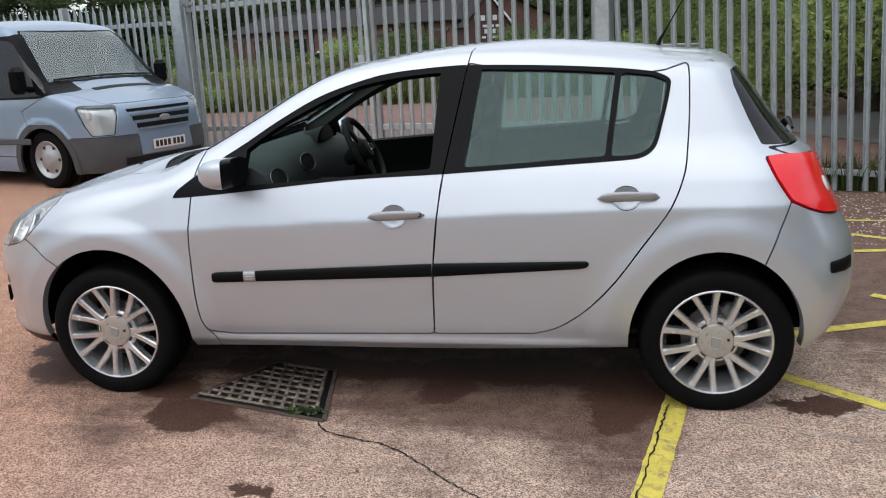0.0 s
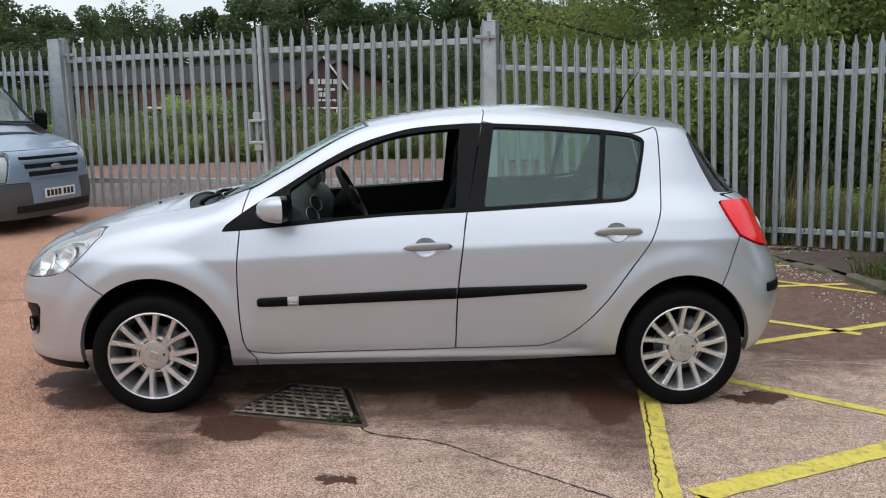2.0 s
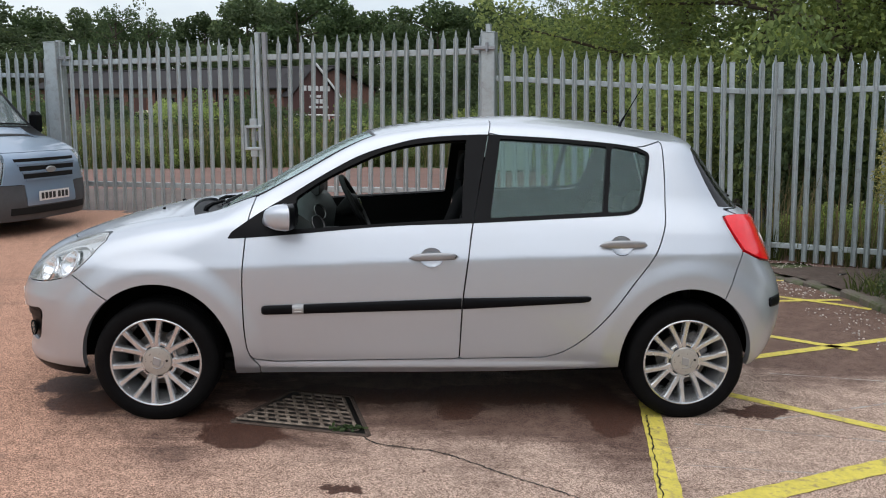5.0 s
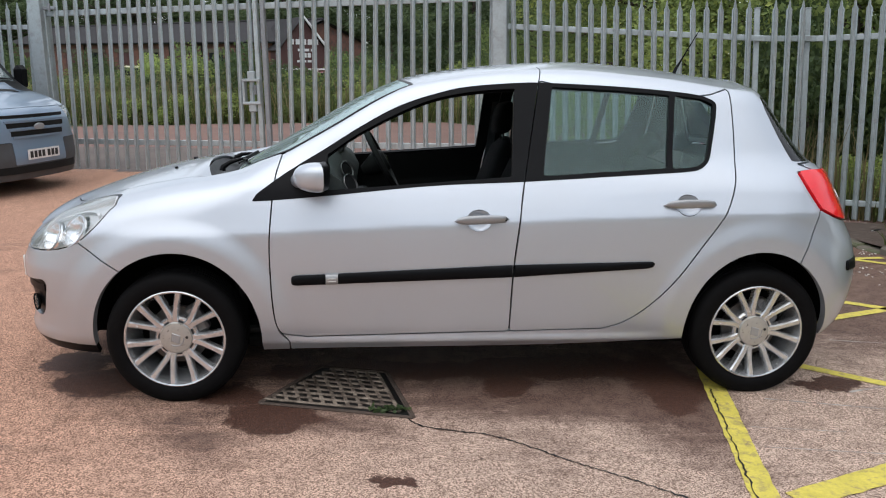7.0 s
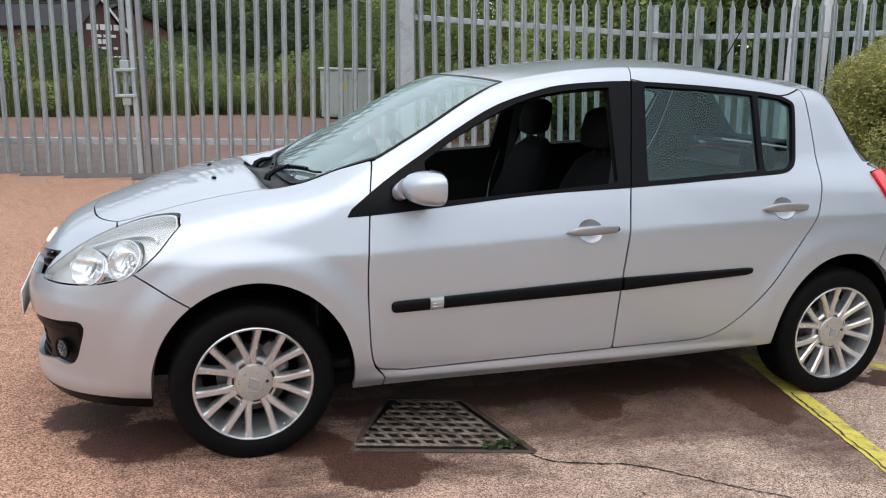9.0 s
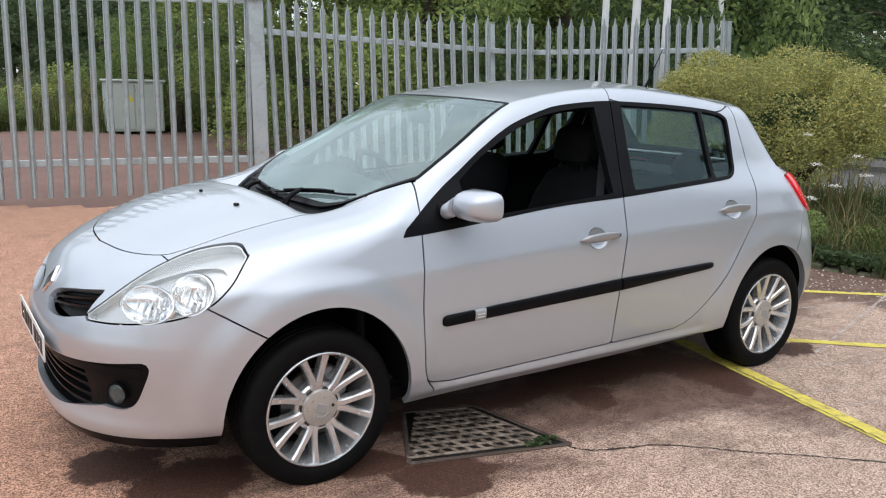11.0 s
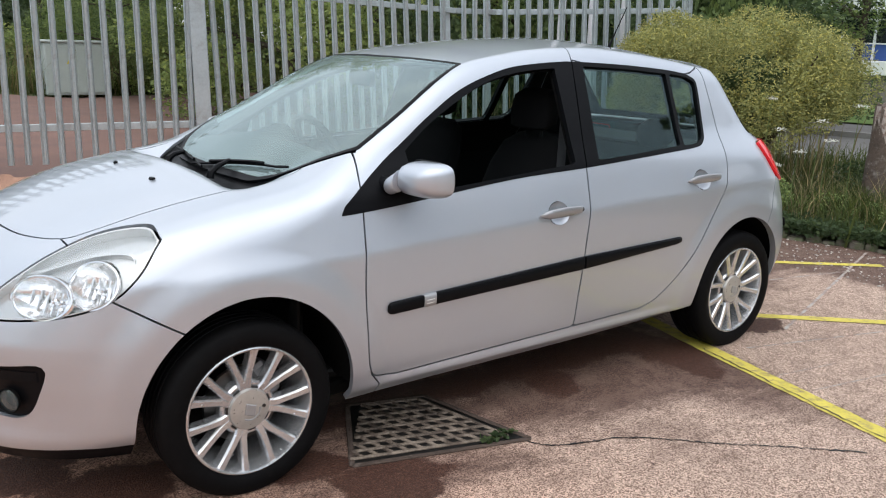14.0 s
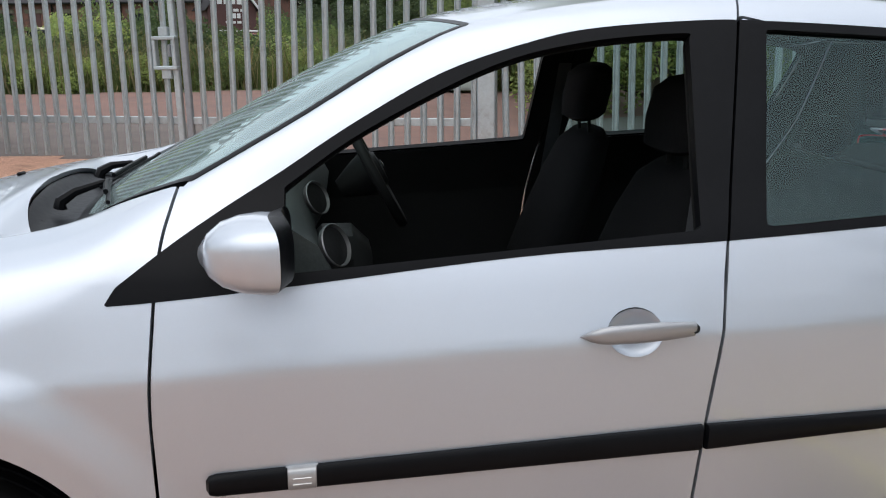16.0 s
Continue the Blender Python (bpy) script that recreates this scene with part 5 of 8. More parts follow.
# rear wiper and the lip above the rear screen
part("rear_wiper", Geo().tube([(1.66, 0.0, 1.055), (1.675, -0.02, 1.075), (1.655, -0.16, 1.075), (1.63, -0.32, 1.07)], [0.020, 0.016, 0.010, 0.006], 8), black_trim, car, "black rear wiper", 40)
lip_ = []
for y in np.linspace(-0.46, 0.46, 17):
    p_, n_ = car_skin(1.335 - 0.06 * (y / 0.46) ** 2, y=y)
    lip_.append([tuple(p_ + Vector(d)) for d in ((-0.05, 0, 0.001), (0.0, 0, 0.006), (0.045, 0, -0.010), (0.045, 0, -0.022), (-0.02, 0, -0.02))])
part("roof_spoiler", Geo().loft(lip_), silver, car, "small silver roof spoiler", 40)

# ---- cabin ----
dash = Geo()
rows = []
for y in np.linspace(-0.66, 0.66, 23):
    hump = 0.035 * math.exp(-((y - 0.36) / 0.20) ** 2) + 0.02 * math.exp(-(y / 0.25) ** 2)
    q = [(-1.02, 0.95), (-0.90, 0.985 + hump * 0.4), (-0.76, 1.000 + hump), (-0.67, 0.990 + hump), (-0.62, 0.955 + hump * 0.6), (-0.58, 0.88), (-0.60, 0.74), (-0.68, 0.60), (-0.95, 0.55)]
    rows.append([(x + 0.05 * (y / 0.66) ** 2, y, z) for x, z in q])
dash.loft(rows, closed=True)
part("dashboard", dash, dash_plastic, car, "dark moulded dashboard", 40)
part("instrument_hood", Geo().loft([[(-0.60 + 0.0 * k, 0.36 + 0.17 * math.cos(a) * (1 - 0.3 * k), 0.995 + 0.075 * math.sin(a)) for a in np.linspace(0, math.pi, 12)] for k in (0, 1)] + [[(-0.80, 0.36 + 0.12 * math.cos(a), 0.975 + 0.04 * math.sin(a)) for a in np.linspace(0, math.pi, 12)]], closed=True), dark_plastic, car, "", 40)
for y in (-0.56, -0.06):
    m = pose(-0.578 + 0.05 * (y / 0.66) ** 2, y - 0.010, 0.930, 0, 66, -34)
    part("air_vent", Geo().lathe([(0.042, 0.0), (0.046, 0.012), (0.0440, 0.014), (0.0415, 0.006)], 28, m), alloy_dull, car, "round vent with a dull metal ring")
    part("vent_core", Geo().lathe([(0.041, 0.006), (0.02, 0.010), (0, 0.010)], 24, m), dark_plastic, car, "")
ws = pose(-0.395, 0.36, 0.930, 0, 62, 0)
wheel_ = part("steering_wheel", Geo().lathe([(0.182 + 0.016 * math.cos(a), 0.016 * math.sin(a)) for a in np.linspace(0, 2 * math.pi, 13)[:-1]], 40, ws, closed=True), dark_plastic, car, "black steering wheel")
part("wheel_boss", Geo().lathe([(0, 0.03), (0.05, 0.026), (0.075, 0.0), (0.06, -0.05), (0.03, -0.12)], 24, ws), dark_plastic, wheel_, "")
part("boss_badge", Geo().lathe([(0.02, 0.030), (0.022, 0.034), (0.016, 0.035)], 20, ws), chrome, wheel_, "")
for a in (0, 120, 240):
    part("wheel_spoke", Geo().box((0.12, 0, 0), (0.12, 0.04, 0.018), 0.006, ws @ pose(0, 0, 0, 0, 0, a + 90)), dark_plastic, wheel_, "")
part("mirror_inside", Geo().prism(rounded(0.24, 0.065, 0.03), -0.012, 0.012, pose(-0.40, 0.0, 1.29, 90, 0, 80)), black_trim, car, "rear-view mirror")


def padded(sections):
    """A cushion lofted over rounded sections: centre, half sizes, and the plane's tilt."""
    rows = []
    for (x, z), hw, ht, (tx, tz) in sections:
        ring = []
        for a in np.linspace(0, 2 * math.pi, 25)[:-1]:
            ca, sa = math.cos(a), math.sin(a)
            u = abs(ca) ** 0.6 * (1 if ca > 0 else -1) * hw
            w = abs(sa) ** 0.7 * (1 if sa > 0 else -1) * ht
            ring.append((x + w * tx, u, z + w * tz))
        rows.append(ring)
    return Geo().loft(rows, closed=True)


back_t = (0.94, 0.34)
squab = padded([((0.10, 0.50), 0.20, 0.05, back_t), ((0.13, 0.58), 0.235, 0.075, back_t), ((0.19, 0.74), 0.245, 0.070, back_t), ((0.255, 0.92), 0.225, 0.060, back_t), ((0.29, 1.02), 0.18, 0.052, back_t), ((0.305, 1.055), 0.12, 0.03, back_t)])
cushion = padded([((0.12, 0.47), 0.20, 0.07, (0, 1)), ((0.0, 0.47), 0.245, 0.085, (0, 1)), ((-0.25, 0.49), 0.245, 0.085, (0, 1)), ((-0.36, 0.49), 0.22, 0.06, (0, 1))])
head = padded([((0.287, 1.092), 0.10, 0.035, (1, 0.25)), ((0.287, 1.105), 0.125, 0.050, (1, 0.25)), ((0.295, 1.17), 0.132, 0.056, (1, 0.25)), ((0.303, 1.235), 0.125, 0.048, (1, 0.25)), ((0.307, 1.254), 0.09, 0.028, (1, 0.25))])
stalk_a, stalk_b = (Geo().tube([(0.295, y, 1.03), (0.292, y, 1.11)], 0.006) for y in (-0.05, 0.05))
SEAT = [(n, gg.mesh(n, m_, 60), l) for n, gg, m_, l in (("backrest", squab, cloth, ""), ("seat_cushion", cushion, cloth, ""), ("headrest", head, cloth, "padded headrest"), ("headrest_stalk", stalk_a, dark_plastic, ""), ("headrest_stalk", stalk_b, dark_plastic, ""))]
for y in (-0.36, 0.36):
    seat = new("front_seat")
    seat.parent = car
    seat.matrix_basis = pose(-0.02, y, 0)
    tagged(seat, "dark cloth front seat")
    for n, me, l in SEAT:
        part(n, me, None, seat, l)
bench = padded([((0.98, 0.52), 0.60, 0.06, back_t), ((1.02, 0.70), 0.62, 0.07, back_t), ((1.08, 0.92), 0.60, 0.05, back_t), ((1.09, 0.96), 0.50, 0.03, back_t)])
part("rear_seat", bench, cloth, car, "dark rear bench", 60)
part("rear_cushion", padded([((1.0, 0.48), 0.55, 0.06, (0, 1)), ((0.85, 0.48), 0.60, 0.08, (0, 1)), ((0.62, 0.50), 0.60, 0.08, (0, 1)), ((0.54, 0.49), 0.55, 0.05, (0, 1))]), cloth, car, "", 60)
RH = padded([((1.10, 0.97), 0.08, 0.03, (1, 0.2)), ((1.105, 1.0), 0.11, 0.045, (1, 0.2)), ((1.115, 1.06), 0.11, 0.045, (1, 0.2)), ((1.12, 1.09), 0.07, 0.02, (1, 0.2))]).mesh("headrest", cloth, 60)
for y in (-0.36, 0.36):
    part("headrest", RH, None, car, "", at=pose(0, y, 0))
part("centre_console", Geo().box((-0.25, 0, 0.45), (0.75, 0.20, 0.22), 0.05).box((-0.52, 0, 0.66), (0.18, 0.26, 0.34), 0.05), dark_plastic, car, "", 40)
part("cabin_floor", Geo().box((0.05, 0, 0.28), (2.2, 1.3, 0.04), 0.01).box((1.35, 0, 0.60), (0.06, 1.1, 0.66), 0.02).box((-1.03, 0, 0.55), (0.05, 1.25, 0.68), 0.02).box((1.28, 0, 0.965), (0.40, 1.06, 0.02), 0.008), dark_plastic, car, "", 40)
for y in (-0.60, 0.60):
    g = Geo().tube([(0.235, y * 0.98, 1.27), (0.20, y * 1.08, 1.0), (0.16, y * 1.12, 0.62)], 0.004, 6)
    for k in range(1):
        part("seat_belt", Geo().loft([[(0.24 + 0.0, y * 0.93 - 0.0, 1.25), (0.285, y * 0.93, 1.25), (0.285, y * 0.94, 1.25)], [(0.165, y * 1.03, 0.60), (0.21, y * 1.03, 0.60), (0.21, y * 1.04, 0.60)]], closed=True), bumper_grey, car, "grey seat belt")


# ---- the pale blue van by the gate ----
van_width = spline([0.1, 0.25, 0.5, 0.85, 1.1, 1.3, 1.6, 1.9, 2.1], [0.88, 0.94, 0.97, 0.975, 0.965, 0.935, 0.865, 0.785, 0.72])
van_nose = spline([0.1, 0.25, 0.45, 0.6, 0.8, 0.95, 1.08, 1.2, 2.2], [-2.36, -2.42, -2.45, -2.43, -2.41, -2.38, -2.33, -2.28, -2.2])
van_top = spline([-2.6, -2.42, -2.33, -2.20, -1.95, -1.72, -1.62, -1.10, -0.98, -0.75, 0.0, 2.0, 2.5], [0.80, 0.90, 0.985, 1.045, 1.14, 1.215, 1.275, 1.83, 1.91, 1.97, 2.0, 2.0, 1.96])


def van_body(p):
    x, y, z = p[..., 0], np.abs(p[..., 1]), p[..., 2]
    w = van_width(z)
    r = np.hypot(x + 1.50, z - 0.33)
    w = w + 0.012 * step(0.56, 0.50, r)
    front = np.clip((-1.75 - x) / np.maximum(-1.75 - van_nose(z), 0.3), 0, 3)
    back = np.clip((x - 2.0) / 0.42, 0, 3)
    n = 3.0
    side = (((y / w) ** n + front ** n + back ** 4 + 1e-9) ** (1 / n) - 1) * 0.9
    cap = (z - van_top(x - 0.10 * y * y) + 0.06 * y * y) * 0.8
    return smax(side, cap, 0.07)


def build_van():
    # front centre and heading are known; the near flank faces the yard
    head = radians(163.7)
    van = thing("panel_van", "pale blue panel van with a grey bumper, parked by the gate", "van", at=Matrix.Translation((-6.53, 6.10, -0.06)) @ Matrix.Rotation(head, 4, "Z"))
    sh = Shell(van_body, (-2.55, -1.06, 0.14), (2.5, 0.05, 2.05), 0.032)
    rest, _ = sh.cut(sh.faces, lambda p: p[:, 1])
    rest, _ = sh.cut(rest, lambda p: 0.24 - p[:, 2])
    for hx in (-1.50, 1.43):
        _, rest = sh.cut(rest, lambda p, hx=hx: np.where(p[:, 2] > 0.33, np.hypot(p[:, 0] - hx, p[:, 2] - 0.33), np.abs(p[:, 0] - hx)) - 0.43)

    def take(field, gap=0.003):
        nonlocal rest
        got, rest = sh.cut(rest, shifted(field, gap))
        if gap:
            _, rest = sh.cut(rest, shifted(field, -gap))
        return got
    wide = lambda p: 0.55 - np.abs(p[:, 1])
    screen = take(poly_field([(-1.64, 0.1), (-1.62, -0.4), (-1.54, -0.84), (-0.98, -0.70), (-1.06, -0.3), (-1.08, 0.1)], plan_view, lambda p: 1.2 - p[:, 2]), 0.0)
    rim = lambda p: np.maximum(np.hypot(p[:, 0] + 1.50, (p[:, 2] - 0.33)) - 0.505, 0.6 - np.abs(p[:, 1]))
    flare = take(lambda p: np.maximum(rim(p), p[:, 2] - 0.80), 0.0)
    window = take(poly_field(outline([(-1.60, 1.16), (-1.50, 1.12), (-0.60, 1.10), (-0.50, 1.12)], [(-0.50, 1.12), (-0.50, 1.72)], [(-0.50, 1.72), (-0.56, 1.76), (-0.98, 1.74), (-1.12, 1.64)], [(-1.12, 1.64), (-1.60, 1.16)]), side_view, wide), 0.0)
    pillar = take(poly_field([(-1.78, 1.15), (-1.50, 1.09), (-0.40, 1.07), (-0.40, 1.80), (-0.98, 1.80), (-1.06, 1.84), (-1.16, 1.80), (-1.70, 1.22)], side_view, wide), 0.0)
    bonnet = take(poly_field([(-2.30, 0.1), (-2.30, -0.50), (-2.22, -0.66), (-1.66, -0.88), (-1.60, 0.1)], plan_view, lambda p: 1.0 - p[:, 2]))
    lamp = take(poly_field([(-2.60, 0.66), (-2.17, 0.66), (-2.10, 0.78), (-2.02, 0.97), (-2.06, 1.00), (-2.30, 0.985), (-2.60, 0.93)], side_view, lambda p: np.maximum(0.60 + 0.30 * (0.95 - p[:, 2]) - np.abs(p[:, 1]), p[:, 0] + 1.9)))
    bumper = take(poly_field([(-2.7, 0), (-1.8, 0), (-1.8, 0.56), (-1.93, 0.645), (-2.7, 0.645)], side_view, lambda p: np.minimum(0.42 - np.abs(p[:, 1]), p[:, 2] - 0.40)))
    door = take(poly_field([(-1.42, 0.42), (-0.46, 0.42), (-0.46, 1.8), (-1.05, 1.76), (-1.66, 1.14), (-1.20, 0.95)], side_view, wide), 0.004)
    P = lambda name, faces, mat, parent=van, label="", **kw: part(name, sh.panel(name, faces, mat, **kw), mat, parent, label)
    P("body", rest, blue_paint, depth=0.03)
    for s in ("near", "far"):
        P("arch_flare", flare, bumper_grey, sides=s, depth=0.03, lift=0.008, label="grey plastic wheel-arch flare")
    for s in ("near", "far"):
        P("window_surround", pillar, black_trim, sides=s, depth=0.01, label="black window surround and windscreen pillar")
    P("bonnet", bonnet, blue_paint)
    P("bumper", bumper, bumper_grey, depth=0.03, label="dark grey plastic bumper")
    for s in ("near", "far"):
        dr = P("cab_door", door, blue_paint, sides=s)
        g_ = P("side_window", window, black_glass, dr, sides=s, depth=0.004, label="dark side window")
        g_.visible_shadow = False
        hl_ = P("headlamp", lamp, lamp_glass, sides=s, depth=0.004, label="clear headlamp")
        hl_.visible_shadow = False
        P("lamp_housing", lamp, lamp_body, hl_, "grey lamp housing", sides=s, lift=-0.05, depth=0.0)
        for z_, r_ in ((0.88, 0.046), (0.76, 0.056)):
            y_ = 0.74
            m_ = pose(-2.20 + (0.9 - z_) * 0.35, (-1 if s == "near" else 1) * y_, z_, 0, -82, 25 if s == "near" else -25)
            part("reflector", Geo().lathe([(r_ * 1.05, 0.012), (r_, 0.012), (r_ * 0.8, -0.01), (r_ * 0.3, -0.03), (0.0, -0.03)], 24, m_), lamp_bowl, hl_, "", 60)
    ws = P("windscreen", screen, van_glass, depth=0.004)
    ws.visible_shadow = False
    P("windscreen_seal", sh.cut(screen, shifted(poly_field([(-1.62, 0.1), (-1.60, -0.4), (-1.52, -0.81), (-0.99, -0.68), (-1.08, -0.3), (-1.10, 0.1)], plan_view), 0.0))[1], black_trim, lift=0.003, depth=0.0)

    def nx(y, z):
        s = np.linspace(-2.6, -1.5, 1501)
        return float(s[int(np.argmax(van_body(np.stack([s, 0 * s + y, 0 * s + z], -1)) < 0))])
    # grille: three dark slots with bright bars
    for z, w in ((0.905, 0.50), (0.820, 0.46), (0.735, 0.42)):
        rows = [[(nx(y, z) - 0.004, y, z - 0.028), (nx(y, z) - 0.004, y, z + 0.028), (nx(y, z) + 0.02, y, z + 0.028), (nx(y, z) + 0.02, y, z - 0.028)] for y in np.linspace(-w, w, 15)]
        part("grille_slot", Geo().loft(rows), dark_plastic, van, "black grille slot")
    for z, w in ((0.863, 0.48), (0.778, 0.44), (0.697, 0.40)):
        rows = [[(nx(y, z) - 0.014, y, z - 0.012), (nx(y, z) - 0.014, y, z + 0.012), (nx(y, z) + 0.02, y, z + 0.014), (nx(y, z) + 0.02, y, z - 0.014)] for y in np.linspace(-w, w, 15)]
        part("grille_bar", Geo().loft(rows), blue_paint, van, "")
    mo = pose(nx(0, 0.80) - 0.018, 0, 0.800, 90, 0, -90)
    part("oval_badge", Geo().prism([(0.085 * math.cos(a), 0.036 * math.sin(a)) for a in np.linspace(0, 6.283, 33)[:-1]], 0, 0.012, mo, 0.008, 0.006), silver_plastic, van, "plain silver oval badge", 40)
    mp_ = pose(nx(0, 0.50) - 0.014, 0.0, 0.505, 90, 0, -90)
    pl = part("number_plate", Geo().prism(rounded(0.52, 0.111, 0.008), 0, 0.005, mp_), plate_white, van, "white number plate")
    for yy in (-0.205, -0.140, -0.075, -0.010, 0.078, 0.143, 0.208):
        part("plate_bar", Geo().box((yy, 0, 0.0065), (0.044, 0.072, 0.003), 0, mp_), plate_ink, pl, "")
    part("lower_grille", Geo().loft([[(nx(y, 0.37) - 0.006, y, 0.31), (nx(y, 0.37) - 0.006, y, 0.39), (nx(y, 0.37) + 0.04, y, 0.39), (nx(y, 0.37) + 0.04, y, 0.31)] for y in np.linspace(-0.62, 0.62, 11)]), dark_plastic, van, "black lower grille")
    # bonnet vent, wipers
    tz = lambda x, y: float(np.linspace(0.8, 2.1, 1301)[int(np.argmax(van_body(np.stack([np.full(1301, x), np.full(1301, y), np.linspace(0.8, 2.1, 1301)], -1)) > 0))])
    part("bonnet_vent", Geo().loft([[(x, y, tz(x, y) + 0.004) for x in (-1.86, -1.78)] + [(x, y, tz(x, y) - 0.02) for x in (-1.78, -1.86)] for y in np.linspace(-0.45, 0.45, 11)]), dark_plastic, van, "black vent slot on the bonnet")
    for y0, y1 in ((-0.75, 0.05), (0.05, 0.75)):
        part("wiper", Geo().tube([(-1.60 + 0.10 * (y / 0.9) ** 2, y, tz(-1.60 + 0.10 * (y / 0.9) ** 2, y) + 0.02) for y in np.linspace(y0, y1, 7)], 0.010, 6), black_trim, van, "")
    # mirrors
    for s in (-1, 1):
        hd = part("door_mirror", Geo().box((-1.38, s * 1.10, 1.30), (0.12, 0.20, 0.30), 0.05), black_trim, van, "black door mirror")
        part("mirror_arm", Geo().tube([(-1.36, s * 0.92, 1.18), (-1.37, s * 1.08, 1.24)], 0.035, 8), black_trim, hd, "")
        part("side_moulding", Geo().box((-0.2, s * 0.985, 0.60), (2.2, 0.025, 0.07), 0.01), bumper_grey, van, "grey side moulding")
        part("indicator", Geo().box((-2.13, s * 0.855, 0.89), (0.05, 0.05, 0.10), 0.015), white_lens, van, "")
    # wheels
    R = 0.335
    ty = Geo().lathe([(0.215, -0.10), (0.235, -0.108), (0.31, -0.10), (R, -0.07), (R, 0.07), (0.31, 0.10), (0.235, 0.108), (0.215, 0.10)], 48)
    rim = Geo().lathe([(0.218, 0.10), (0.212, 0.104), (0.195, 0.095), (0.165, 0.070), (0.12, 0.078), (0.09, 0.10), (0.05, 0.105), (0.0, 0.105)], 48)
    slot = Geo().lathe([(0.0, 0.004), (0.020, 0.004), (0.020, 0.0)], 10).mesh("trim_slot", plate_ink, 0)
    wm = [("tyre", ty.mesh("tyre", rubber, 35)), ("wheel_trim", rim.mesh("wheel_trim", silver_plastic, 40))]
    for hx in (-1.50, 1.43):
        for s in (-1, 1):
            hub = new("wheel")
            hub.parent = van
            hub.matrix_basis = Matrix.Translation((hx, s * 0.85, R + 0.06)) @ pose(0, 0, 0, 90 if s < 0 else -90, 0, 0)
            for n, me in wm:
                part(n, me, None, hub, "")
            for i in range(6):
                a = i * math.pi / 3
                part("trim_slot", slot, None, hub, "", at=pose(0.150 * math.cos(a), 0.150 * math.sin(a), 0.0735))
    part("underbody", Geo().box((0, 0, 0.30), (4.3, 1.5, 0.14), 0.03).box((-1.5, 0, 0.5), (0.8, 1.3, 0.6), 0.05).box((1.43, 0, 0.5), (0.8, 1.3, 0.6), 0.05), underbody, van, "")
    part("cab_trim", Geo().box((-1.45, 0, 1.10), (0.5, 1.7, 0.20), 0.08).box((-0.40, 0, 1.10), (0.06, 1.72, 1.5), 0.03).box((-0.75, -0.45, 0.95), (0.5, 0.5, 0.3), 0.1).box((-0.62, -0.45, 1.28), (0.14, 0.46, 0.6), 0.06).box((-0.75, 0.45, 0.95), (0.5, 0.5, 0.3), 0.1).box((-0.62, 0.45, 1.28), (0.14, 0.46, 0.6), 0.06), dark_plastic, van, "dark cab lining and seats")
    part("papers", Geo().box((-1.42, -0.25, 1.21), (0.16, 0.34, 0.012), 0.002, pose(0, 0, 0, 0, 0, 6)), blossom, van, "papers on the dashboard")


build_van()


# ---- ground ----
def sheet(name, xs, ys, lift, material, label, kind="structure", category="ground", keep=None):
    g = Geo()
    idx = {}
    for i, x in enumerate(xs):
        for j, y in enumerate(ys):
            idx[i, j] = len(g.v)
            g.v.append((x, y, ground_height(x, y) + lift))
    for i in range(len(xs) - 1):
        for j in range(len(ys) - 1):
            if keep is None or keep((xs[i] + xs[i + 1]) / 2, (ys[j] + ys[j + 1]) / 2):
                g.f.append((idx[i, j], idx[i + 1, j], idx[i + 1, j + 1], idx[i, j + 1]))
    ob = part(name, g, material, smooth=60)
    return tagged(ob, label, category, kind=kind)


GATE = [Vector((-4.86, 7.56)), Vector((-1.86, 6.40)), Vector((0.99, 5.38))]
FENCE = [GATE[2], Vector((3.71, 4.73)), Vector((4.23, 4.64)), Vector((6.0, 3.16))]


def fence_y(x):
    pts = [Vector((-13.0, 10.4))] + GATE + FENCE[1:] + [Vector((9.0, 0.6))]
    for a, b in zip(pts, pts[1:]):
        if a.x <= x <= b.x:
            return a.y + (b.y - a.y) * (x - a.x) / (b.x - a.x)
    return 7.0


far_steps = [-400, -200, -100, -60, -40, -30, -24, -18, -14]
xs = far_steps + list(np.arange(-12, 14.1, 0.5)) + [16, 18, 20, 24, 28, 32, 36, 40, 50, 70, 120, 250, 400]
ys = [-400, -200, -100, -50, -30, -20, -15] + list(np.arange(-12, 20.1, 0.5)) + [22, 26, 30, 40, 60, 100, 200, 400]
sheet("ground", xs, ys, -0.03, meadow, "rough grass and earth reaching to the trees", "structure", "ground")
sheet("yard", list(np.arange(-16, 4.01, 0.25)), list(np.arange(-16, 7.76, 0.25)), 0.0, yard_mat, "worn red-brown concrete yard with damp patches and painted shade under the car", category="pavement", keep=lambda x, y: y < fence_y(x) + 0.15)
sheet("access_road", list(np.arange(-22, 14.1, 0.5)), list(np.arange(3.0, 19.6, 0.5)), -0.012, red_tarmac, "red tarmac road behind the fence", category="road", keep=lambda x, y: y > fence_y(x) - 0.1 and y < 17.5 + 0.25 * x)

sheet("tarmac_patch", list(np.arange(-14, -1.4, 0.25)), list(np.arange(6.0, 11.1, 0.25)), -0.006, brown_tarmac, "dark brown tarmac strip just behind the gate", category="road", keep=lambda x, y: y > fence_y(x) + 0.15 and y < 10.4 - 0.06 * x)


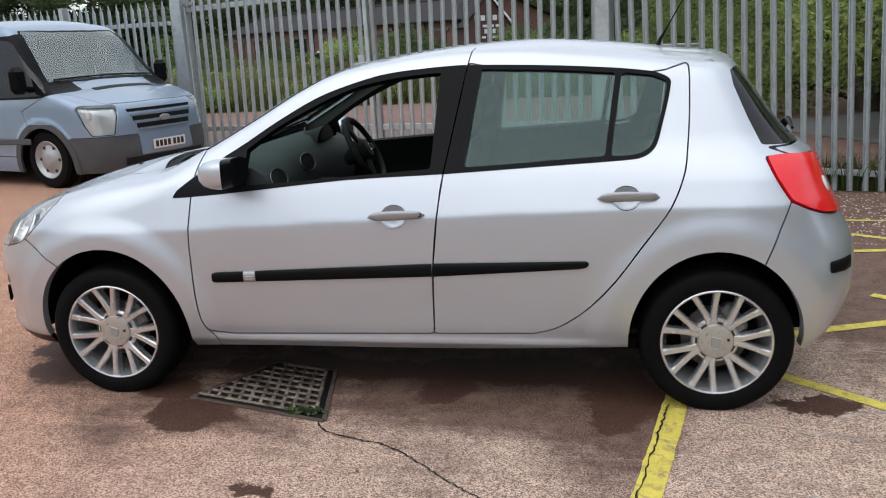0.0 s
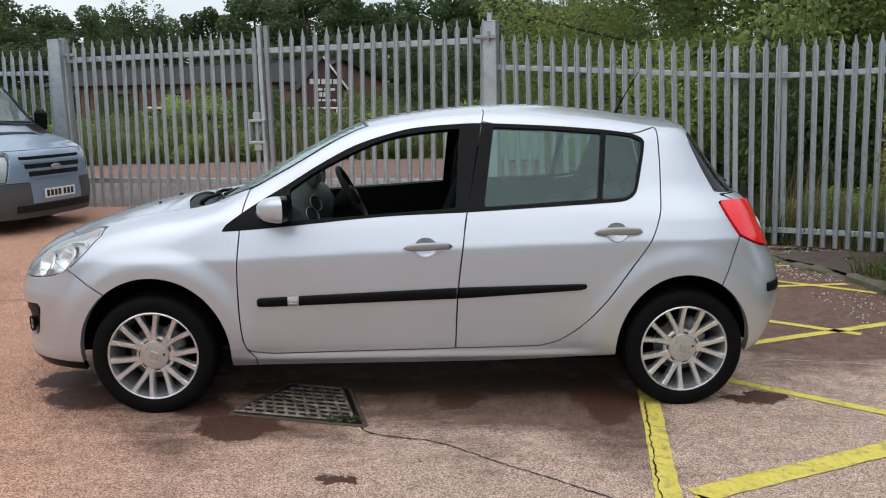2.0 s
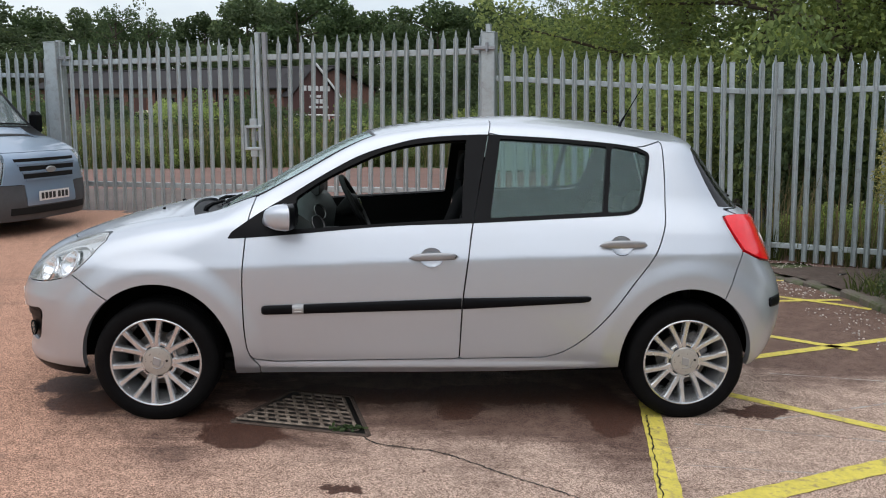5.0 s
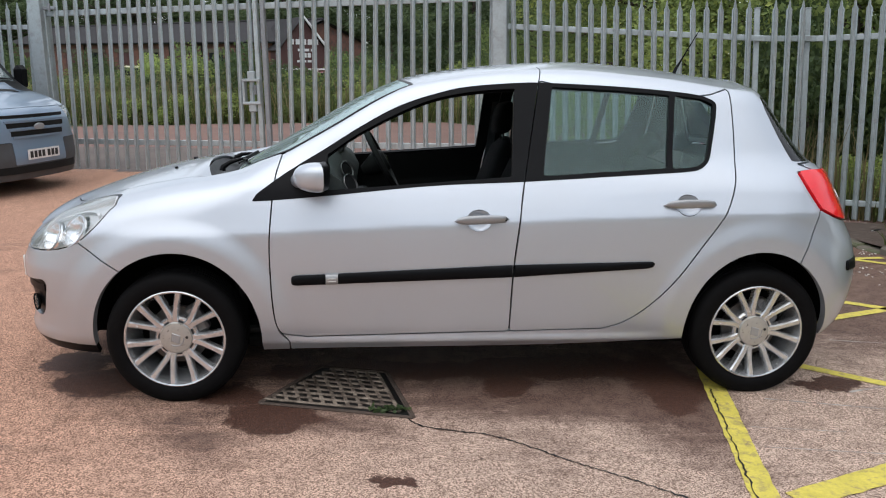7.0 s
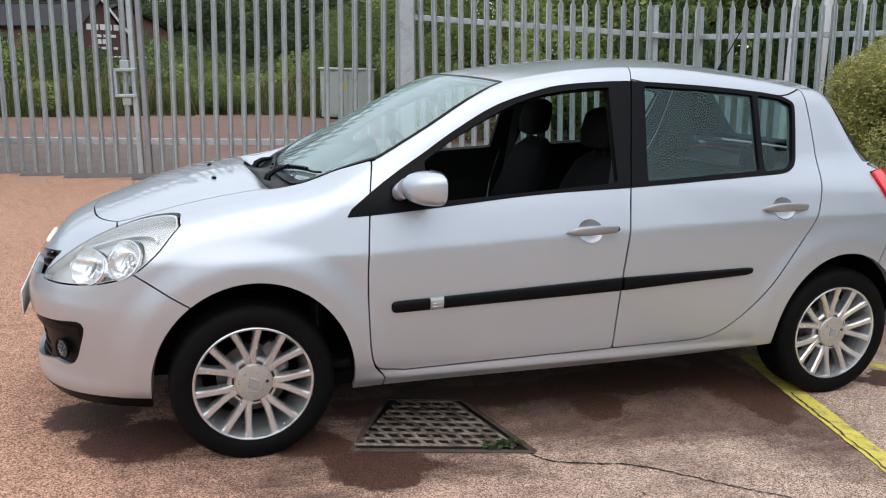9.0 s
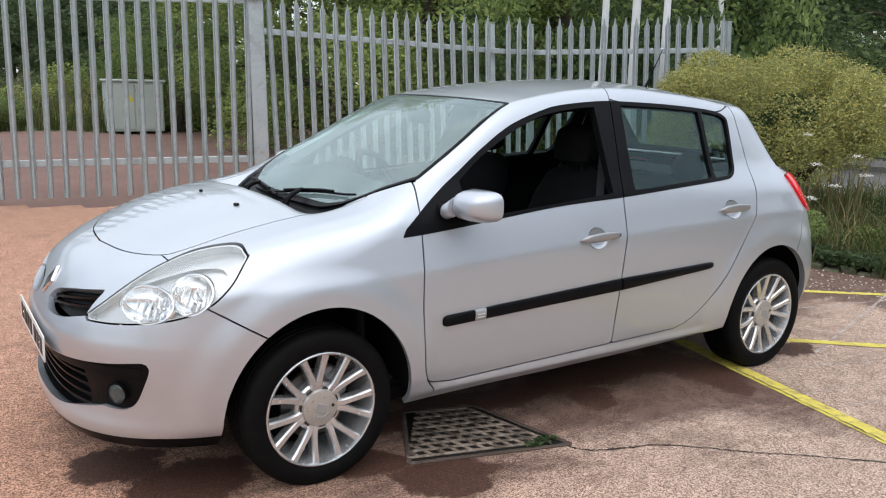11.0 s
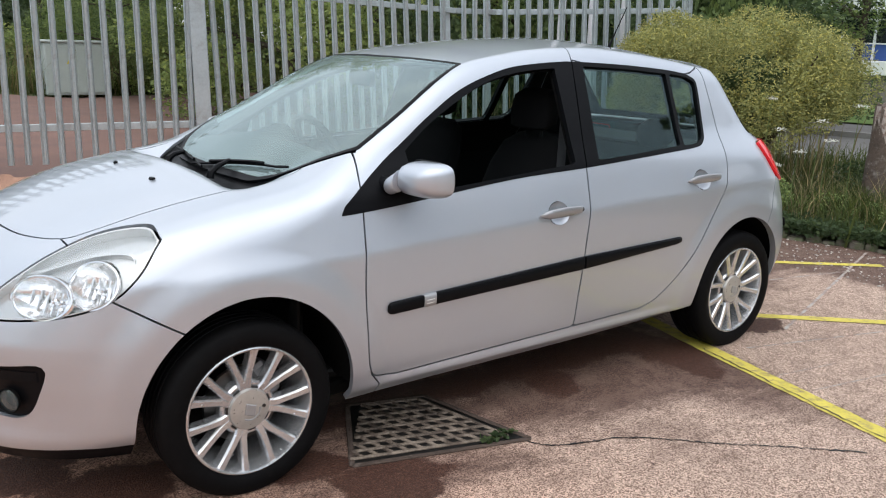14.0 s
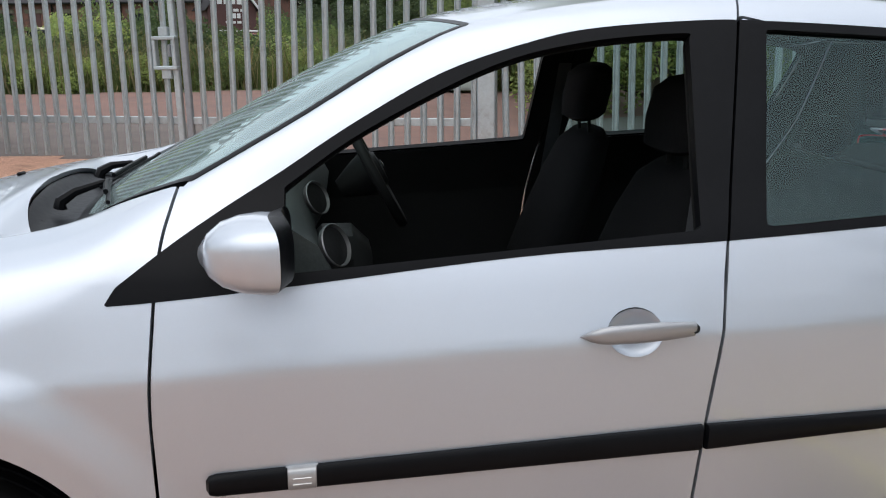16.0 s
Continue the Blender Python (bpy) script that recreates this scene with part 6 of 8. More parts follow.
# ---- yellow lines ----
def stripe(name, a, b, width, material, label, lift=0.004, n=12, worn=0.0):
    """A painted line with ragged edges."""
    a, b = Vector(a), Vector(b)
    d = (b - a).normalized()
    s = Vector((-d.y, d.x))
    g = Geo()
    n = max(n, int((b - a).length / 0.05))
    rng = random.Random(int(a.x * 977 + b.y * 131))
    for i in range(n + 1):
        p = a.lerp(b, i / n)
        for e in (-1, 1):
            q = p + s * e * (width / 2 * (1 - worn * rng.random() * 0.35))
            g.v.append((q.x, q.y, ground_height(q.x, q.y) + lift))
    g.f = [(2 * i, 2 * i + 2, 2 * i + 3, 2 * i + 1) for i in range(n)]
    ob = part(name, g, material, smooth=0)
    return tagged(ob, label, "road marking", "yellow bay lines", "structure")


# ---- palisade fence and gates ----
LEAN = radians(-1.4)


def pale_mesh(height, width=0.062):
    """A W-section pale with a split, pointed head."""
    g = Geo()
    h = height
    prof = [(-width / 2, 0.010), (-width / 2 + 0.010, -0.008), (-0.008, 0.006), (0.008, 0.006), (width / 2 - 0.010, -0.008), (width / 2, 0.010)]
    th = 0.004
    rows = []
    for z, k in ((0.0, 1.0), (h - 0.105, 1.0), (h - 0.078, 0.52), (h - 0.035, 0.36), (h, 0.08)):
        ring = [(x * k, y * (k if z > h - 0.1 else 1) - 0.0, z) for x, y in prof] + [(x * k, y * (k if z > h - 0.1 else 1) + th, z) for x, y in prof[::-1]]
        rows.append(ring)
    g.loft(rows, closed=True)
    return g.mesh("pale", galvanised, 30)


def run_of_pales(parent, a, b, base, count, mesh, lean=0.0):
    d = (b - a)
    ang = math.degrees(math.atan2(d.y, d.x))
    for i in range(count):
        p = a.lerp(b, (i + 0.5) / count)
        part("pale", mesh, None, parent, at=pose(p.x, p.y - 0.03, base(p), 0.4 * math.sin(i * 7.1), lean + 0.5 * math.sin(i * 12.9), ang + 2 * math.sin(i * 3.3)))


def rail(parent, a, b, z, size=(0.06, 0.05)):
    d = b - a
    g = Geo()
    g.box((0, 0, 0), (d.length, size[1], size[0]), 0.004)
    part("rail", g, galvanised, parent, at=pose((a.x + b.x) / 2, (a.y + b.y) / 2 + 0.02, z[0] / 2 + z[1] / 2, 0, -math.degrees(math.atan2(z[1] - z[0], d.length)), math.degrees(math.atan2(d.y, d.x))))


def post(parent, p, z0, z1, w, material=None, lean=math.degrees(LEAN)):
    g = Geo()
    g.box((0, 0, (z1 - z0) / 2), (w, w, z1 - z0), 0.008)
    g.box((0, 0, z1 - z0 + 0.002), (w + 0.006, w + 0.006, 0.01), 0.003)
    return part("post", g, material or galvanised, parent, "square steel post", at=pose(p.x, p.y, z0, 0, lean, -21))


slope = math.tan(-LEAN)
PALE = pale_mesh(2.28)
lift_at = lambda p: 0.02 + (p.x + 4.86) * slope


def gate_leaf(a, b, count, name, dark_first=False):
    leaf = thing(name, "galvanised steel palisade gate with spiked pales, closed", "gate", "yard gates")
    d = (b - a).normalized()
    a2, b2 = a + d * 0.14, b - d * 0.07
    run_of_pales(leaf, a2, b2, lambda p: lift_at(p) - 0.0, count, PALE)
    for z in (0.36, 2.03):
        rail(leaf, a + d * 0.06, b - d * 0.03, (z + lift_at(a), z + lift_at(b)), (0.07, 0.05))
    for q, w, mt in ((a2 - d * 0.06, 0.06, galvanised_dark if dark_first else None), (b2 + d * 0.05, 0.06, None)):
        post(leaf, q, lift_at(q), 2.33 + lift_at(q), w, mt)
    return leaf


leaf_a = gate_leaf(GATE[0], GATE[1], 19, "palisade_gate")
leaf_b = gate_leaf(GATE[1], GATE[2], 18, "palisade_gate", True)
for q, hgt in ((GATE[0], 2.33), (GATE[2], 2.40)):
    gp = thing("gate_post", "thick square galvanised gate post", "post", "gate posts")
    post(gp, q, -0.2, hgt, 0.16 if q is GATE[2] else 0.20)
fence = thing("palisade_fence", "galvanised steel palisade fence with pointed pales", "fence")
FP = pale_mesh(2.30)
base = lambda p: ground_height(p.x, p.y) + 0.0 + 0.006 * (p.x - 2)
spans = [(FENCE[0], FENCE[1], 19), (FENCE[1], FENCE[2], 3), (FENCE[2], FENCE[3], 17)]
for a, b, n in spans:
    d = (b - a).normalized()
    run_of_pales(fence, a + d * 0.10, b - d * 0.03, base, n, FP, -2.6)
    for z in (0.16, 1.90):
        e = b - d * (0.12 if z > 1 and b is FENCE[3] else 0.0)
        rail(fence, a, e, (z + base(a), z + base(e)))
for q in FENCE[1:]:
    post(fence, q + Vector((0.03, 0.07)), base(q), base(q) + 2.22, 0.06, None, -2.8)
left = thing("palisade_fence", "galvanised steel palisade fence with pointed pales beside the gate", "fence")
L0, L1 = Vector((-11.5, 9.9)), GATE[0] + Vector((-0.15, 0.05))
run_of_pales(left, L0, L1, lambda p: -0.08, 44, PALE)
for z in (0.3, 1.88):
    rail(left, L0, L1, (z, z))
for k in (0.0, 0.33, 0.66):
    post(left, L0.lerp(L1, k), -0.1, 2.2, 0.10)


LINES = [((0.865, -2.04), (1.243, -0.28), 0.105), ((1.03, -1.775), (3.78, -0.66), 0.12), ((1.01, -1.80), (1.16, -1.93), 0.09), ((1.60, -0.40), (2.75, -1.42), 0.075), ((1.70, 0.10), (3.45, 0.76), 0.075),
         ((2.35, 0.80), (2.85, 0.40), 0.075), ((2.45, 1.80), (3.55, 1.92), 0.075), ((2.62, 2.48), (3.6, 1.55), 0.075), ((2.75, 3.12), (3.6, 3.02), 0.075), ((2.98, 0.07), (3.60, -0.42), 0.07)]
for a, b, w in LINES:
    stripe("yellow_line", a, b, w, yellow_paint, "worn yellow painted bay line on the concrete", worn=0.35)
for a, b, w in (((1.75, -0.82), (3.9, -0.15), 0.02), ((1.32, -0.88), (2.6, -1.25), 0.014), ((2.05, -0.08), (3.3, -0.38), 0.016), ((1.10, -1.36), (1.75, -1.48), 0.010), ((1.11, -1.17), (1.50, -1.24), 0.008)):
    tagged(stripe("faded_line", a, b, w, faded_paint, "faded pale scrape on the concrete", lift=0.002, worn=1.0), group="faded lines")

# the crack in the concrete and the dark split along the main yellow line
def ribbon(name, pts, width, material, label, lift, seed):
    rng = random.Random(seed)
    p = run([(x, y) for x, y in pts], 14) + [pts[-1]]
    g = Geo()
    for i, q in enumerate(p):
        a, b = Vector(p[max(i - 1, 0)]), Vector(p[min(i + 1, len(p) - 1)])
        d = (b - a).normalized()
        s = Vector((-d.y, d.x))
        c = Vector(q) + s * rng.uniform(-0.006, 0.006)
        w = width * rng.uniform(0.35, 1.2)
        g.v += [(*(c + s * w / 2), lift), (*(c - s * w / 2), lift)]
    g.f = [(2 * i, 2 * i + 1, 2 * i + 3, 2 * i + 2) for i in range(len(p) - 1)]
    return tagged(part(name, g, material, smooth=0), label, "crack", kind="structure")


ribbon("concrete_crack", [(-0.315, -0.985), (-0.25, -1.09), (-0.13, -1.15), (0.03, -1.20), (0.16, -1.30), (0.33, -1.46), (0.50, -1.60), (0.72, -1.80)], 0.009, pit_dark, "thin crack running from the drain across the concrete", 0.003, 3)
ribbon("line_split", [(0.848, -2.0), (0.922, -1.62), (1.005, -1.25), (1.085, -0.88), (1.112, -0.76)], 0.007, pit_dark, "dark split along the yellow line", 0.007, 5)

# drain grate: a lattice of iron bars in a frame
D0, D1, D2 = Vector((-0.325, -0.955)), Vector((-0.925, -0.785)), Vector((-0.420, -0.490))
e1, e2 = (D1 - D0), (D2 - D0)
grate = thing("drain_grate", "rusty iron drain grate with square holes set in the concrete", "drain")
n1, n2 = 11, 8
ang = math.degrees(math.atan2(e1.y, e1.x))


def bar(g, a, b, w, h, z):
    d = b - a
    g.box((0, 0, 0), (d.length, w, h), 0.003, pose((a.x + b.x) / 2, (a.y + b.y) / 2, z, 0, 0, math.degrees(math.atan2(d.y, d.x))))


# the grate's far corner has no bars: they end along a slanting line
for i in range(n1 + 1):
    g = Geo()
    a = D0 + e1 * (i / n1)
    lim = min(1.0, (0.99 - i / n1) / 0.60)
    if lim < 0.06:
        continue
    bar(g, a, a + e2 * lim, 0.017, 0.009, 0.004)
    part("bar", g, cast_iron, grate)
for j in range(n2 + 1):
    g = Geo()
    a = D0 + e2 * (j / n2)
    bar(g, a, a + e1 * (0.99 - 0.60 * j / n2), 0.017, 0.009, 0.005)
    part("bar", g, cast_iron, grate)
g = Geo()
u1, u2 = e1.normalized(), e2.normalized()
q = [D0 - u1 * 0.05 - u2 * 0.05, D0 + e1 + u1 * 0.02 - u2 * 0.05, D0 + e1 * 0.40 + e2 + u1 * 0.03 + u2 * 0.03, D0 + e2 - u1 * 0.05 + u2 * 0.03]
for a, b in zip(q, q[1:] + q[:1]):
    bar(g, a, b, 0.022, 0.008, 0.003)
part("frame", g, soil, grate, "sunken brown frame")
# no real depth: a near-black sheet paints the shade below the bars
part("pit", Geo().add([(p.x, p.y, 0.0025) for p in q], [(3, 2, 1, 0)] if (q[1] - q[0]).cross(q[2] - q[0]) < 0 else [(0, 1, 2, 3)]), pit_dark, grate, "flat near-black sheet for the shade in the pit", 0)


def leaf_quads(g, pts, size, rng, up=0.3, long=1.5, droop=0.0):
    """Small folded leaves at the points."""
    for p in pts:
        d = Vector((rng.gauss(0, 1), rng.gauss(0, 1), rng.gauss(0, 1) * (1 - up) + droop)).normalized()
        s = d.orthogonal().normalized()
        s.rotate(Matrix.Rotation(rng.uniform(0, 6.283), 3, d))
        n = d.cross(s)
        l, w = size * rng.uniform(0.6, 1.3), size * rng.uniform(0.6, 1.3) / long
        p = Vector(p)
        k = len(g.v)
        g.v += [tuple(p - d * l / 2), tuple(p + s * w / 2 + n * w * 0.15), tuple(p + d * l / 2), tuple(p - s * w / 2 + n * w * 0.15)]
        g.f += [(k, k + 1, k + 2), (k, k + 2, k + 3)]


rng = random.Random(11)
weed = thing("weed", "small green weed growing at the drain's corner", "plant")
g = Geo()
leaf_quads(g, [(-0.40 + rng.gauss(0, 0.035), -0.955 + rng.gauss(0, 0.012), 0.010 + abs(rng.gauss(0, 0.008))) for _ in range(40)] + [(-0.33 + rng.gauss(0, 0.02), -0.94 + rng.gauss(0, 0.015), 0.012) for _ in range(20)], 0.030, rng, 0.8)
part("leaves", g, leaf_dark, weed)

# loose pale chippings by the fence and the bed
g = Geo()
rng = random.Random(5)
for _ in range(1900):
    x, y = 2.5 + 2.2 * rng.random() ** 0.8, rng.uniform(2.0, 4.7)
    if rng.random() < 0.22:
        x, y = rng.uniform(3.0, 3.85), rng.uniform(-0.7, 1.6)
    if y > fence_y(x) - 0.05:
        continue
    s = rng.uniform(0.003, 0.009)
    g.box((0, 0, 0), (s * 2, s * 1.4, s), s * 0.3, pose(x, y, ground_height(x, y) + s * 0.4, 0, 0, rng.uniform(0, 360)))
tagged(part("loose_chippings", g, chipping, smooth=0), "pale chippings and petals scattered on the concrete", "gravel", kind="stuff")


PIPE = (4.34, 3.20)
# a short black pipe left lying at the foot of the fence
pipe = thing("pipe", "short black pipe with a pale end lying by the fence", "pipe", at=pose(PIPE[0], PIPE[1], ground_height(*PIPE) + 0.032, 0, 0, 24))
part("tube", Geo().lathe([(0.026, -0.17), (0.032, -0.17), (0.032, 0.17), (0.026, 0.17)], 20, pose(0, 0, 0, 0, 90, 0), closed=True), black_trim, pipe)
part("end_cap", Geo().lathe([(0.0, -0.172), (0.027, -0.172), (0.027, -0.160)], 20, pose(0, 0, 0, 0, 90, 0)), plate_white, pipe, "pale end of the pipe")


# ---- trees and plants ----
def crown_points(rng, blobs, n, shell=0.55):
    """Points in a crown of many clumps: thick at the clumps' skins, thin between."""
    pts = []
    tot = sum(b[3] ** 2 for b in blobs)
    for cx, cy, cz, r in blobs:
        for _ in range(int(n * r * r / tot)):
            d = Vector((rng.gauss(0, 1), rng.gauss(0, 1), rng.gauss(0, 1))).normalized()
            k = r * (shell + (1 - shell) * rng.random() ** 0.6) * rng.uniform(0.85, 1.12)
            pts.append((cx + d.x * k, cy + d.y * k, cz + d.z * k * 0.85))
    return pts


def tree_meshes(seed, height, spread, n, size, trunk_h, material, stout=0.028):
    rng = random.Random(seed)
    wood = Geo()
    lean = Vector((rng.uniform(-0.05, 0.05), rng.uniform(-0.05, 0.05)))
    spine = [(lean.x * z, lean.y * z, z) for z in np.linspace(0, height * 0.85, 8)]
    wood.tube(spine, [stout * height * (1 - 0.85 * i / 7) * (1.3 if i == 0 else 1) for i in range(8)], 9)
    blobs = []
    limbs = 13
    for i in range(limbs):
        z0 = trunk_h + (height * 0.80 - trunk_h) * (i / (limbs - 1)) ** 0.9
        a = i * 2.4 + rng.uniform(-0.4, 0.4)
        u = (z0 - trunk_h) / (height - trunk_h)
        reach = spread * (0.55 + 0.6 * math.sin(math.pi * min(1, 0.25 + u * 0.75))) * rng.uniform(0.7, 1.1)
        end = (math.cos(a) * reach, math.sin(a) * reach, z0 + height * 0.10 * rng.uniform(0.3, 1.2))
        mid = (math.cos(a) * reach * 0.5, math.sin(a) * reach * 0.5, z0 + height * 0.03)
        wood.tube([(0, 0, z0 - height * 0.03), mid, end], [0.009 * height * (1 - 0.6 * u), 0.006 * height * (1 - 0.5 * u), 0.0015 * height], 6)
        for k in (0.55, 0.85, 1.05):
            blobs.append((end[0] * k + rng.gauss(0, 0.05) * spread, end[1] * k + rng.gauss(0, 0.05) * spread, mid[2] + (end[2] - mid[2]) * k + rng.gauss(0, 0.03) * height, spread * rng.uniform(0.17, 0.33)))
    for k in range(4):
        blobs.append((rng.gauss(0, 0.15) * spread, rng.gauss(0, 0.15) * spread, height * rng.uniform(0.80, 0.96), spread * rng.uniform(0.18, 0.30)))
    g = Geo()
    leaf_quads(g, crown_points(rng, blobs, n), size, rng)
    return wood.mesh("trunk", bark, 40), g.mesh("crown", material, 0)


KINDS = {
    "far": tree_meshes(1, 10, 3.6, 8500, 0.33, 1.0, leaf_dark),
    "far_b": tree_meshes(2, 10, 3.2, 8500, 0.33, 0.8, leaf_dark),
    "far_c": tree_meshes(3, 10, 3.9, 8500, 0.33, 0.8, leaf_far),
    "open": tree_meshes(4, 10, 2.6, 2600, 0.25, 4.0, leaf_dark),
    "near": tree_meshes(5, 8, 3.0, 24000, 0.102, 0.7, leaf_mid),
    "near_b": tree_meshes(6, 8, 3.2, 32000, 0.100, 0.5, leaf_light),
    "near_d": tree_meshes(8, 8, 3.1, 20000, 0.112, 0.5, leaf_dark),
    "hedge": tree_meshes(9, 8, 3.0, 8000, 0.19, 0.5, leaf_far),
    "pine": tree_meshes(7, 9, 5.0, 30000, 0.10, 2.4, leaf_pine, 0.014),
}


def tree(kind, x, y, h, turn, wide=1.0, label="", group="trees behind the fence"):
    t_ = thing("tree", label or "leafy dark green tree behind the fence", "tree", group, at=pose(x, y, ground_height(x, y) - 0.1, 0, 0, turn))
    wood, crown = KINDS[kind]
    k = h / (8.0 if kind.startswith(("near", "hedge")) else 9.0 if kind == "pine" else 10.0)
    for n, me in (("trunk", wood), ("crown", crown)):
        o = part(n, me, None, t_)
        o.scale = (k * wide, k * wide, k)


def polar(az, dist, eye=(-0.2, -4.6)):
    return eye[0] + dist * math.sin(radians(az)), eye[1] + dist * math.cos(radians(az))


rng = random.Random(21)
SKY = [(-58, 62, 10.5), (-52, 58, 11), (-46, 64, 11), (-40, 60, 10.5), (-34, 66, 11.5), (-29.5, 70, 11.0), (-26.2, 72, 11.3), (-22.6, 74, 9.6), (-19.5, 76, 10.2), (-16, 72, 9.0), (-12.6, 74, 10.5), (-9.5, 74, 12.6), (-6.2, 72, 12.4), (-3.2, 70, 11.2), (-0.2, 72, 10.4), (2.6, 70, 11.8), (5.6, 68, 12.0), (8.4, 66, 10.8), (11.0, 60, 9.6), (14.0, 64, 8.6)]
for i, (az, d, h) in enumerate(SKY):
    x, y = polar(az, d * 1.3)
    tree(("far", "far_b", "far_c")[i % 3], x, y, (1.3 * h - 0.4) * 0.88, i * 67 % 360, rng.uniform(0.9, 1.25), group="far tree line")
for i in range(26):
    x, y = polar(-62 + 3.1 * i + rng.uniform(-0.8, 0.8), rng.uniform(82, 90))
    tree("hedge", x, y, rng.uniform(7.0, 8.6), i * 83 % 360, 1.9, "dense dark green tree in the far tree line", "far tree line")
for i, (az, d, h) in enumerate(SKY):
    x, y = polar(az + 1.6, d * 1.5)
    tree(("far_c", "far", "far_b")[i % 3], x, y, 1.18 * h, i * 131 % 360, 1.2, group="far tree line")
for az, d, h in ((-17.8, 84, 11.4), (-15.7, 85, 10.8), (11.9, 58, 8.4)):
    x, y = polar(az, d)
    tree("open", x, y, h, az * 31 % 360, 0.8, "thin open-crowned tree standing above the others", "far tree line")
for az, d, h in ((-46, 40, 5.5), (-38, 48, 5.0), (-54, 36, 6.0), (4.0, 34, 4.0), (7.5, 30, 4.2), (0.5, 40, 4.2)):
    x, y = polar(az, d)
    tree("far_c", x, y, h, az * 53 % 360, 1.2, "dense green tree beside the red road", "trees behind the fence")
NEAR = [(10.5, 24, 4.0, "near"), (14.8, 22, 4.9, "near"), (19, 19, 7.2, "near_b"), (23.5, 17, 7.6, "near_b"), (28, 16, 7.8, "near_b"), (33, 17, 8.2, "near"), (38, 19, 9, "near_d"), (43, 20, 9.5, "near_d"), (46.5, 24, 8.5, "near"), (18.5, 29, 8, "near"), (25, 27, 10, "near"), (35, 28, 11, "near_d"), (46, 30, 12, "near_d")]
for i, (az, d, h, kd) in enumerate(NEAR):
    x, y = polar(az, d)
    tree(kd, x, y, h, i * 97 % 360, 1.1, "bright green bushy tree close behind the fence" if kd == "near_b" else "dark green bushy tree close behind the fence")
for i, (az, d, h) in enumerate(((58, 80, 20), (63, 84, 21), (68, 82, 20), (73, 84, 21), (78, 80, 20), (53, 78, 19), (84, 78, 19), (48, 66, 16), (60.5, 100, 24), (65.5, 102, 25), (70.5, 102, 25), (75.5, 98, 24), (55.5, 96, 23))):
    x, y = polar(az, d, (-2.96, -3.37))
    tree(("far", "far_b")[i % 2], x, y, h, i * 71 % 360, 1.3, "tall dark tree behind the white building", "trees by the road")
for az, d, h in ((62.2, 30, 10.5), (54.0, 30, 9.5)):
    x, y = polar(az, d, (-2.96, -3.37))
    tree("pine", x, y, h, 40, 1.0, "dark spreading pine beside the road", "trees by the road")


# unseen trees added behind the viewer: they block low sky light and are mirrored in the car's glass
for i, (x, y, h) in enumerate(((-9, -25, 7.0), (-2, -27, 7.5), (5, -26, 7), (12, -27, 8), (19, -23, 8), (-17, -23, 7), (-26, -12, 8))):
    tree(("hedge", "far", "hedge", "far_b")[i % 4], x, y, h, i * 77 % 360, 1.2, "tall leafy tree out of view on the far side of the yard", "trees across the yard")

for i, (x, y, h) in enumerate(((28, -13, 14), (24, -18, 17), (20, -22, 19))):
    tree(("far", "far_c", "far_b")[i], x, y, h, i * 117, 1.0, "tall leafy tree out of view on the far side of the yard", "trees across the yard")


# shrubs close behind the fence
def shrub_meshes(seed, n, size, material):
    r_ = random.Random(seed)
    blobs = [(r_.gauss(0, 0.45), r_.gauss(0, 0.45), r_.uniform(0.25, 1.0), r_.uniform(0.25, 0.45)) for _ in range(16)]
    g = Geo()
    leaf_quads(g, crown_points(r_, blobs, n), size, r_)
    w = Geo()
    for b in blobs[:9]:
        w.tube([(b[0] * 0.2, b[1] * 0.2, 0), (b[0] * 0.6, b[1] * 0.6, b[2] * 0.5), b[:3]], [0.02, 0.014, 0.004], 5)
    return w.mesh("stems", bark, 40), g.mesh("foliage", material, 0)


SHRUBS = [shrub_meshes(31, 5500, 0.070, leaf_mid), shrub_meshes(32, 5500, 0.070, leaf_dark), shrub_meshes(33, 5500, 0.068, leaf_light)]


def shrub(k, x, y, w, h, turn, label, group):
    # keep clear of the utility cabinet
    if abs(x - 2.2) < 1.9 and 14 < y < 18.9:
        return
    s = thing("shrub", label, "shrub", group, at=pose(x, y, ground_height(x, y) - 0.05, 0, 0, turn))
    for n, me in zip(("stems", "foliage"), SHRUBS[k]):
        part(n, me, None, s).scale = (w, w, h)


rng = random.Random(77)
for i in range(15):
    u = i / 14
    x, y = (5.2 + 4.6 * u + rng.uniform(-0.3, 0.3), 7.4 - 1.0 * u + rng.uniform(-0.3, 0.8)) if i % 3 else (6.0 + 2.6 * u, 8.2 + 6.0 * u)
    shrub(1 if i % 2 else 0, x, y, rng.uniform(1.0, 1.5), rng.uniform(1.5, 2.5), rng.uniform(0, 360), "dense green shrub behind the palisade fence", "shrubs behind the fence")
for i in range(26):
    u = i / 25
    x = -16 + 27 * u + rng.uniform(-0.6, 0.6)
    y = 20.5 + 0.25 * x * 0.6 + rng.uniform(0, 3.5)
    shrub(i % 3, x, y, rng.uniform(1.0, 1.9), rng.uniform(0.65, 1.0) if x < 1.5 else rng.uniform(1.0, 2.2), rng.uniform(0, 360), "rough green shrub at the edge of the red road", "shrubs beyond the road")

for i in range(26):
    x = -17 + 29 * (i + rng.random()) / 26
    shrub((0, 2, 2)[i % 3], x, 17.8 + 0.25 * x + rng.uniform(0.2, 1.8), rng.uniform(0.6, 1.1), rng.uniform(0.45, 0.8), rng.uniform(0, 360), "low green bramble at the road edge", "shrubs beyond the road")
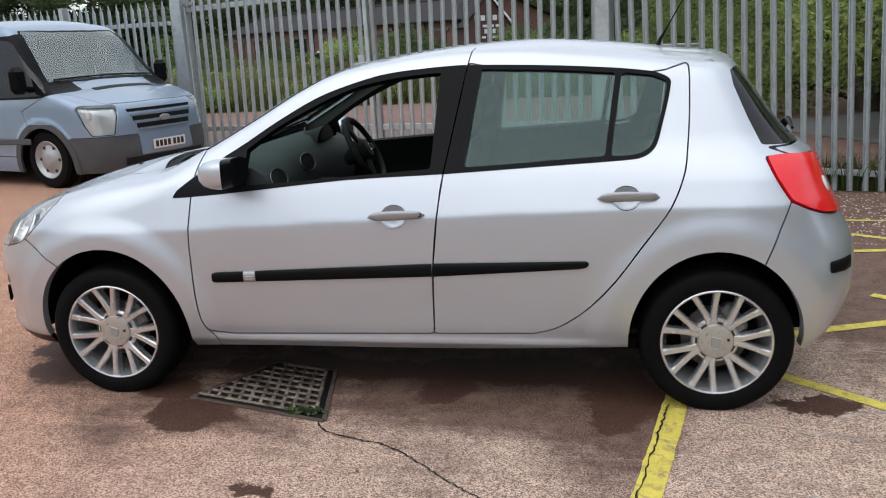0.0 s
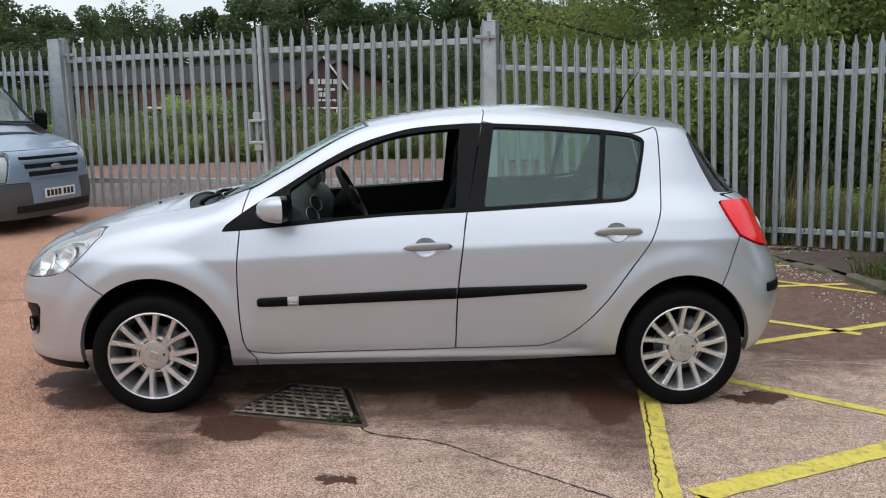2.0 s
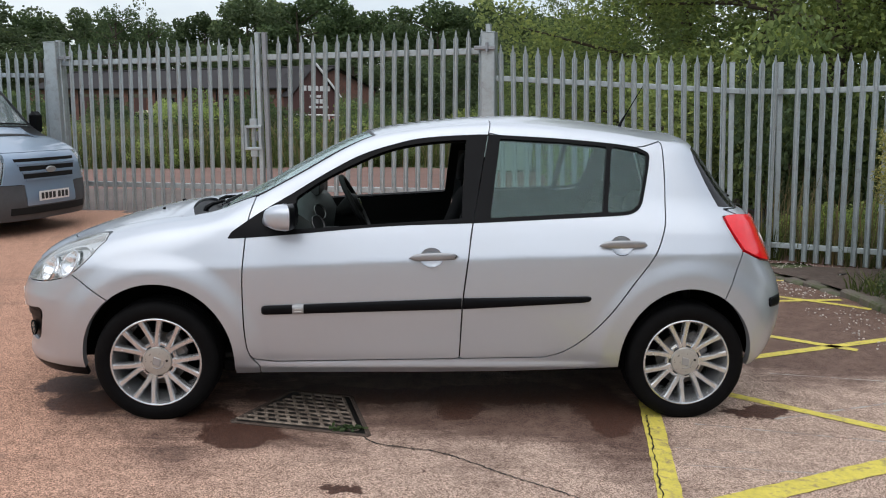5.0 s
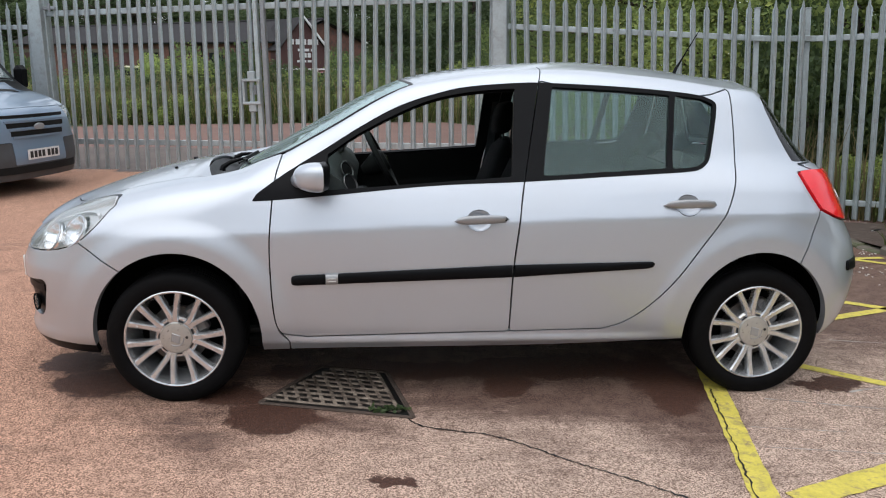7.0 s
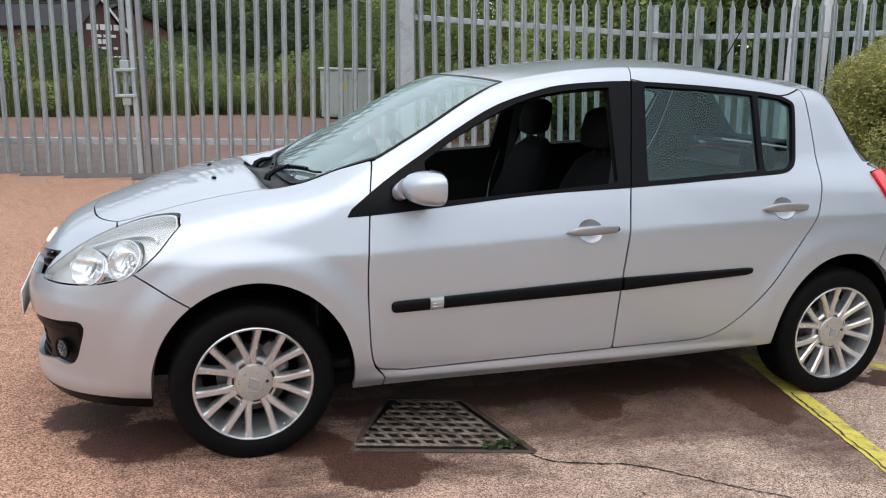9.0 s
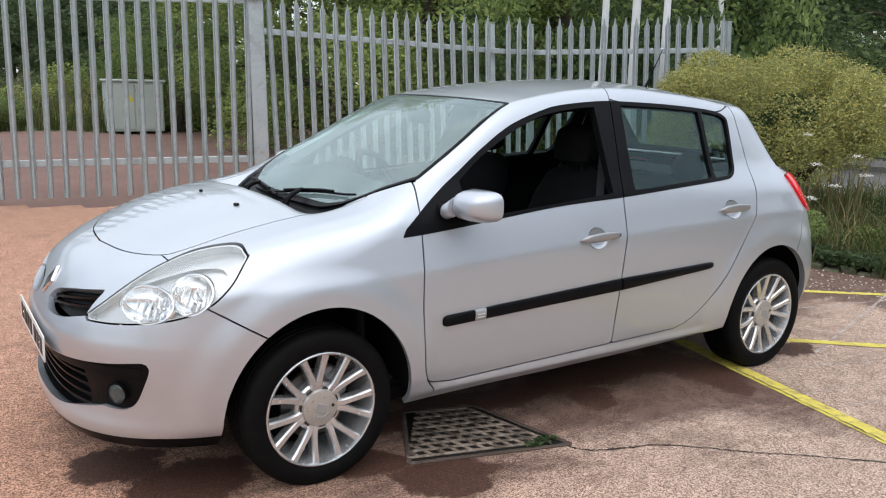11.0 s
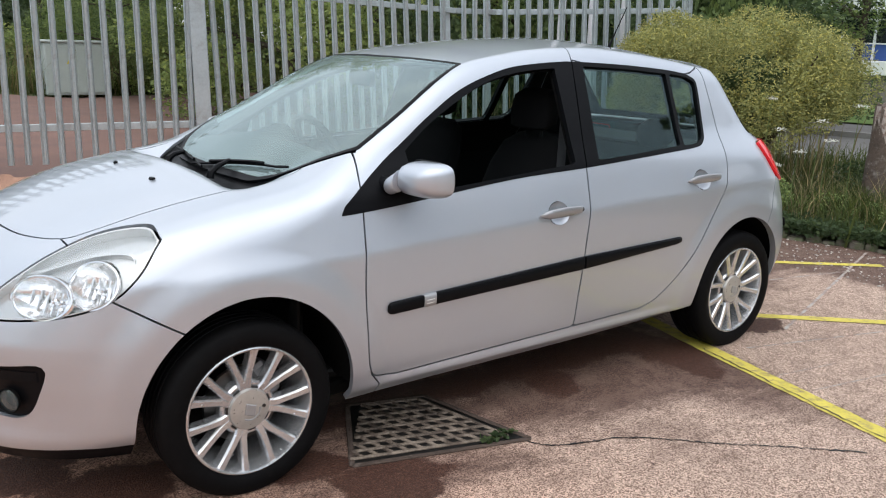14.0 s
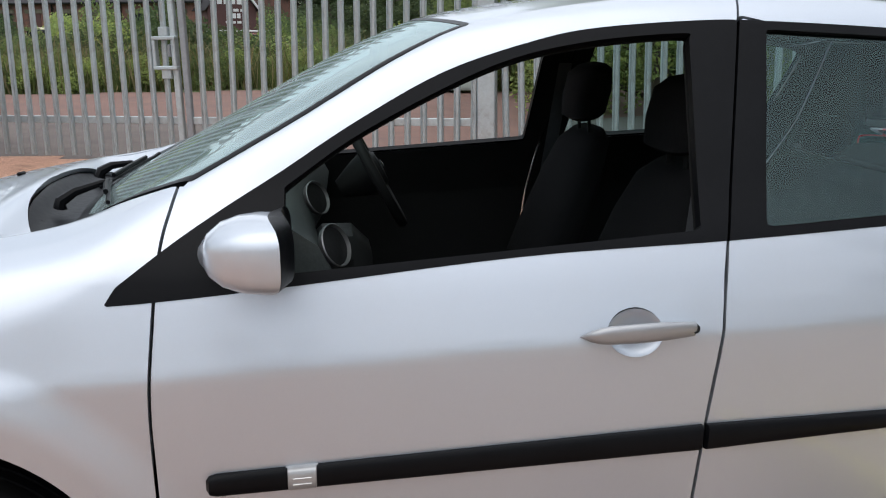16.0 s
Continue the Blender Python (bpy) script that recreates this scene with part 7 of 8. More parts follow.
# saplings and tall weeds in front of the brick workshop
for i in range(30):
    az, d_ = -24 + 25 * (i + rng.random()) / 30, rng.uniform(24, 42)
    x, y = polar(az, d_)
    top_ = 1.45 + d_ * math.tan(radians(rng.choice((-1.6, -1.2, -0.8, -0.5, 0.2, 0.7)))) + 0.25
    shrub(i % 3, x, y, rng.uniform(0.9, 1.5), max(0.5, top_ / 1.3), rng.uniform(0, 360), "rough green sapling among the weeds", "saplings before the workshop")


# grass and weeds
def tufts(name, places, height, width, material, label, seed, bend=0.35):
    r_ = random.Random(seed)
    g = Geo()
    for x, y in places:
        z = ground_height(x, y) - 0.03
        h = height * r_.uniform(0.4, 1.15)
        a = r_.uniform(0, 6.283)
        s = Vector((math.cos(a), math.sin(a), 0)) * width * r_.uniform(0.6, 1.2)
        b = Vector((r_.gauss(0, bend), r_.gauss(0, bend), 0)) * h
        p = Vector((x, y, z))
        k = len(g.v)
        g.v += [tuple(p - s), tuple(p + s), tuple(p + s * 0.7 + b * 0.35 + Vector((0, 0, h * 0.6))), tuple(p - s * 0.7 + b * 0.35 + Vector((0, 0, h * 0.6))), tuple(p + b + Vector((0, 0, h)))]
        g.f += [(k, k + 1, k + 2, k + 3), (k + 3, k + 2, k + 4)]
    return tagged(part(name, g, material, smooth=0), label, "grass", kind="stuff")


r_ = random.Random(8)
edge_y = lambda x: 17.5 + 0.25 * x
belt = [(x, edge_y(x) + abs(r_.gauss(0, 2.6)) + 0.1) for x in (r_.uniform(-20, 13) for _ in range(15000))]
tufts("tall_grass", belt[:11000], 0.85, 0.014, leaf_lawn, "tall weeds and grass along the far edge of the red road", 3)
tufts("dry_grass", belt[11000:], 1.35, 0.010, straw, "dry seed stalks among the weeds", 4)
fringe = [(x, fence_y(x) + r_.uniform(0.05, 2.4) * (1.0 if x > 4.3 else 0.08)) for x in (r_.uniform(2.0, 9.5) for _ in range(6000))]
tufts("fence_grass", fringe, 0.40, 0.008, leaf_lawn, "grass and weeds behind the fence", 5)
for x, y, w_, h_ in ((5.5, 4.9, 0.6, 0.55), (6.3, 4.2, 0.6, 0.6), (5.9, 4.6, 0.5, 0.75), (4.9, 5.3, 0.5, 0.5)):
    shrub(2, x, y, w_, h_, x * 700 % 360, "pale green leafy weed behind the fence", "shrubs behind the fence")
tufts("fence_stalks", [(x, fence_y(x) + abs(r_.gauss(0.25, 0.3)) + 0.06) for x in (r_.uniform(4.2, 7.5) for _ in range(500))], 1.1, 0.008, straw, "yellowing dry stalks against the fence", 6, 0.2)


# ---- planting bed with kerb, round bush and stump ----
bed_edge = [(3.55, 3.55), (3.62, 2.4), (3.66, 1.2), (3.78, 0.45), (3.94, 0.02), (4.00, -0.40), (4.02, -1.0), (4.05, -3.0), (4.1, -6.0)]
kerb_line = run(bed_edge, 4) + [bed_edge[-1]]
kerb = thing("bed_kerb", "low crumbling mossy kerb round the planting bed", "kerb", kind="structure")
rk = random.Random(3)
i = 0
kp = [Vector(q) for q in kerb_line]
for a, b in zip(kp, kp[1:]):
    d = b - a
    n = max(1, round(d.length / 0.46))
    for k in range(n):
        p = a.lerp(b, (k + 0.5) / n)
        w, h = 0.15 * rk.uniform(0.7, 1.2), 0.085 * rk.uniform(0.5, 1.1)
        g = Geo().box((0, 0, h / 2 - 0.03), (d.length / n * 0.985, w, h), 0.016)
        part("kerb_stone", g, kerb_stone, kerb, at=pose(p.x + 0.05, p.y, ground_height(p.x, p.y), rk.uniform(-7, 7), rk.uniform(-4, 4), math.degrees(math.atan2(d.y, d.x)) + rk.uniform(-5, 5)))
g = Geo()
for a in kerb_line:
    for u in (0.06, 0.6, 1.4, 2.6):
        x, y = a[0] + u, a[1]
        g.v.append((x, y, ground_height(x, y) + 0.05 + 0.05 * math.sin(3 * x + 2 * y) * (u > 0.1)))
g.f = [(i * 4 + j, i * 4 + j + 1, i * 4 + j + 5, i * 4 + j + 4) for i in range(len(kerb_line) - 1) for j in range(3)]
tagged(part("bed_soil", g, soil, smooth=60), "dark soil and leaf litter in the planting bed", "soil", kind="structure")

rb_ = random.Random(42)
bush = thing("round_bush", "large rounded yellow-green bush on bare stems in the bed", "bush", at=pose(5.33, 2.17, 0.0))
blobs = []
for _ in range(105):
    a, e = rb_.uniform(0, 6.283), math.asin(rb_.uniform(-0.40, 1.0))
    k = rb_.uniform(0.72, 1.0)
    ch, sv = math.cos(e) ** 0.65, abs(math.sin(e)) ** 0.75 * (1 if e > 0 else -1)
    blobs.append((1.14 * math.cos(a) * ch * k, 1.14 * math.sin(a) * ch * k, 1.07 + 0.54 * sv * k + rb_.gauss(0, 0.04), rb_.uniform(0.15, 0.36)))
g = Geo()
leaf_quads(g, [tuple(c + rb_.gauss(0, 0.018) for c in q) for q in crown_points(rb_, blobs, 130000, 0.80)], 0.036, rb_, long=2.6, droop=0.25)
part("foliage", g, leaf_bush, bush, "", 0)
# dark leaves in the core: the bush's inner shade put into their colour
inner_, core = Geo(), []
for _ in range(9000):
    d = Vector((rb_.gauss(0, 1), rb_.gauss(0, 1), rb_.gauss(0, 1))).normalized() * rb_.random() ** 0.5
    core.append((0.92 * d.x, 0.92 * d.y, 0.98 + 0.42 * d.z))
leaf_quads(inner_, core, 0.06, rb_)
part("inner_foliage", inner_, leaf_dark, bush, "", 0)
w = Geo()
for k in range(15):
    b = blobs[k * 4]
    w.tube([(b[0] * 0.12, b[1] * 0.12, -0.05), (b[0] * 0.4, b[1] * 0.4, 0.45), b[:3]], [0.035, 0.024, 0.006], 6)
part("stems", w, bark, bush, "bare brown stems")

stump = thing("tree_stump", "weathered grey-brown tree stump, bark peeling at the top", "stump", at=pose(5.0, 0.39, 0.0, 0, -1.4, 0))
rows = []
rs_ = random.Random(9)
for z, r in ((-0.1, 0.13), (0.1, 0.115), (0.35, 0.105), (0.55, 0.102), (0.60, 0.094), (0.85, 0.090), (1.0, 0.087), (1.02, 0.080)):
    rows.append([((r + 0.008 * math.sin(5 * a + z * 4) + rs_.uniform(-0.004, 0.004)) * math.cos(a), (r + 0.008 * math.cos(4 * a) + rs_.uniform(-0.004, 0.004)) * math.sin(a), z + (0.015 * math.sin(3 * a) if z > 0.95 else 0)) for a in np.linspace(0, 6.283, 29)[:-1]])
part("trunk", Geo().loft(rows), stump_wood, stump, "", 50)
g = Geo()
for a0, a1, z0, z1 in ((3.3, 3.9, 0.72, 1.01), (3.9, 4.5, 0.80, 1.015), (2.7, 3.2, 0.86, 1.015)):
    rows = []
    for a in np.linspace(a0, a1, 6):
        rows.append([(0.095 * math.cos(a), 0.095 * math.sin(a), z0 + 0.05 * math.sin(9 * a)), (0.098 * math.cos(a), 0.098 * math.sin(a), (z0 + z1) / 2), (0.092 * math.cos(a), 0.092 * math.sin(a), z1)])
    g.loft(rows, closed=False, cap=False)
part("bare_wood", g, surface("bare_wood", (0.42, 0.37, 0.33), 0.85, vary=0.2, scale=12, bump=0.4, second=(0.16, 0.09, 0.07), amount=0.55), stump, "pale bare wood", 50)

rg = random.Random(15)
places = [(rg.uniform(3.75, 6.4), rg.uniform(-3.0, 3.4)) for _ in range(11000)]
places = [p for p in places if p[1] < 2.3 and p[0] > 3.72 + max(0, 0.3 - 0.1 * p[1]) * (p[1] < 1)]
tufts("bed_grass", places[:6500], 0.27, 0.009, leaf_lawn, "rough grass in the planting bed", 9, 0.5)
tufts("stump_grass", [(rg.gauss(4.75, 0.28), rg.gauss(0.25, 0.32)) for _ in range(1500)], 0.40, 0.008, leaf_lawn, "long grass round the stump", 12, 0.4)
tufts("stump_stalks", [(rg.gauss(4.7, 0.35), rg.gauss(0.35, 0.4)) for _ in range(260)], 0.50, 0.005, straw, "dry stalks round the stump", 13, 0.4)
tufts("bed_stalks", places[6000:6500], 0.45, 0.005, straw, "dry grass stalks in the planting bed", 10, 0.4)
for x, y, w_, h_, k in ((4.35, -0.75, 0.46, 0.32, 0), (4.75, -0.45, 0.45, 0.36, 0), (4.6, -1.25, 0.5, 0.5, 0), (4.3, 0.95, 0.4, 0.36, 0), (4.15, 1.5, 0.4, 0.36, 1), (5.2, -1.0, 0.5, 0.5, 0), (5.9, 0.5, 0.5, 0.45, 1), (5.7, 0.0, 0.55, 0.50, 2), (6.3, 0.3, 0.6, 0.50, 2), (5.9, -0.6, 0.6, 0.55, 0), (4.55, 0.2, 0.34, 0.26, 0)):
    shrub(k, x, y, w_, h_, x * 1000 % 360, "low green leafy plant in the bed", "bed plants")
g = Geo()
ivy = [(3.70 + 0.28 * max(0.0, 0.5 - yy) * (yy < 0.5) + abs(rg.gauss(0, 0.24)), yy) for yy in (rg.uniform(-1.2, 1.6) for _ in range(5200))]
leaf_quads(g, [(x + 0.05, y, 0.05 + rg.uniform(0, 0.10)) for x, y in ivy], 0.045, rg, 0.6, 1.2)
tagged(part("ground_ivy", g, leaf_dark, smooth=0), "low ivy creeping over the kerb", "plant", kind="stuff")
for x, y, z in ((4.3, 0.75, 0.62), (4.2, 0.9, 0.50), (4.5, 0.6, 0.72), (4.4, 1.0, 0.78), (4.7, 0.8, 0.86), (4.35, 1.08, 1.04), (4.35, 0.30, 1.03)):
    fl = thing("cow_parsley", "white flower head on a thin stalk in the bed", "flower", "white flowers", at=pose(x, y, 0))
    part("stalk", Geo().tube([(0, 0, 0), (0.01, 0.01, z * 0.6), (0.03, 0.0, z)], [0.004, 0.003, 0.002], 5), leaf_mid, fl)
    g = Geo()
    leaf_quads(g, [(0.03 + rg.gauss(0, 0.028), rg.gauss(0, 0.028), z + rg.gauss(0, 0.006)) for _ in range(60)], 0.016, rg, 0.9)
    tagged(part("flower_head", g, blossom, fl), kind="stuff")

# ---- beyond the fence: poles, cabinet, buildings ----
for x, y, r, h in ((5.72, 5.10, 0.050, 7.5), (5.62, 4.45, 0.055, 7.5), (5.66, 3.98, 0.045, 7.5), (8.13, 5.17, 0.045, 7.5)):
    fp = thing("flagpole", "tall white pole behind the fence", "pole", "white poles", at=pose(x, y, ground_height(x, y)))
    part("pole", Geo().tube([(0, 0, 0), (0, 0, h * 0.5), (0, 0, h)], [r, r * 0.92, r * 0.8], 16), pole_white, fp)
    part("base_plate", Geo().box((0, 0, 0.01), (r * 6, r * 6, 0.02), 0.004), galvanised_dark, fp)

cab = thing("utility_cabinet", "grey-green metal utility cabinet by the far edge of the road", "cabinet", at=pose(2.85, 18.3, -0.10, 0, 0, -4))
part("body", Geo().box((0, 0, 0.60), (1.35, 0.5, 1.2), 0.02), cabinet_green, cab)
part("roof", Geo().box((0, 0, 1.22), (1.45, 0.6, 0.06), 0.02), cabinet_green, cab)
for s in (-1, 1):
    part("door", Geo().box((s * 0.33, -0.26, 0.60), (0.62, 0.03, 1.08), 0.008), cabinet_green, cab)
part("warning_label", Geo().prism([(-0.09, -0.08), (0.09, -0.08), (0, 0.09)], 0, 0.004, pose(-0.12, -0.28, 0.8, 90, 0, 0)), surface("warning_yellow", (0.6, 0.5, 0.05), 0.5, bump=0), cab)
smallcab = thing("marker_post", "small pale concrete marker behind the fence", "post", at=pose(6.6, 13.2, 0))
part("body", Geo().box((0, 0, 0.55), (0.42, 0.3, 1.1), 0.03), kerb_stone, smallcab)
part("cap", Geo().box((0, 0, 1.12), (0.5, 0.38, 0.07), 0.02), white_panel, smallcab)


def lock_box(x, y, z):
    lb = thing("gate_lock_box", "galvanised lock box with a square opening on the gate", "lock", at=pose(x, y, z, 0, math.degrees(LEAN), -21))
    for c, s in (((0, 0, 0.14), (0.25, 0.07, 0.035)), ((0, 0, -0.14), (0.25, 0.07, 0.035)), ((-0.105, 0, 0), (0.035, 0.07, 0.25)), ((0.105, 0, 0), (0.035, 0.07, 0.25)), ((0.0, 0, 0.20), (0.10, 0.04, 0.09)), ((0.0, 0, -0.20), (0.10, 0.04, 0.09))):
        part("plate", Geo().box(c, s, 0.006), galvanised, lb)
    part("lock_body", Geo().box((0, 0.03, 0.02), (0.10, 0.05, 0.12), 0.01), galvanised_dark, lb)


lock_box(-1.995, 6.42, 1.10)
for q, z in ((GATE[0] + Vector((0.10, -0.06)), 2.12), (GATE[2] + Vector((-0.12, -0.06)), 2.22)):
    hg = part("hinge", Geo().box((0, 0, 0), (0.26, 0.05, 0.045), 0.008), galvanised_dark, leaf_a if z < 2.2 else leaf_b, "dark steel hinge clasp", at=pose(q.x, q.y, z, 0, 0, -21))
    part("pin", Geo().tube([(0.03, -0.02, -0.05), (0.03, -0.02, 0.06)], 0.018, 10), galvanised_dark, hg)


def brick_buildings():
    """The long low workshop runs away from the gate; a gabled annex closes its near end."""
    p0, p1 = Vector(polar(-6.9, 50)), Vector(polar(-22.5, 74))
    d = p0 - p1
    L, H, D, R = d.length, 3.5, 7.0, 1.25
    b = thing("brick_building", "low red brick workshop with slate roof behind weeds", "building", at=pose((p0.x + p1.x) / 2, (p0.y + p1.y) / 2, -0.9, 0, 0, math.degrees(math.atan2(d.y, d.x))))
    part("wall", Geo().box((0, 0, H / 2), (L, 0.4, H), 0.02), brick_red, b)
    part("end_wall", Geo().prism([(0, 0), (D, 0), (D, H), (D / 2, H + R), (0, H)], -0.2, 0.2, pose(L / 2 - 0.2, 0.25, 0) @ pose(0, 0, 0, 90, 0, 90)), brick_red, b)
    part("roof", Geo().add([(-L / 2 - 0.3, -0.45, H - 0.05), (L / 2 + 0.2, -0.45, H - 0.05), (L / 2 + 0.2, D / 2, H + R + 0.1), (-L / 2 - 0.3, D / 2, H + R + 0.1), (-L / 2 - 0.3, D + 0.5, H - 0.05), (L / 2 + 0.2, D + 0.5, H - 0.05), (-L / 2 - 0.3, D / 2, H + R - 0.05), (L / 2 + 0.2, D / 2, H + R - 0.05)], [(0, 1, 2, 3), (3, 2, 5, 4), (0, 6, 7, 1), (6, 4, 5, 7)]), slate, b, "dark slate roof", 0)
    part("ridge", Geo().tube([(-L / 2 - 0.3, D / 2, H + R + 0.1), (L / 2 + 0.2, D / 2, H + R + 0.1)], 0.09, 6), slate, b)
    part("gutter", Geo().box((0, -0.50, H - 0.06), (L + 0.4, 0.12, 0.12), 0.03), dark_plastic, b)
    for k, x in enumerate(np.linspace(-L / 2 + 2.2, L / 2 - 2.0, 9)):
        w_ = 1.25 if k % 3 else 1.7
        wn = part("window", Geo().box((x, -0.21, 1.9), (w_, 0.06, 1.9), 0.01), window_dark if k % 2 else sign_brown, b, "dark boarded opening")
        part("lintel", Geo().box((x, -0.23, 2.98), (w_ + 0.5, 0.10, 0.24), 0.02), kerb_stone, wn)
        part("sill", Geo().box((x, -0.25, 0.90), (w_ + 0.3, 0.16, 0.10), 0.02), kerb_stone, wn)
        part("downpipe", Geo().tube([(x + 1.9, -0.30, 0.0), (x + 1.9, -0.30, H - 0.1)], 0.05, 6), dark_plastic, b)
    q = polar(-5.35, 48.5)
    g2 = thing("gabled_annex", "dark red gabled annex with white painted lettering on its wall", "building", at=pose(*q, -0.9, 0, 0, 22))
    w2, e2_, r2 = 1.25, 3.1, 1.60
    part("wall", Geo().prism([(-w2, 0), (w2, 0), (w2, e2_), (0, e2_ + r2), (-w2, e2_)], -5.0, 0.0, pose(0, 0, 0, 90, 0, 0)), sign_brown, g2)
    part("roof", Geo().add([(-w2 - 0.2, -0.2, e2_ - 0.12), (0, -0.2, e2_ + r2 + 0.1), (w2 + 0.2, -0.2, e2_ - 0.12), (-w2 - 0.2, 5.2, e2_ - 0.12), (0, 5.2, e2_ + r2 + 0.1), (w2 + 0.2, 5.2, e2_ - 0.12)], [(0, 1, 4, 3), (1, 2, 5, 4)]), slate, g2, "", 0)
    for s in (1,):
        part("barge_board", Geo().tube([(s * (w2 + 0.2), -0.22, e2_ - 0.12), (0, -0.22, e2_ + r2 + 0.1)], 0.06, 6), pole_white, g2, "white barge board")
    # unreadable lettering as plain bars
    for z, w_, x, hh in ((3.45, 1.7, 0.05, 0.28), (3.02, 1.1, 0.2, 0.14), (2.74, 0.7, 0.1, 0.24), (2.42, 1.2, 0.2, 0.12)):
        n = max(3, int(w_ / 0.3))
        for i in range(n):
            part("letter_bar", Geo().box((x - w_ / 2 + (i + 0.5) * w_ / n, -0.03, z), (w_ / n * 0.72, 0.03, hh), 0.0), pole_white, g2, "white lettering too small to read")
    rl = thing("barrier_rail", "thin white barrier rail on posts beside the brick annex", "rail")
    a_, b_ = Vector(polar(-7.0, 46)), Vector(polar(0.2, 47))
    part("rail", Geo().tube([(a_.x, a_.y, 1.10), (b_.x, b_.y, 1.10)], 0.045, 6), pole_white, rl)
    for u in (0.02, 0.35, 0.68, 0.98):
        p = a_.lerp(b_, u)
        part("post", Geo().tube([(p.x, p.y, -0.5), (p.x, p.y, 1.10)], 0.04, 6), pole_white, rl)


brick_buildings()


def office():
    """Two-storey office with white frames, blue panels and a grey base, beyond the road."""
    cx, cy = polar(65.6, 57, (-2.96, -3.37))
    b = thing("office_building", "white office building with blue panels under its windows", "building", at=pose(cx, cy, -1.73, 0, 0, -65.6))
    L, n = 26.0, 15
    part("base_wall", Geo().box((0, 0.5, 0.9), (L, 1.0, 1.8), 0.02), grey_brick, b, "grey brick base")
    part("fascia", Geo().box((0, 0.2, 2.17), (L + 0.3, 1.5, 0.80), 0.03), white_panel, b, "white fascia band")
    part("upper_wall", Geo().box((0, 0.9, 3.95), (L, 0.3, 2.8), 0.02), grey_brick, b)
    part("roof_edge", Geo().box((0, 0.7, 5.80), (L + 0.6, 2.0, 0.90), 0.04), white_panel, b, "white roof edge")
    for i in range(n):
        x = -L / 2 + (i + 0.5) * L / n
        wn = part("window", Geo().box((x, 0.66, 4.45), (L / n - 0.16, 0.06, 1.72), 0.01), window_dark, b, "dark window")
        part("frame_bar", Geo().box((x, 0.62, 4.92), (L / n, 0.10, 0.09), 0.01), pole_white, wn)
        part("panel", Geo().box((x, 0.64, 3.06), (L / n - 0.14, 0.08, 0.92), 0.01), blue_panel, b, "blue panel")
        part("mullion", Geo().box((x - L / n / 2, 0.60, 3.95), (0.15, 0.16, 2.75), 0.01), pole_white, b, "white mullion")
    part("sill", Geo().box((0, 0.56, 3.55), (L, 0.16, 0.08), 0.01), pole_white, b)
    part("notice", Geo().box((1.75, 0.60, 4.28), (1.5, 0.02, 0.95), 0.0), surface("grey_poster", (0.36, 0.34, 0.40), 0.6, bump=0), b, "grey notice in a window")
    for w_, z in ((1.0, 4.42), (1.2, 4.18)):
        part("notice_bar", Geo().box((1.75, 0.585, z), (w_, 0.02, 0.14), 0.0), plate_white, b, "")
    rs_ = part("red_sign", Geo().box((-0.30, -0.04, 0.42), (1.15, 0.10, 0.62), 0.02), red_board, b, "red board on the wall")
    part("sign_bar", Geo().box((-0.55, -0.10, 0.45), (0.3, 0.02, 0.14), 0.0), plate_white, rs_, "")
    part("doorway", Geo().box((2.7, -0.03, 0.85), (2.4, 0.12, 1.65), 0.02), window_dark, b, "dark glazed doorway")
    part("door_post", Geo().box((1.35, -0.05, 0.88), (0.16, 0.16, 1.75), 0.02), pole_white, b, "")
    ds = part("door_sign", Geo().box((2.8, -0.58, 2.17), (1.9, 0.06, 0.62), 0.02), dark_plastic, b, "dark sign panel")
    part("sign_bar", Geo().box((2.7, -0.62, 2.17), (1.2, 0.02, 0.16), 0.0), red_board, ds, "")
    part("back", Geo().box((0, 4.5, 3.0), (L, 7.0, 6.0), 0.02), grey_brick, b)


office()


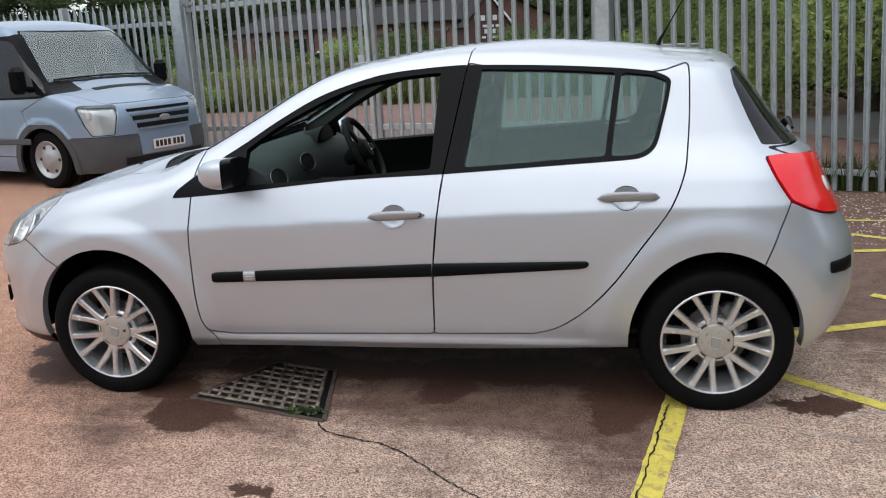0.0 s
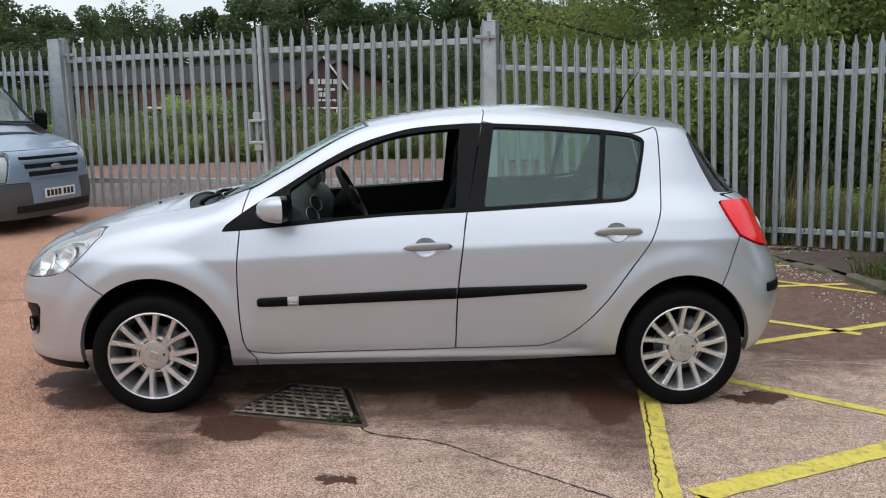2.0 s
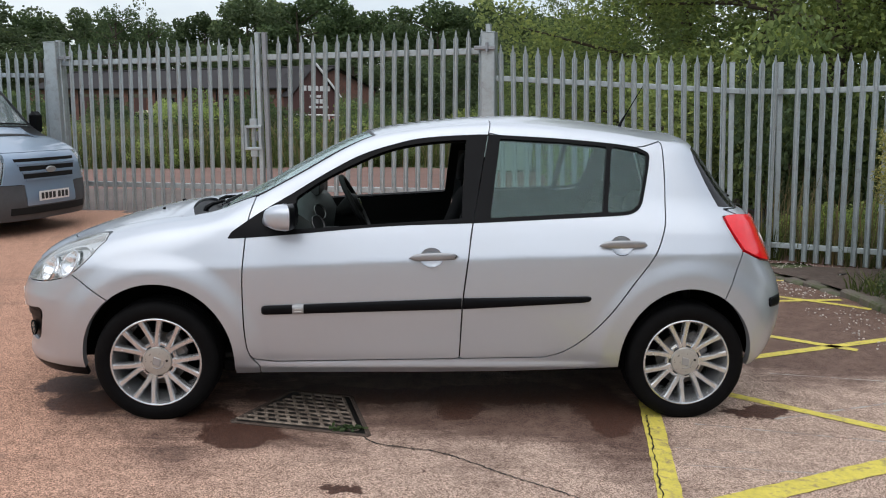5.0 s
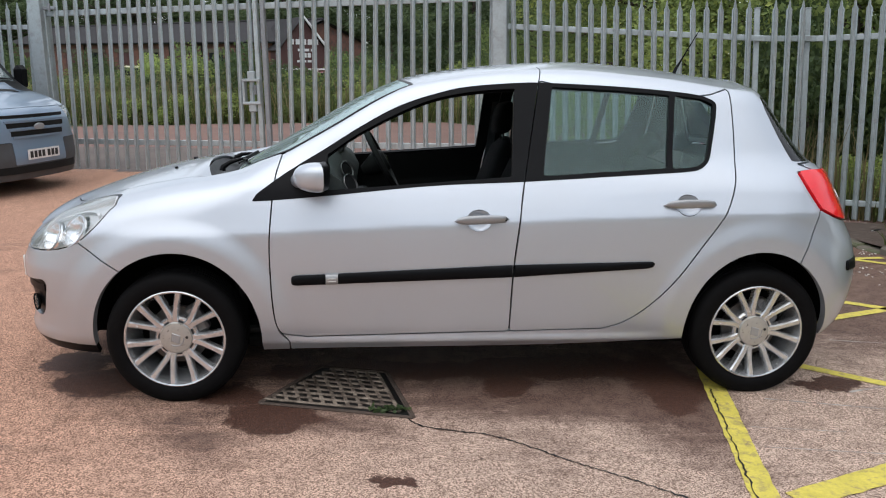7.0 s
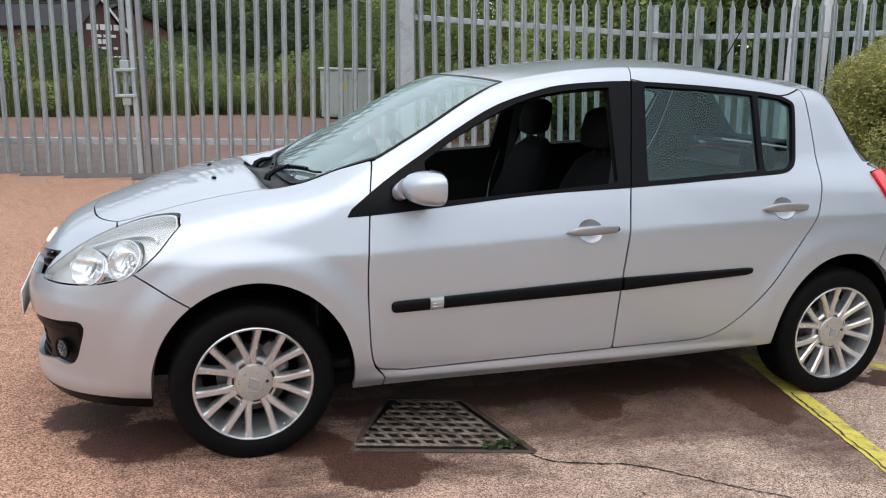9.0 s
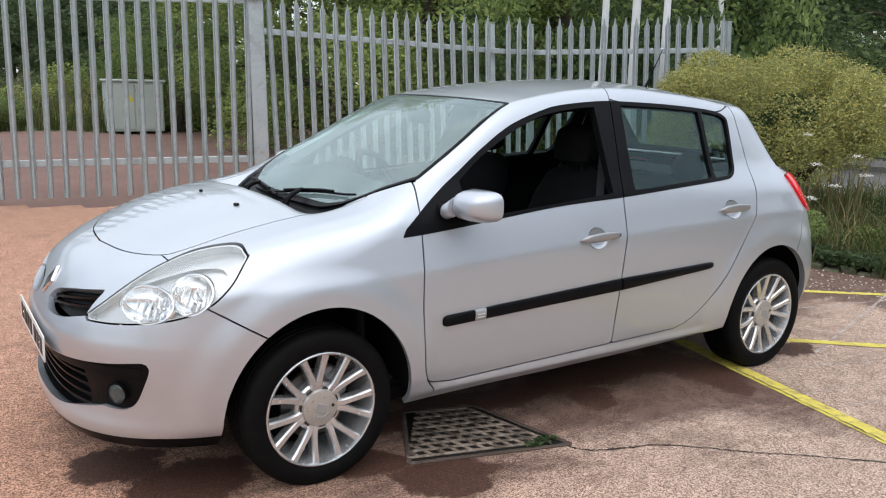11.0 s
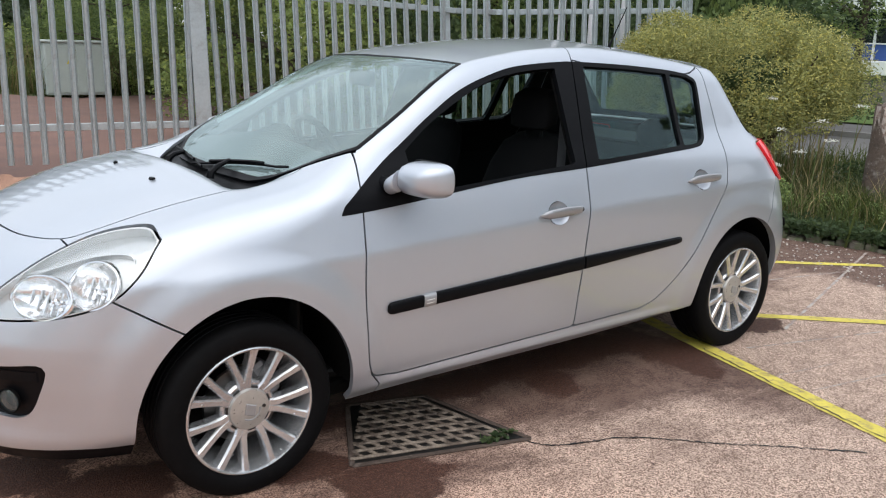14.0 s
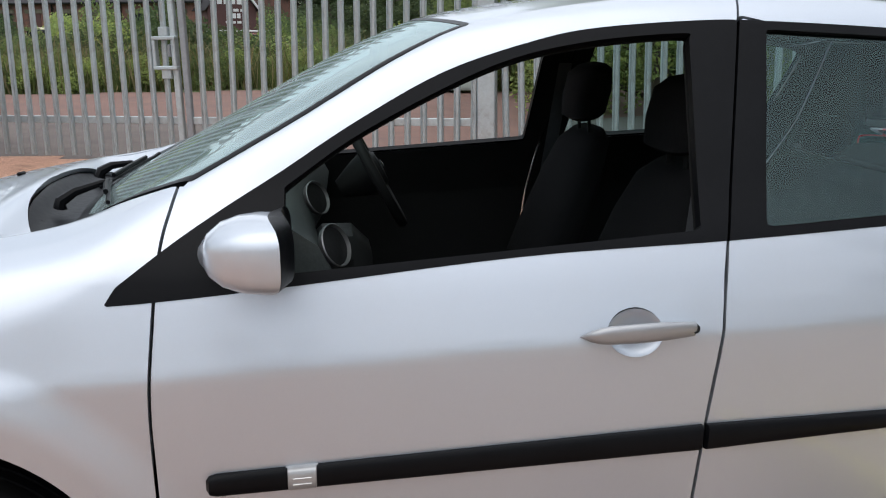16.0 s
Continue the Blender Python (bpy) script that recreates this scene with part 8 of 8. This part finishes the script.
def band(name, mid, half, material, label, lift, cat, cols=4, skirt=0.0):
    """A strip of the ground that runs past the bed, along the far pavement."""
    g = Geo()
    d = Vector((math.sin(radians(-26)), math.cos(radians(-26))))
    s = Vector((d.y, -d.x))
    for i in range(22):
        p = Vector(mid) + d * (i - 16) * 2.2
        for e in np.linspace(-1, 1, cols):
            q = p + s * e * half
            g.v.append((q.x, q.y, ground_height(q.x, q.y) + lift))
    g.f = [(i * cols + j, i * cols + j + 1, (i + 1) * cols + j + 1, (i + 1) * cols + j) for i in range(21) for j in range(cols - 1)]
    # the kerb face towards the road
    if skirt:
        k = len(g.v)
        g.v += [(x, y, z - skirt) for x, y, z in g.v[0:22 * cols:cols]]
        g.f += [(i * cols, (i + 1) * cols, k + i + 1, k + i) for i in range(21)]
    return tagged(part(name, g, material, smooth=0 if skirt else 60), label, cat, kind="structure")


kerb_pale = surface("pale_kerb", (0.24, 0.23, 0.22), 0.9, vary=0.15, scale=2, fine=30, bump=0.3)
band("road", (12.2, 3.6), 4.6, grey_road, "grey tarmac road beyond the planting bed", 0.0, "road")
band("pavement", (18.3, 6.4), 1.6, grey_road, "grey pavement across the road", 0.09, "pavement")
band("far_kerb", (16.78, 5.64), 0.12, kerb_pale, "stone kerb across the road", 0.10, "kerb", 4, 0.16)
band("lawn", (34.9, 14.3), 16.6, lawn, "mown lawn in front of the office", 0.12, "lawn", 14)
# far parked vehicles half hidden by weeds
for az, d, col, lab, hh in ((-15.6, 47, surface("cream_paint", (0.46, 0.43, 0.26), 0.4, vary=0.06, bump=0.02), "pale cream parked car half hidden by weeds", 1.55), (-3.4, 45, red_board, "small red parked car far off", 1.35), (1.2, 50, dark_plastic, "dark parked car far off", 1.4)):
    x, y = polar(az, d)
    pv = thing("parked_car", lab, "car", "far parked vehicles", at=pose(x, y, -0.35, 0, 0, 8))
    rows = []
    for yy, k in ((-0.85, 0.96), (-0.6, 1.0), (0.6, 1.0), (0.85, 0.96)):
        rows.append([(-2.1 * k, yy, 0.3), (-2.1 * k, yy, 0.8), (-1.2, yy, 0.95), (-0.6, yy * 0.85, hh * k), (1.2, yy * 0.85, hh * k), (1.9, yy, 0.98), (2.1 * k, yy, 0.8), (2.1 * k, yy, 0.3)])
    part("body", Geo().loft(rows), col, pv, "", 30)
    part("window", Geo().box((0.2, -0.80, hh * 0.5 + 0.48), (2.0, 0.06, hh * 0.25), 0.04), window_dark, pv, "")
    for wx in (-1.3, 1.3):
        part("wheel", Geo().tube([(wx, -0.86, 0.32), (wx, -0.6, 0.32)], 0.32, 16), rubber, pv, "")
